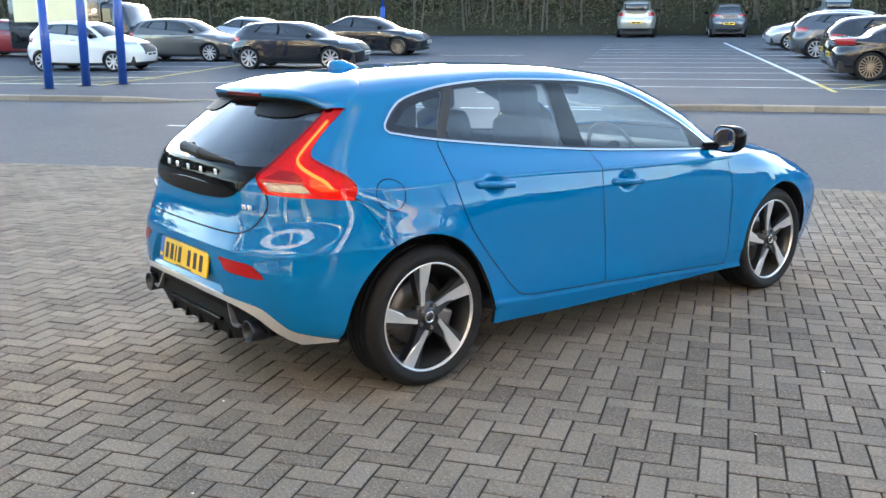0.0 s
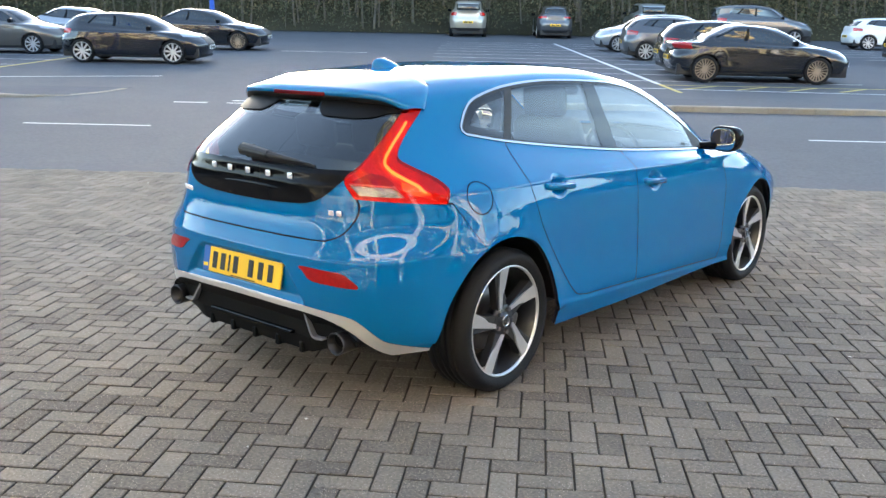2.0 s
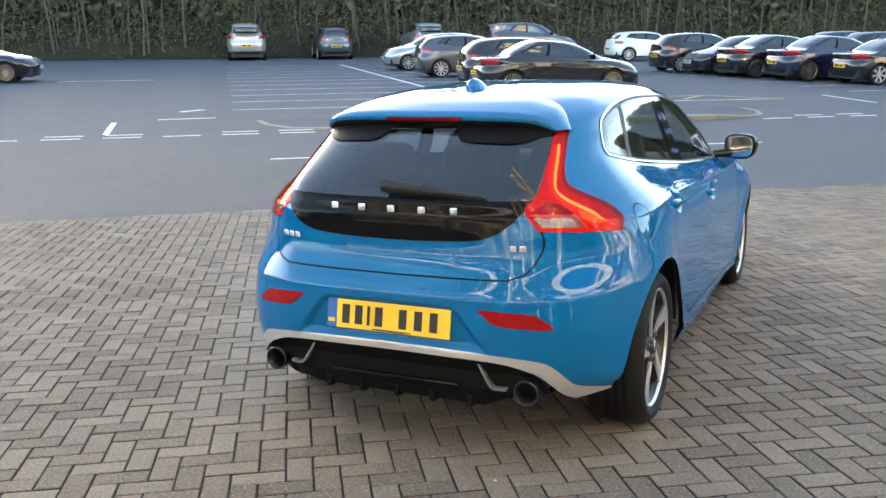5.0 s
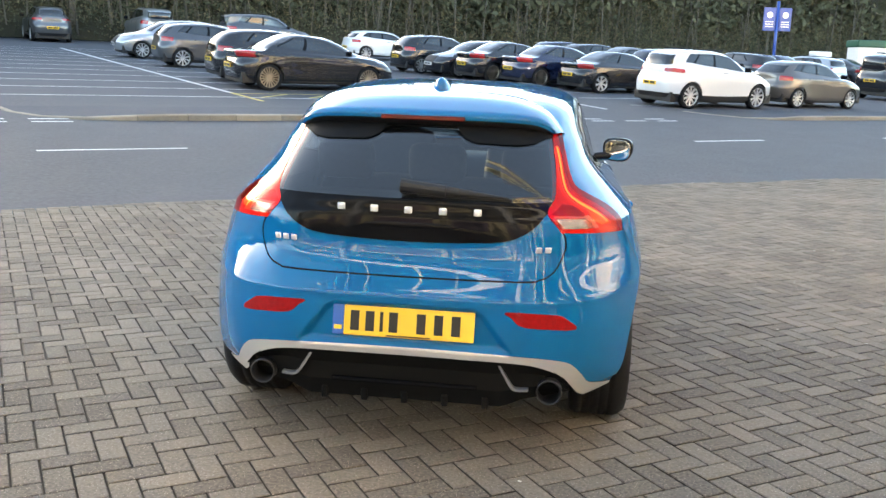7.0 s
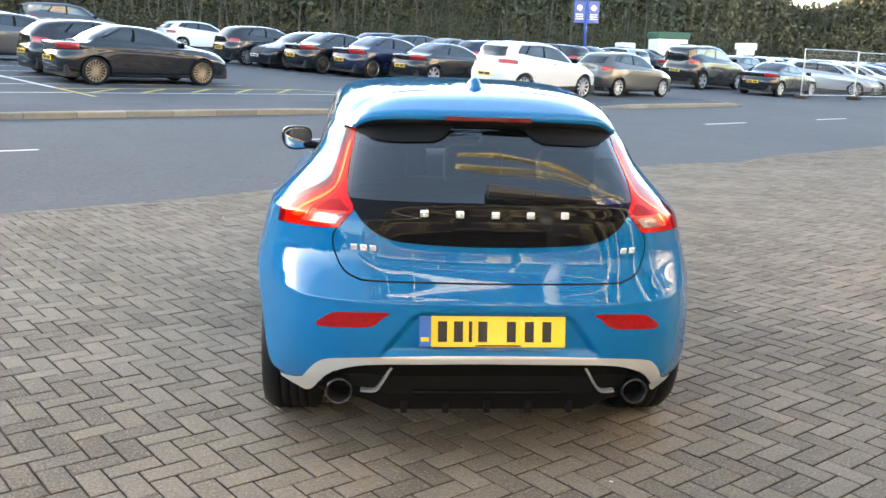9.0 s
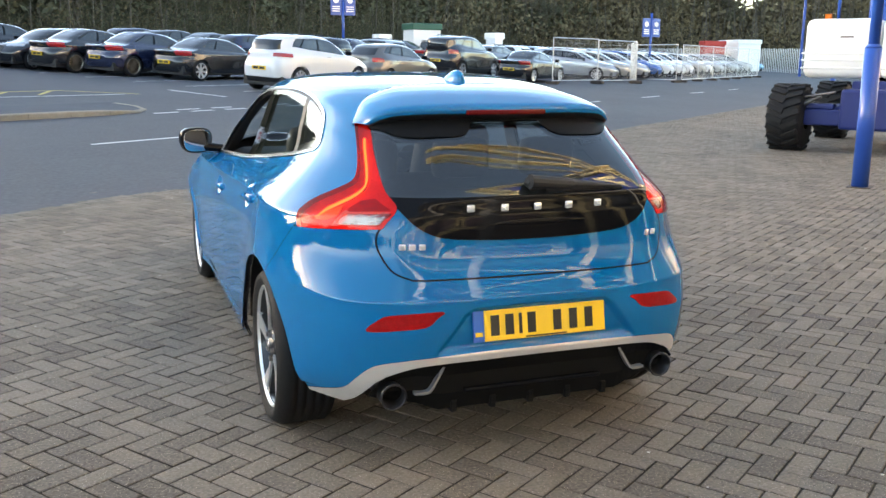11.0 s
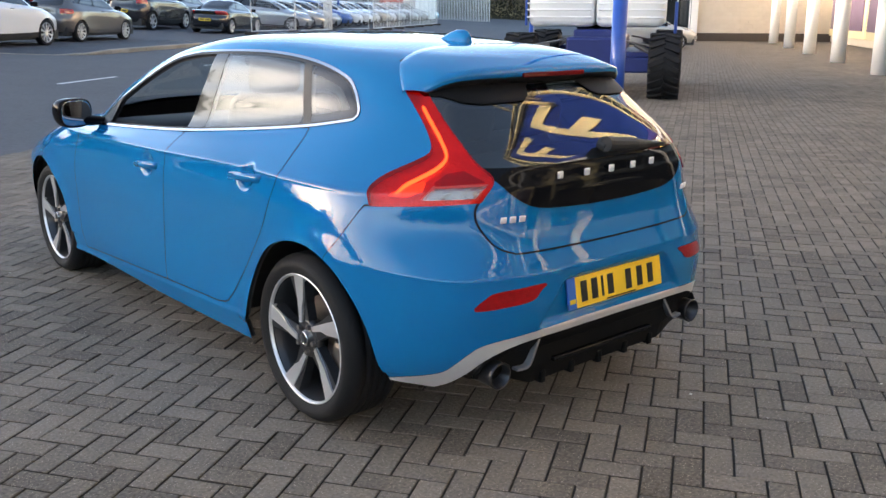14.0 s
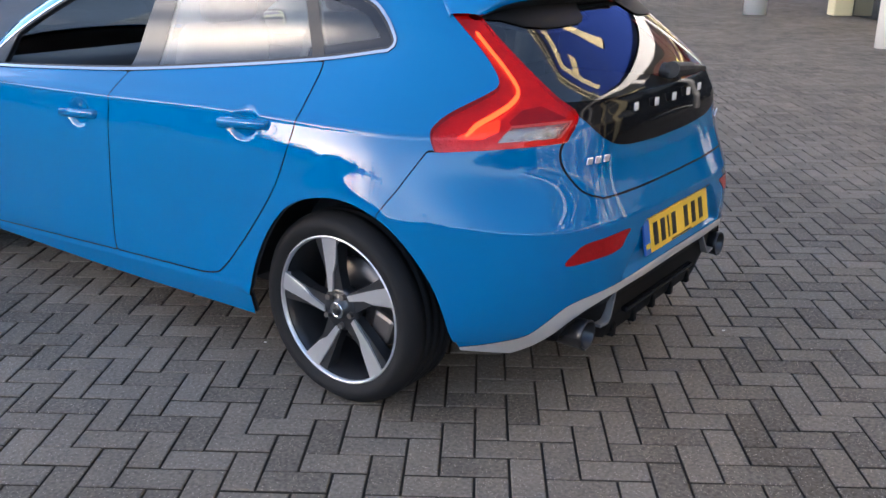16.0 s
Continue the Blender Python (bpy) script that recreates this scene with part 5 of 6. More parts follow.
def park(kind, paint, s, d, yaw, label, group="cars in the car park"):
    """Stands a car at (s, d), facing along the kerb plus yaw degrees."""
    m = at(s, d, yaw)
    x, y = place(s, d)
    dx, dy = m.col[1][0], m.col[1][1]
    rise = math.degrees(math.atan2(float(ground_z(x + dx, y + dy) - ground_z(x - dx, y - dy)), 2))
    ex, ey = m.col[0][0], m.col[0][1]
    roll = -math.degrees(math.atan2(float(ground_z(x + ex, y + ey) - ground_z(x - ex, y - ey)), 2))
    m = m @ pose(0, 0, 0, rise, roll, 0)
    if kind in used_kinds:
        car = copy_thing(CAR_KINDS[kind], m)
    else:
        used_kinds.add(kind)
        car = CAR_KINDS[kind]
        car.matrix_world = m
    tagged(car, label, "car", group)
    for o in car.children:
        if o.name.split(".")[0] == "body":
            o.material_slots[0].link = "OBJECT"
            o.material_slots[0].material = PAINTS[paint]
    return car


# near rows
park("saloon", "black", 8.5, 21.95, 0, "black saloon with bronze multi-spoke wheels in a bay")
park("hatch", "black", 8.6, 24.8, 0, "dark hatchback parked behind the saloon")
park("hatch", "grey", 8.8, 32.2, 0, "grey hatchback parked in a bay")
park("hatch", "silver", 8.7, 38.8, 180, "silver hatchback parked nose out")
park("suv", "white", 20.0, 17.6, 0, "white compact off-roader with dark sills")
park("coupe", "black", 21.3, 23.2, 0, "black coupe parked in a bay")
park("saloon", "navy", 20.6, 25.8, 0, "navy blue saloon parked in a bay")
park("saloon", "black", 20.1, 28.3, 0, "black saloon parked in a bay")
park("low_hatch", "black", 19.7, 30.6, 180, "black hatchback parked nose out")
park("hatch", "black", 19.5, 33.2, 0, "black hatchback parked in a bay")
park("low_hatch", "white", 23.2, 46.3, 0, "white three-door hatchback in a bay")
park("boxy", "grey", 17.5, 50.5, 0, "grey off-roader parked by the bank")
park("boxy", "champagne", .6, 57.5, 90, "champagne off-roader parked facing the bank")
park("suv", "grey", 6.1, 57.5, 90, "dark grey compact off-roader facing the bank")
park("boxy", "silver", 12.2, 57.5, 90, "silver pickup parked facing the bank")
park("hatch", "bronze", 25.3, 18.0, 0, "grey-bronze hatchback parked beside the island")
park("boxy", "black", 36.5, 21.6, 0, "black full-size off-roader in a bay")
park("coupe", "black", 36.6, 17.8, 0, "black roadster parked beside the road")
park("estate", "grey", 42.5, 23.0, 0, "dark grey estate car")
# left group
park("small", "white", -16.6, 23.3, 0, "white small hatchback behind the blue posts")
park("hatch", "bronze", -16.1, 28.9, 0, "grey-bronze hatchback parked in a bay")
park("low_hatch", "black", -9.9, 25.0, 0, "black low hatchback parked in a bay")
park("saloon", "black", -10.2, 33.8, 0, "black saloon parked in a bay")
park("saloon", "silver", -14.6, 32.5, 0, "silver saloon parked in a bay")
park("saloon", "red", -25.5, 31.5, 0, "red saloon parked far off")
park("suv", "white", -27.5, 25.0, 0, "white car parked far off")
# filling the rows behind
random.seed(4)
for i in range(5):
    park(random.choice(("hatch", "saloon", "estate")), random.choice(("black", "grey", "silver", "navy")), 29.8, 26.6 + 2.6 * i, 0, "dark car in the packed rows")
for i in range(6):
    park(random.choice(("hatch", "saloon", "estate", "suv")), random.choice(("black", "grey", "silver", "red", "navy")), 36 + 2.7 * i, 31.0, 90, "car in the packed rows")
for i in range(16):
    park(random.choice(("hatch", "saloon", "estate", "low_hatch")), ("silver", "champagne", "silver", "mid_blue", "white", "white", "white", "champagne", "white", "silver", "grey", "silver", "grey", "silver", "red", "light_blue")[i], 43 + 2.9 * i, 18.5 + .15 * i, -75, "car parked behind the mesh fence")
for i in range(12):
    park(random.choice(("hatch", "saloon", "estate")), random.choice(("black", "silver", "white", "grey", "red")), 46 + 2.9 * i, 26.5, 90, "car in the packed rows")
park("hatch", "silver", 38.5, -1.2, -80, "silver car parked beyond the boom lift")

# ---- building along the paving, seen at its far end and in reflections ----
BRICK = two_tone("pale_block_wall", (0.56, 0.47, 0.37), (0.76, 0.67, 0.55), 0.8, 0.85, 0.4, 0, 0.12)
CREAM = material("cream_painted_metal", (0.80, 0.70, 0.42), 0.5, 0, 0, 0.06, 2)
WHITE_PAINT = material("white_painted_steel", (0.86, 0.85, 0.83), 0.4, 0, 0, 0.05, 3)
BLUE_CLAD = material("blue_cladding", (0.012, 0.035, 0.22), 0.35, 0, 0, 0.06, 2)
BLUE_POST = material("blue_painted_post", (0.012, 0.065, 0.33), 0.35, 0, 0.3, 0.08, 6)
PLINTH = material("dark_plinth", (0.06, 0.045, 0.035), 0.8, 0, 0, 0.15, 4)
LOUVRE = material("purple_grey_louvre", (0.16, 0.11, 0.17), 0.5, 0, 0, 0.08, 4)
WALL_GLASS = material("shop_glass", (0.02, 0.025, 0.03), 0.03, 0, 0.8)


def block(name, s0, s1, d0, d1, z0, z1, mat, parent, bevel=0.01, label=""):
    bm = bmesh.new()
    box(bm, (s0, d0, z0), (s1, d1, z1), bevel)
    return part(name, bm, mat, parent, label)


def frame_sd(s, d):
    """A pose whose x runs along the kerb and y across the road."""
    x, y = place(s, d)
    return pose(x, y, float(ground_z(x, y)), 0, 0, 38)


def building():
    b = thing("retail_building", frame_sd(0, 0), "cream and blue retail building with pale block walls", "building", kind="structure")
    b.location.z = -.1
    # end wall that faces along the paving, of coursed blocks
    wall = block("end_wall", 50.0, 50.6, -15.0, -2.2, 0, 9.0, BRICK, b, .01, "pale coursed block wall")
    block("plinth", 49.93, 49.998, -15.0, -3.9, 0, .42, PLINTH, b, .01, "dark brown plinth")
    # glazed door with white frame
    block("white_pier", 49.6, 50.0, -2.2, -1.9, 0, 8, WHITE_PAINT, b, .02)
    block("white_pier", 49.6, 49.996, -4.0, -3.65, 0, 8, WHITE_PAINT, b, .02)
    door = block("glazed_door", 49.90, 49.97, -3.65, -2.2, 0, 2.2, WALL_GLASS, b, .005, "dark glazed double door")
    for d in (-3.62, -2.95, -2.26):
        block("door_frame", 49.84, 49.898, d, d + .08, 0, 2.3, WHITE_PAINT, door, .005)
    block("door_frame", 49.84, 49.898, -3.65, -2.2, 2.2, 2.32, WHITE_PAINT, door, .005)
    block("fanlight", 49.90, 49.97, -3.65, -2.2, 2.4, 4.0, WALL_GLASS, b, .005)
    # long shop front behind the columns
    # Both walls are carried up to 13 m, out of view, to block sky light.
    block("front_wall", 24.3, 50, -11.6, -11.0, 0, 13.0, BRICK, b, .01, "long pale shop front wall")
    glazing = block("front_glazing", -34, 24.29, -11.6, -11.0, 0, 13.0, WALL_GLASS, b, .01, "long dark glazed shop front")
    for s in np.arange(-34, 24, 2.0):
        if s < -2 or s > 16:
            block("mullion", s, s + .12, -10.998, -10.92, 3.5, 13.0, CREAM, glazing, .01, "cream mullion")
    for z in (4.6, 6.4, 8.2):
        block("transom", -34, -1.3, -10.998, -10.93, z, z + .1, CREAM, glazing, .01, "cream transom")
    for s in np.arange(-30, 48, 4.0):
        if s < -2 or s > 20:
            block("cream_panel", s + .1, s + 3.9, -10.998, -10.9, .35, 3.4, CREAM, b, .02, "cream wall panel")
            lv = block("louvre", s + .5, s + 3.5, -10.898, -10.86, .7, 2.9, LOUVRE, b, .01, "purple-grey louvred vent")
            for k in range(14):
                block("slat", s + .5, s + 3.5, -10.858, -10.82, .74 + .155 * k, .80 + .155 * k, LOUVRE, lv, 0)
    block("blue_door", 20.2, 24.0, -10.998, -10.85, 0, 3.4, BLUE_CLAD, b, .02, "blue loading door")
    # entrance tower with a blue sign between cream bars
    block("tower", -1.0, 16.0, -10.9, -8.6, 0, 20.0, WALL_GLASS, b, .02, "tall glazed entrance tower")
    sign = block("blue_sign", 1.2, 13.0, -8.58, -8.3, 7.2, 17.4, BLUE_CLAD, b, .05, "big blue sign with cream shapes")
    for s in (-1.0, .6, 13.2, 15.6):
        block("cream_post", s, s + .35, -8.598, -8.2, 0, 20.2, CREAM, b, .03, "cream vertical bar")
    for z in (4.6, 6.4, 17.8, 19.2):
        block("cream_bar", -1.2, 16.2, -8.29, -8.0, z, z + .3, CREAM, b, .03, "cream horizontal bar")
    for z in np.arange(.8, 20, 1.0):
        block("glazing_bar", -.9, .55, -8.598, -8.5, z, z + .08, CREAM, b, .01)
        block("glazing_bar", 13.6, 15.5, -8.598, -8.5, z, z + .08, CREAM, b, .01)
    for s in (2.6, 7.8):
        block("sign_shape", s, s + .85, -8.298, -8.2, 8.4, 16.0, CREAM, sign, .03)
        block("sign_shape", s + .86, s + 3.4, -8.298, -8.2, 14.8, 16.0, CREAM, sign, .03)
        block("sign_shape", s + .86, s + 2.5, -8.298, -8.2, 11.6, 12.7, CREAM, sign, .03)
    # long curved tubes that reach from the tower out over the paving
    for root_s, root_z, tip_s, tip_d, lift, r in ((11.0, 19.4, 1.1, -.1, 1.6, .24), (12.6, 18.2, 1.6, .5, 1.1, .11), (9.4, 18.6, 1.5, -.9, 1.3, .11), (11.2, 14.6, 2.6, -.3, 2.2, .14), (12.0, 16.4, 4.4, -1.6, .8, .09)):
        path = spline([(root_s, -8.2, root_z), (root_s * .6 + tip_s * .4, -4.9 + tip_d * .4, root_z * .55 + 17.6 * .45 + lift), (tip_s, tip_d, 17.4)], 17)
        vs = []
        for i, c in enumerate(path):
            d = path[min(i + 1, 16)] - path[max(i - 1, 0)]
            side = np.cross(d, (0, 0, 1.0))
            side /= np.linalg.norm(side)
            up = np.cross(side, d)
            up /= np.linalg.norm(up)
            vs += [tuple(c + r * (side * math.cos(q) + up * math.sin(q))) for q in np.linspace(0, 2 * math.pi, 13)[:-1]]
        fs = [(i * 12 + j, i * 12 + (j + 1) % 12, (i + 1) * 12 + (j + 1) % 12, (i + 1) * 12 + j) for i in range(16) for j in range(12)]
        mesh_object("cream_strut", vs, fs + [tuple(range(11, -1, -1)), tuple(range(192, 204))], CREAM, b, label="long curved cream steel tube")
    # canopy on white columns
    block("canopy", -30, 49, -8.0, -6.3, 5.0, 5.5, WHITE_PAINT, b, .05, "white canopy edge")
    for k in range(-4, 6):
        bm = bmesh.new()
        s = 16.0 + 6.15 * k
        d = -6.72 - .03 * (s - 16)
        rod(bm, (s, d, 0), (s, d, 5.02), .23, 28)
        part("column", bm, WHITE_PAINT, b, "round white column", True)
    # pale blocks of the end wall, picked out one by one near the eye line
    for row in range(12):
        for k in range(22):
            d0 = -14.6 + .45 * k + (.225 if row % 2 else 0)
            if d0 > -4.5:
                continue
            me = WALL_BLOCK
            o = new("wall_block", me)
            o.parent = wall
            o.location = (49.992, d0, .56 + .225 * row)
    return b


bm = bmesh.new()
box(bm, (-.012, -.219, -.106), (.01, .219, .106), .006)
WALL_BLOCK = bpy.data.meshes.new("wall_block")
bm.to_mesh(WALL_BLOCK)
bm.free()
WALL_BLOCK.materials.append(BRICK)
building()

# ---- boom lift ----
bm = bmesh.new()
box(bm, (-.15, -.045, -.03), (.15, .045, .03), .008)
TREAD_LUG = bpy.data.meshes.new("tread_lug")
bm.to_mesh(TREAD_LUG)
bm.free()
TREAD_LUG.materials.append(RUBBER)
# Darker than the boom's blue: the shade under the machine is in this colour.
CHASSIS_BLUE = material("shaded_blue_chassis", (0.008, 0.018, 0.13), 0.5, 0, 0, 0.3, 5)


def boom_lift():
    x, y = place(16.0, .05)
    lift = thing("boom_lift", pose(x, y, -.1, 0, 0, 38 - 3), "blue and white self-propelled boom lift on big black tyres", "boom lift")
    bm = bmesh.new()
    box(bm, (-1.95, -.48, .40), (1.95, .48, 1.10), .05)
    box(bm, (-1.7, -.8, .56), (1.7, .8, .80), .04)
    box(bm, (-1.5, -.4, 1.05), (1.5, .4, 1.24), .04)
    part("chassis", bm, CHASSIS_BLUE, lift, "blue steel chassis")
    for s in (-1.75, 1.75):
        bm = bmesh.new()
        box(bm, (s - .16, -1.5, .46), (s + .16, 1.5, .74), .03)
        box(bm, (s - .12, -1.35, .74), (s + .12, -.6, .84), .02)
        box(bm, (s - .12, .6, .74), (s + .12, 1.35, .84), .02)
        part("axle", bm, CHASSIS_BLUE, lift, "blue axle beam")
        for d in (-1, 1):
            bm = bmesh.new()
            rod(bm, (s - .2, d * .8, .98), (s - .2, d * 1.15, .8), .045, 10)
            rod(bm, (s - .25, d * .55, 1.05), (s - .25, d * 1.1, .95), .02, 8)
            part("steering_ram", bm, STEEL, lift, "dark hydraulic ram")
            hub = new("wheel")
            hub.parent = lift
            hub.matrix_local = pose(s, d * 1.60, .575, 0, 0, 90 * d)
            v, f = lathe([(.0, .28), (.03, .34), (.04, .5), (.0, .56), (-.1, .575), (-.4, .575), (-.5, .56), (-.54, .5), (-.54, .2)], 48)
            tyre = mesh_object("tyre", v, f, RUBBER, hub, label="chunky black lugged tyre")
            for k in range(20):
                for side in (0, 1):
                    lug = new("tread_lug", TREAD_LUG)
                    lug.parent = tyre
                    lug.matrix_local = pose(0, 0, 0, 18 * (k + .5 * side), 0, 0) @ Matrix.Translation((-.12 - .27 * side, 0, .575)) @ pose(0, 0, 0, 0, 0, 24 if side else -24)
            v, f = lathe([(-.02, 0), (-.02, .1), (-.08, .14), (-.06, .26), (.0, .29)], 32)
            mesh_object("rim", v, f, BLUE_POST, hub, label="blue steel rim")
    bm = bmesh.new()
    rod(bm, (0, 0, 1.15), (0, 0, 1.35), .5, 32)
    part("turntable", bm, DARK, lift, "dark slewing ring")
    for side in (-1, 1):
        bm = bmesh.new()
        box(bm, (-1.5, min(.012 * side, 1.27 * side), 1.28), (1.35, max(.012 * side, 1.27 * side), 2.32), .12)
        cover = part("engine_cover", bm, WHITE_PAINT, lift, "scuffed white engine cover", True)
        for z in (1.44, 1.58, 1.70):
            bm = bmesh.new()
            box(bm, (-1.515, min(.05 * side, 1.3 * side), z), (-1.4, max(.05 * side, 1.3 * side), z + .035), .012)
            part("cover_rib", bm, WHITE_PAINT, cover)
        bm = bmesh.new()
        box(bm, (-1.506, side * .6 - .16, 1.99), (-1.49, side * .6 + .06, 2.012), .003)
        part("cover_mark", bm, PLINTH, cover, "faded dark mark")
    bm = bmesh.new()
    box(bm, (-.9, -.35, 2.25), (1.0, .35, 2.85), .05)
    box(bm, (.2, -.28, 2.6), (4.4, .28, 3.1), .04)
    part("boom", bm, BLUE_POST, lift, "blue folded boom")
    bm = bmesh.new()
    box(bm, (-.5, -1.0, 2.32), (.3, -.5, 2.8), .04)
    part("control_box", bm, BLUE_POST, lift)
    for d in (-1.1, 1.0):
        bm = bmesh.new()
        rod(bm, (-1.0, d, 2.3), (-1.0, d, 2.42), .06, 14)
        part("beacon", bm, material("orange_beacon", (0.8, 0.18, 0.02), 0.2, 0, .5), lift, "orange beacon")
    bm = bmesh.new()
    rod(bm, (-1.4, 1.33, 1.3), (-1.4, 1.33, 3.2), .025, 8)
    part("hand_rail", bm, BLUE_POST, lift)
    bm = bmesh.new()
    rod(bm, (-1.4, -1.5, .74), (-1.4, -1.5, 1.75), .03, 8)
    part("marker_rod", bm, BLUE_POST, lift)


boom_lift()


# ---- posts, signs, fences ----
def lamp_post(s, d, h=6.0, r=.1, sleeve=1.7, label="blue painted lamp post on the paving"):
    p = thing("lamp_post", frame_sd(s, d), label, "post")
    bm = bmesh.new()
    rod(bm, (0, 0, -.05), (0, 0, sleeve), r, 28)
    rod(bm, (0, 0, sleeve), (0, 0, sleeve + .05), r, 28, r * .68)
    part("base_tube", bm, BLUE_POST, p, "", True)
    bm = bmesh.new()
    rod(bm, (0, 0, sleeve), (0, 0, h), r * .65, 24, r * .5)
    part("shaft", bm, BLUE_POST, p, "", True)
    bm = bmesh.new()
    box(bm, (-.14, -.14, -.006), (.14, .14, .012), .004)
    part("base_plate", bm, PLINTH, p)
    return p


lamp_post(9.12, -.42, 6.5)
lamp_post(24.5, 2.4, 7, .07, 1.2, "slim blue post beyond the boom lift")
for s, d in ((-13.3, 16.2), (-12.9, 17.2), (-12.2, 17.8)):
    lamp_post(s, d, 5.0, .105, 2.4 if s < -13 else 3.4, "blue shelter post on the traffic island")


def shelter_sign():
    """A blue board fixed to the car park side posts, with pale bars for its writing."""
    (ax, ay), (bx, by) = place(-12.9, 17.2), place(-12.2, 17.8)
    half = math.hypot(bx - ax, by - ay) / 2 + .13
    m = pose((ax + bx) / 2, (ay + by) / 2, float(ground_z(ax, ay)), 0, 0, math.degrees(math.atan2(by - ay, bx - ax)))
    sign = thing("sign_board", m, "blue sign board fixed between two blue posts", "sign")
    bm = bmesh.new()
    box(bm, (-half, -.15, 2.2), (half, -.095, 3.2), .01)
    panel_part = part("panel", bm, BLUE_POST, sign)
    for x0, x1 in ((-.06, -.02), (.0, .26), (.28, .35)):
        bm = bmesh.new()
        box(bm, (x0, -.156, 2.36), (x1, -.149, 2.47), .002)
        part("writing_bar", bm, WHITE_PAINT, panel_part)


shelter_sign()
lamp_post(-14.5, 50.5, 7, .12, 1.6, "blue lamp post by the bank")


def sign_post(s, d, h, label):
    p = thing("sign_post", frame_sd(s, d) @ pose(0, 0, 0, 0, 0, -30), label, "sign")
    bm = bmesh.new()
    rod(bm, (0, 0, 0), (0, 0, h + .3), .07, 16)
    part("post", bm, BLUE_POST, p, "", True)
    for x in (-.38, .38):
        bm = bmesh.new()
        box(bm, (x - .3, -.03, h - 1.1), (x + .3, .03, h), .02)
        b = part("sign_board", bm, BLUE_POST, p, "blue sign board")
        bm = bmesh.new()
        bmesh.ops.create_circle(bm, cap_ends=True, segments=24, radius=.15, matrix=pose(x, -.034, h - .35, 90, 0, 0))
        for k in range(3):
            box(bm, (x - .2, -.034, h - .7 - .11 * k), (x + .2, -.03, h - .65 - .11 * k))
        part("sign_mark", bm, WHITE_PAINT, b)


sign_post(39.4, 31.3, 3.65, "blue twin sign boards on a post")
sign_post(54.5, 18.2, 3.45, "blue twin sign boards behind the mesh fence")


GALV = material("galvanised_tube", (0.55, 0.56, 0.57), 0.4, 0.8, 0, 0.1, 20)


def mesh_panel(s, d, yaw):
    p = thing("fence_panel", frame_sd(s, d) @ pose(0, 0, 0, 0, 0, yaw), "galvanised temporary mesh fence panel", "fence", "temporary fence")
    bm = bmesh.new()
    for x in (0, 3.4):
        rod(bm, (x, 0, .05), (x, 0, 2.0), .022, 8)
    for z in (.15, 1.98):
        rod(bm, (0, 0, z), (3.4, 0, z), .02, 8)
    part("tube_frame", bm, GALV, p)
    bm = bmesh.new()
    for k in range(1, 34):
        rod(bm, (k * .1, 0, .15), (k * .1, 0, 1.98), .0035, 4)
    for k in range(1, 8):
        rod(bm, (0, 0, .15 + .23 * k), (3.4, 0, .15 + .23 * k), .0035, 4)
    part("wire_mesh", bm, GALV, p)
    for x in (0, 3.4):
        bm = bmesh.new()
        box(bm, (x - .11, -.3, 0), (x + .11, .3, .13), .03)
        part("foot_block", bm, PLINTH, p, "dark foot block")
    return p


panel = mesh_panel(35.2, 16.0, -12)
for s, d, yaw in ((38.6, 15.2, -10), (42.0, 14.5, 25), (47.0, 14.0, 70), (48.0, 14.0, 2), (51.4, 14.1, 2), (54.8, 14.2, 2), (58.2, 14.3, 2), (61.6, 14.4, 2), (65.0, 14.5, 2)):
    copy_thing(panel, frame_sd(s, d) @ pose(0, 0, 0, 0, 0, yaw))


def cabin_box(name, s, d, l, w, h, yaw, wall, roof, label):
    c = thing(name, frame_sd(s, d) @ pose(0, 0, 0, 0, 0, yaw), label, "cabin")
    bm = bmesh.new()
    box(bm, (-l / 2, -w / 2, .1), (l / 2, w / 2, h - .35), .03)
    part("wall", bm, wall, c)
    bm = bmesh.new()
    box(bm, (-l / 2 - .08, -w / 2 - .08, h - .36), (l / 2 + .08, w / 2 + .08, h), .05)
    part("roof", bm, roof, c)


GREEN = material("green_painted_steel", (0.02, 0.10, 0.06), 0.5, 0, 0, 0.1, 3)
RED_STEEL = material("red_painted_steel", (0.45, 0.03, 0.02), 0.5, 0, 0, 0.1, 3)
cabin_box("site_cabin", 46.8, 30.7, 1.75, 1.3, 2.4, -30, WHITE_PAINT, GREEN, "white site cabin with a green roof")
cabin_box("equipment_cabinet", 43.8, 31.7, .75, .5, 1.7, -20, WHITE_PAINT, WHITE_PAINT, "pale metal equipment cabinet")
cabin_box("equipment_cabinet", 48.8, 26.5, .6, .8, 2.1, -20, WHITE_PAINT, WHITE_PAINT, "pale metal equipment cabinet")
cabin_box("box_lorry", 84, 20.0, 3.8, 2.0, 2.7, 40, WHITE_PAINT, WHITE_PAINT, "white and red box lorry behind the cars")
cabin_box("red_container", 81.6, 21.8, 1.0, 1.8, 2.5, 40, RED_STEEL, RED_STEEL, "red container beside the lorry")
fence = tagged(new("palisade_fence"), "grey steel palisade fence", "fence", kind="structure")
fence.matrix_world = frame_sd(92, 14)
bm = bmesh.new()
for k in range(150):
    box(bm, (-.01, k * .16, .05), (.01, k * .16 + .07, 2.4))
part("pales", bm, GALV, fence)

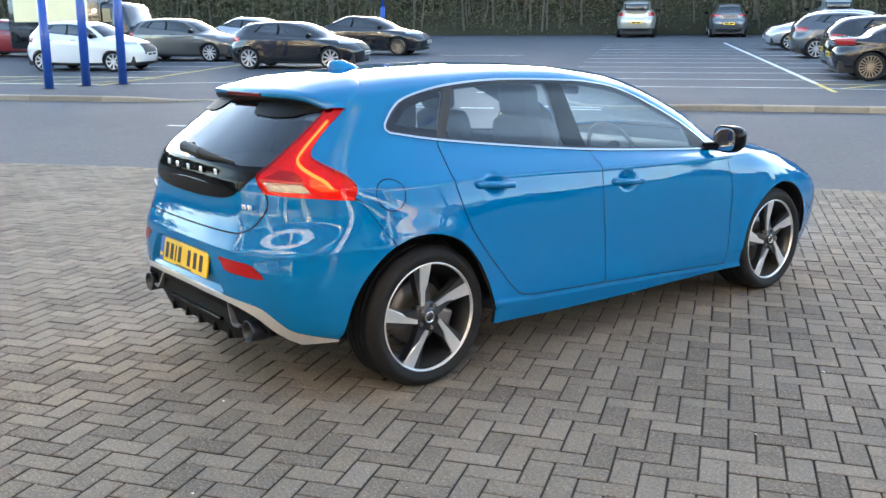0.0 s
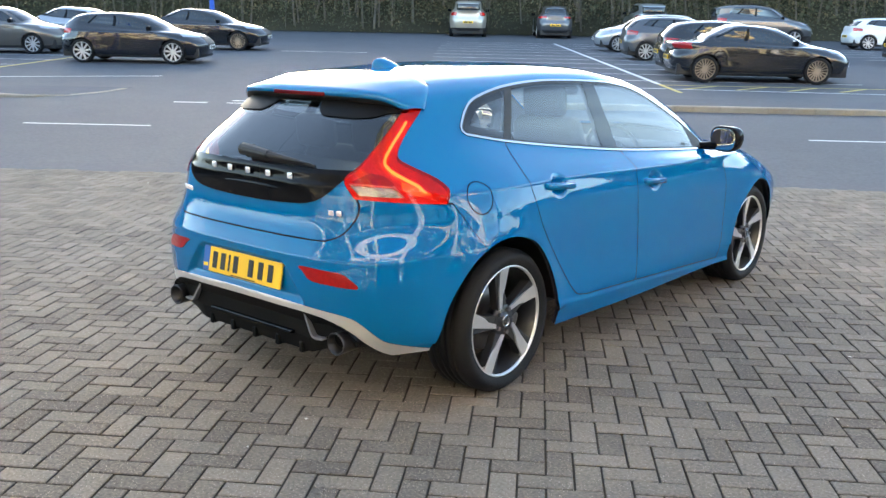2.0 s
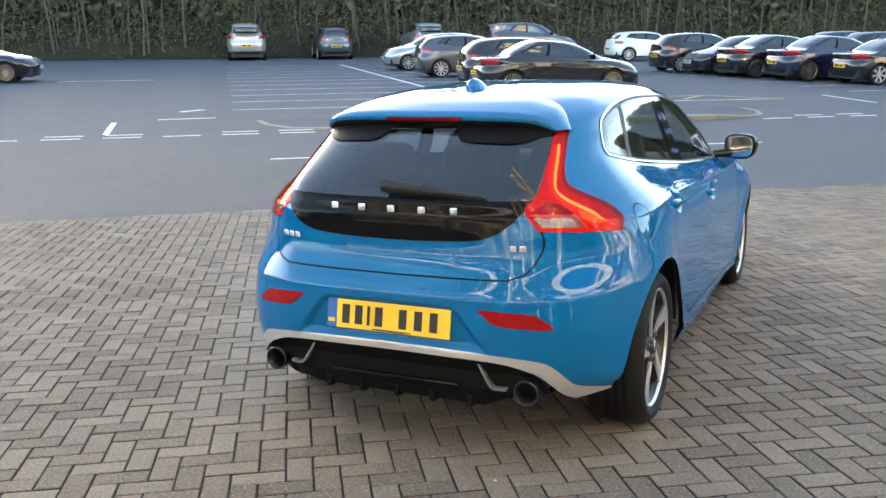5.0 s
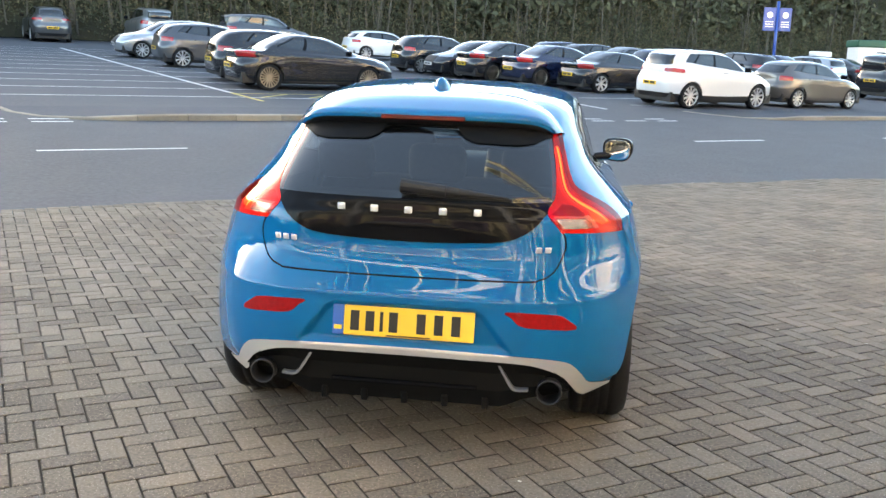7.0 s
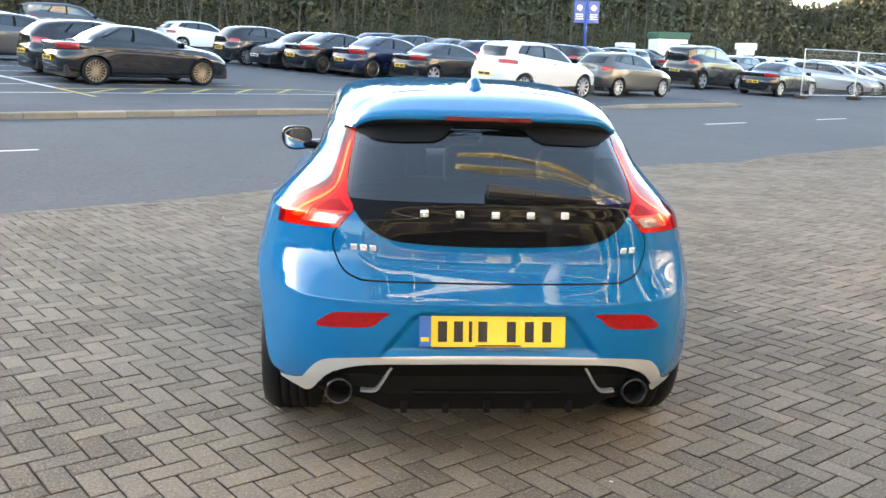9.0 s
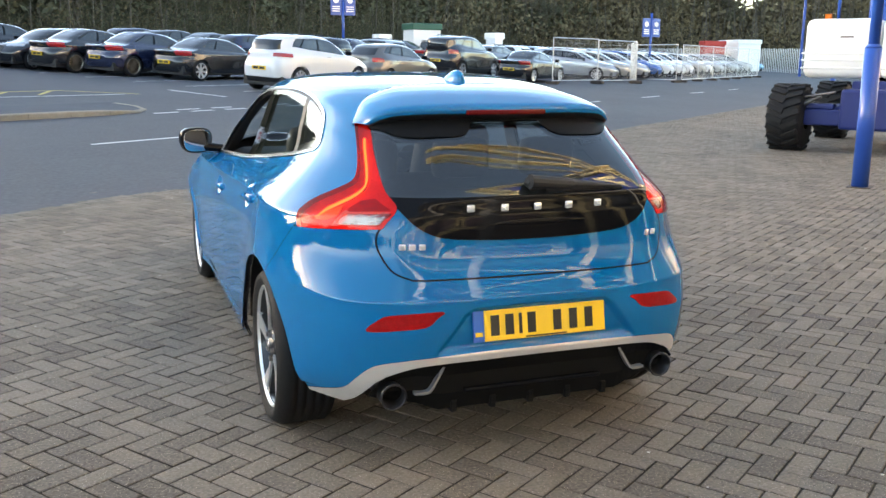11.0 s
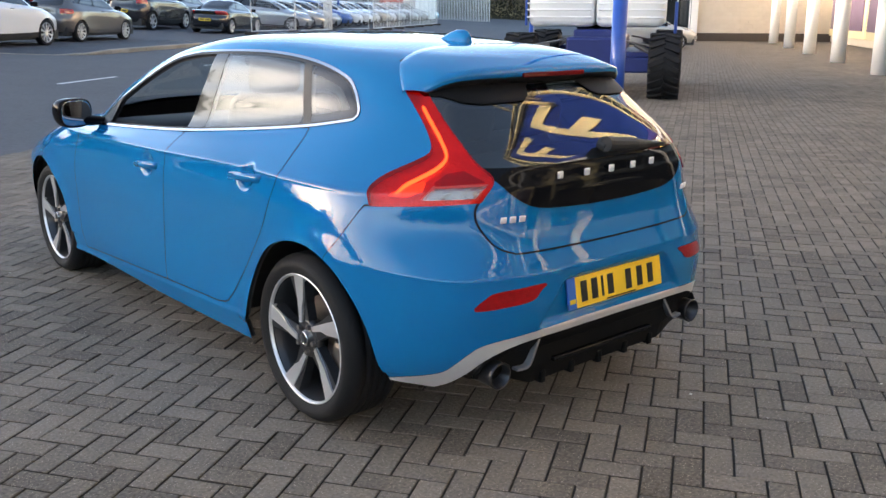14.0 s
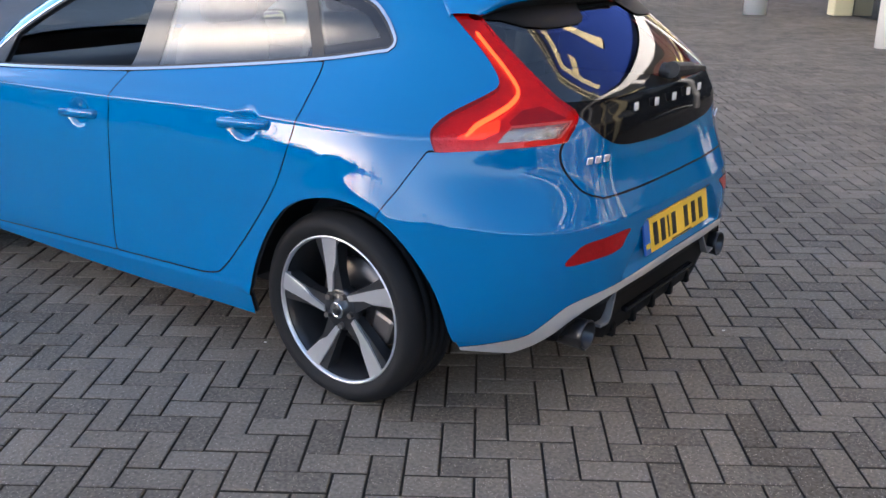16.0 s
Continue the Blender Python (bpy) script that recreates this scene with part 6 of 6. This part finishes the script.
# van with a loaded roof, far behind the white hatchback
van = thing("van", at(-21.0, 29.5, 0), "dark van with a coloured side panel", "van")
bm = bmesh.new()
box(bm, (-.98, -2.5, .35), (.98, 1.3, 2.45), .12)
part("load_body", bm, PAINTS["black"], van, "", True)
bm = bmesh.new()
box(bm, (-.96, 1.2, .35), (.96, 2.6, 2.0), .2)
for v in bm.verts:
    if v.co.z > 1.2:
        v.co.y -= (v.co.z - 1.2) * .75 * (v.co.y > 1.5)
part("cab", bm, PAINTS["black"], van, "", True)
bm = bmesh.new()
box(bm, (-1.0, -2.2, 1.3), (1.0, .8, 2.2), .02)
part("side_panel", bm, CREAM, van, "pale printed side panel")
bm = bmesh.new()
box(bm, (-.99, 1.35, 1.25), (.99, 1.75, 1.8), .04)
part("cab_window", bm, GLASS_DARK, van)
for sx in (1, -1):
    for y in (-1.5, 1.7):
        flip = pose(0, 0, 0) if sx == 1 else pose(0, 0, 0, 0, 0, 180)
        simple_wheel(van, Matrix.Translation((sx * .93, y, .34)) @ flip, .34, 6)

# ---- wooded bank behind the car park ----
LEAF = two_tone("dull_evergreen_leaf", (0.046, 0.047, 0.028), (0.140, 0.136, 0.082), 0.35, 0.75, 0.1, 0.35, 0.0, 0.0, 0.1)
LEAF_DRY = two_tone("dry_brown_leaf", (0.09, 0.072, 0.045), (0.25, 0.20, 0.115), 0.35, 0.8, 0.1, 0.35, 0.0, 0.0, 0.1)
BARK = two_tone("grey_brown_bark", (0.055, 0.046, 0.036), (0.165, 0.142, 0.112), 1.5, 0.9, 0.5, 0.3)
EARTH = two_tone("leaf_litter_bank", (0.022, 0.020, 0.012), (0.07, 0.062, 0.035), 0.5, 0.95, 0.5)


def bank_pose(t, back):
    """A spot on the bank: t runs along its foot, first beside the car park, then round its far end."""
    if t <= -68:
        return place(-62 - back, 54.5 + (t + 68))
    if t < -56:
        a = radians((-56 - t) * 7.5)
        return place(-56 - (6 + back) * math.sin(a), 54.5 + (6 + back) * math.cos(a))
    if t < 112:
        return place(t, 60.5 + back)
    if t < 124:
        a = radians((t - 112) * 7.5)
        return place(112 + (6 + back) * math.sin(a), 54.5 + (6 + back) * math.cos(a))
    return place(118 + back, 54.5 - (t - 124))


def bank_z(t, back):
    x, y = bank_pose(t, 0)
    return float(ground_z(x, y)) + .70 * min(max(0, back), 5) + .15 * max(0, back - 5)


def bank():
    vs, ts, bs = [], np.arange(-172, 190, 3.0), (-1.0, 0, 2, 5, 9, 14, 20)
    for t in ts:
        for b in bs:
            x, y = bank_pose(t, b)
            vs.append((x, y, bank_z(t, b) + .35 * noise.noise((t * .2, b * .3, 0)) * (b > 0)))
    k = len(bs)
    fs = [(i * k + j, (i + 1) * k + j, (i + 1) * k + j + 1, i * k + j + 1) for i in range(len(ts) - 1) for j in range(k - 1)]
    tagged(mesh_object("bank", vs, fs, EARTH), "dark earth bank under undergrowth", "bank", kind="structure")


def leaves(name, count, rng, t_range, b_range, up_range, size, mat, clump, label):
    """Undergrowth as many small leaf blades in uneven clumps."""
    n = count // clump
    t, b = rng.uniform(*t_range, n), rng.uniform(*b_range, n) ** 1.0
    up = rng.uniform(*up_range, n) * (.6 + .4 * np.sin(t * .35) * np.sin(t * .11 + 1))
    cx = np.array([bank_pose(a, c) for a, c in zip(t, b)])
    cz = np.array([bank_z(a, c) for a, c in zip(t, b)]) + up
    c = np.column_stack([cx, cz])
    p = np.repeat(c, clump, 0) + rng.normal(0, 1, (n * clump, 3)) * np.array((.75, .75, .55))
    m = len(p)
    d1 = rng.normal(0, 1, (m, 3))
    d1 /= np.linalg.norm(d1, axis=1, keepdims=True)
    d2 = np.cross(d1, rng.normal(0, 1, (m, 3)))
    d2 /= np.linalg.norm(d2, axis=1, keepdims=True) + 1e-9
    ln, wd = rng.uniform(.6, 1.3, (m, 1)) * size, rng.uniform(.35, .6, (m, 1)) * size
    co = np.stack([p - d1 * ln, p + d2 * wd, p + d1 * ln, p - d2 * wd], 1)
    faces = np.arange(m * 4, dtype=np.int32)
    me = bpy.data.meshes.new(name)
    me.vertices.add(m * 4)
    me.vertices.foreach_set("co", co.ravel())
    me.loops.add(m * 4)
    me.loops.foreach_set("vertex_index", faces)
    me.polygons.add(m)
    me.polygons.foreach_set("loop_start", np.arange(0, m * 4, 4, dtype=np.int32))
    me.polygons.foreach_set("use_smooth", np.zeros(m, bool))
    me.update(calc_edges=True)
    me.materials.append(mat)
    return tagged(new(name, me), label, "undergrowth", kind="stuff")


def stems(rng, count):
    """Thin bare stems and saplings that rise out of the undergrowth."""
    bm_v, bm_f = [], []
    for _ in range(count):
        t, b = rng.uniform(-70, 175), rng.uniform(.2, 7)
        x, y = bank_pose(t, b)
        z, h, r = bank_z(t, b), rng.uniform(3, 9), rng.uniform(.025, .09)
        lean = rng.normal(0, .09, 2)
        base = len(bm_v)
        for i in range(5):
            f = i / 4
            ox, oy = lean * h * f + rng.normal(0, .05, 2)
            for k in range(5):
                a = 2 * math.pi * k / 5
                rr = r * (1 - .75 * f)
                bm_v.append((x + ox + rr * math.cos(a), y + oy + rr * math.sin(a), z + h * f))
        bm_f += [(base + i * 5 + k, base + i * 5 + (k + 1) % 5, base + i * 5 + 5 + (k + 1) % 5, base + i * 5 + 5 + k) for i in range(4) for k in range(5)]
    tagged(mesh_object("saplings", bm_v, bm_f, BARK), "thin bare stems and saplings on the bank", "undergrowth", kind="stuff")


def tree(seed):
    """A winter tree: tapered trunk, forking limbs, fine twigs, and ivy and sparse leaves in clumps."""
    rng = np.random.default_rng(seed)
    root = thing("tree", pose(0, 0, 0), "bare winter tree with ivy on a wooded bank", "tree", "trees on the bank")
    tv, tf, lv, lf, tips = [], [], [], [], []
    def limb(vs, fs, p, d, length, r, depth):
        p, d = np.array(p, float), np.array(d, float)
        n, k, base = 5, 6 if depth else 9, len(vs)
        pts = []
        for i in range(n + 1):
            f = i / n
            pts.append(p.copy())
            side = np.cross(d, (.3, .9, .1))
            side /= np.linalg.norm(side) + 1e-9
            up = np.cross(side, d)
            rr = r * (1 - .55 * f)
            for q in range(k):
                a = 2 * math.pi * q / k
                vs.append(tuple(p + rr * (side * math.cos(a) + up * math.sin(a))))
            d = d + rng.normal(0, .10, 3) + np.array((0, 0, .05))
            d /= np.linalg.norm(d)
            p = p + d * length / n
        fs += [(base + i * k + q, base + i * k + (q + 1) % k, base + (i + 1) * k + (q + 1) % k, base + (i + 1) * k + q) for i in range(n) for q in range(k)]
        return pts, d
    pts, d = limb(tv, tf, (0, 0, -.4), (0, 0, 1), 8.5, .24, 0)
    level = []
    for i in range(9):
        f = rng.uniform(.35, 1.0)
        q = pts[min(5, int(f * 5))]
        a = rng.uniform(0, 2 * math.pi)
        level.append((q, (math.cos(a) * .8, math.sin(a) * .8, rng.uniform(.5, 1.1)), rng.uniform(2.5, 4.5), .09))
    for depth in (1, 2, 3):
        nxt = []
        for q, dd, ln, r in level:
            dd = np.array(dd) / np.linalg.norm(dd)
            got, _ = limb(lv, lf, q, dd, ln, r, depth)
            tips += got[2:]
            for _ in range(3 if depth < 3 else 0):
                nxt.append((got[rng.integers(2, 6)], dd + rng.normal(0, .55, 3) + (0, 0, .15), ln * .6, r * .5))
        level = nxt
    mesh_object("trunk", tv, tf, BARK, root)
    mesh_object("branching", lv, lf, BARK, root, label="forking bare limbs")
    c = np.array(tips)[rng.integers(0, len(tips), 700)]
    ivy = np.column_stack([rng.normal(0, .35, 260), rng.normal(0, .35, 260), rng.uniform(0, 6.5, 260)])
    c = np.concatenate([c, ivy])
    p = np.repeat(c, 5, 0) + rng.normal(0, .22, (len(c) * 5, 3))
    m = len(p)
    d1 = rng.normal(0, 1, (m, 3))
    d1 /= np.linalg.norm(d1, axis=1, keepdims=True)
    d2 = np.cross(d1, rng.normal(0, 1, (m, 3)))
    d2 /= np.linalg.norm(d2, axis=1, keepdims=True) + 1e-9
    co = np.stack([p - d1 * .13, p + d2 * .07, p + d1 * .13, p - d2 * .07], 1).reshape(-1, 3)
    mesh_object("crown", co, [tuple(range(4 * i, 4 * i + 4)) for i in range(m)], LEAF, root, smooth=False, label="sparse dull green leaves and ivy")
    return root


bank()
rng = np.random.default_rng(11)
leaves("undergrowth", 120000, rng, (-75, 118), (.0, 4.5), (.1, 2.6), .08, LEAF, 30, "dull green undergrowth on the bank")
leaves("undergrowth", 60000, rng, (-75, 118), (.2, 5.0), (.3, 4.2), .075, LEAF_DRY, 24, "dry brown undergrowth on the bank")
# The far-end leaves carry the gold of low sunlight in their dry tone.
leaves("undergrowth", 16000, rng, (118, 175), (0, 5.0), (.1, 5.0), .2, LEAF_DRY, 20, "golden brown undergrowth at the far end, its gold standing for sunlight")
leaves("undergrowth", 30000, rng, (-90, 175), (4, 16), (.3, 3.6), .28, LEAF, 20, "dull green undergrowth higher on the bank")
# Leaf mass above view, added to keep the low sun off the paving.
leaves("woodland_canopy", 40000, rng, (-85, 45), (2, 7), (1.5, 4.6), .30, LEAF, 20, "dense evergreen leaf mass added out of view to block the low sun")
leaves("undergrowth", 12000, rng, (-165, -62), (0, 9), (.1, 6.0), .4, LEAF, 20, "dull green undergrowth on the bank")
leaves("woodland_canopy", 32000, rng, (38, 128), (2, 9), (2.5, 7.5), .32, LEAF, 20, "dull evergreen tops of the wood above the bank")
# Dry tone again, with the sunlit gold of these trees in the colour.
leaves("undergrowth", 16000, rng, (98, 136), (1, 12), (1.0, 8.5), .3, LEAF_DRY, 20, "golden brown trees where the bank turns, their gold standing for sunlight")
leaves("undergrowth", 46000, rng, (50, 178), (5, 14), (1.5, 9.0), .42, LEAF_DRY, 20, "golden brown and dull green trees at the far end, the gold standing for sunlight")
stems(rng, 1500)
protos = [tree(k) for k in (1, 2, 3, 4)]
rng = np.random.default_rng(21)
for i, t in enumerate(np.arange(-150, 172, 3.0)):
    b = rng.uniform(2.0, 10.0)
    x, y = bank_pose(t + rng.uniform(-1.5, 1.5), b)
    m = pose(x, y, bank_z(t, b) - .1, 0, 0, rng.uniform(0, 360)) @ Matrix.Scale(rng.uniform(.55, .8), 4)
    k = i % 4
    if i < 4:
        protos[k].matrix_world = m
    else:
        copy_thing(protos[k], m)

# ---- herringbone block paving: each block with its own chamfered edges ----
def pavers():
    w, turn, op, oq = .099, radians(34.0), .25, .75
    c, sn = math.cos(turn), math.sin(turn)
    i, j = np.meshgrid(np.arange(-380, 700), np.arange(-420, 420), indexing="ij")
    m = (i - j) % 4
    keep = (m == 0) | (m == 3)
    i, j, m = i[keep], j[keep], m[keep]
    flat = m == 0
    cx, cy = np.where(flat, i + 1.0, i + .5), np.where(flat, j + .5, j + 1.0)
    p, q = (cx - op) * w, (-cy - oq) * w
    x, y = p * c - q * sn, p * sn + q * c
    s, d = x * CS + y * SN, -x * SN + y * CS
    keep = (s > -16) & (s < 50) & (d > -11) & (d < EDGE - .05) & ~((s < -4) & (d < -6))
    x, y, flat = x[keep], y[keep], flat[keep]
    rng = np.random.default_rng(5)
    z = ground_z(x, y) + rng.normal(0, .0009, len(x))
    tilt = rng.normal(0, .0022, (len(x), 2))
    g, b = .0037, .0034
    near = (np.abs(x + .1) < 2.3) & (y > -1.75) & (y < -.62)
    near &= np.cumsum(near) <= 300
    hx, hy = np.where(flat, w, w / 2) - g, np.where(flat, w / 2, w) - g
    offs = []
    for lvl, inset, dz in ((0, 0, -.014), (1, 0, -b), (2, b, 0)):
        for sx, sy in ((-1, -1), (1, -1), (1, 1), (-1, 1)):
            offs.append((sx, sy, inset, dz))
    far = ~near
    X, Y, Z, HX, HY, T = x[far], y[far], z[far], hx[far], hy[far], tilt[far]
    co = np.zeros((len(X), 12, 3))
    for k, (sx, sy, inset, dz) in enumerate(offs):
        a, bb = sx * (HX - inset), sy * (HY - inset)
        co[:, k, 0], co[:, k, 1] = X + a * c - bb * sn, Y + a * sn + bb * c
        co[:, k, 2] = Z + dz + (T[:, 0] * a + T[:, 1] * bb)
    quads = [(8, 9, 10, 11)] + [(4 + k, 4 + (k + 1) % 4, 8 + (k + 1) % 4, 8 + k) for k in range(4)] + [(k, (k + 1) % 4, 4 + (k + 1) % 4, 4 + k) for k in range(4)]
    faces = (np.arange(len(X))[:, None, None] * 12 + np.array(quads)[None]).reshape(-1, 4).astype(np.int32)
    me = bpy.data.meshes.new("block_paving")
    me.vertices.add(len(X) * 12)
    me.vertices.foreach_set("co", co.ravel())
    me.loops.add(faces.size)
    me.loops.foreach_set("vertex_index", faces.ravel())
    me.polygons.add(len(faces))
    me.polygons.foreach_set("loop_start", np.arange(0, faces.size, 4, dtype=np.int32))
    me.polygons.foreach_set("use_smooth", np.zeros(len(faces), bool))
    me.update(calc_edges=True)
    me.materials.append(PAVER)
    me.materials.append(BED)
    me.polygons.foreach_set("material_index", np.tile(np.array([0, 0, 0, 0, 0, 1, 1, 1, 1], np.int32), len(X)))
    ob = tagged(new("block_paving", me), kind="stuff")
    ob.parent = pavement
    one = bpy.data.meshes.new("paver")
    vs = [(sx * (w - g - inset), sy * (w / 2 - g - inset), dz) for sx, sy, inset, dz in offs]
    one.from_pydata(vs, [], quads)
    one.polygons.foreach_set("use_smooth", [False] * len(one.polygons))
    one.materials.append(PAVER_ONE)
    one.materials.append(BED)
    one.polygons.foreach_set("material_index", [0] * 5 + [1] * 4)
    for X, Y, Z, f, t in zip(x[near], y[near], z[near], flat[near], tilt[near]):
        o = new("paver", one)
        o.parent = pavement
        o.matrix_local = pose(X, Y, Z, math.degrees(t[1]), -math.degrees(t[0]), 34 + (0 if f else 90))


pavers()


def litter():
    """Pale scraps of leaf and grit that lie about on the paving."""
    rng = np.random.default_rng(9)
    vs, fs = [], []
    for _ in range(150):
        s, d = rng.uniform(-7, 14), rng.uniform(-6, 6)
        x, y = s * CS - d * SN, s * SN + d * CS
        z, r, a = float(ground_z(x, y)) + .0035, rng.uniform(.003, .011), rng.uniform(0, 6.28)
        k = len(vs)
        for j in range(6):
            q = rng.uniform(.5, 1.1) * r
            vs.append((x + q * math.cos(a + j * 1.047) * 1.5, y + q * math.sin(a + j * 1.047), z + rng.uniform(0, .003)))
        vs.append((x, y, z + .004))
        fs += [(k + j, k + (j + 1) % 6, k + 6) for j in range(6)]
    tagged(mesh_object("litter", vs, fs, SCRAP, smooth=False), "pale scraps of dry leaf on the paving", "litter", kind="stuff")


SCRAP = two_tone("pale_dry_scrap", (0.40, 0.36, 0.28), (0.75, 0.72, 0.64), 3, 0.8, 0.3, 0.6)
litter()
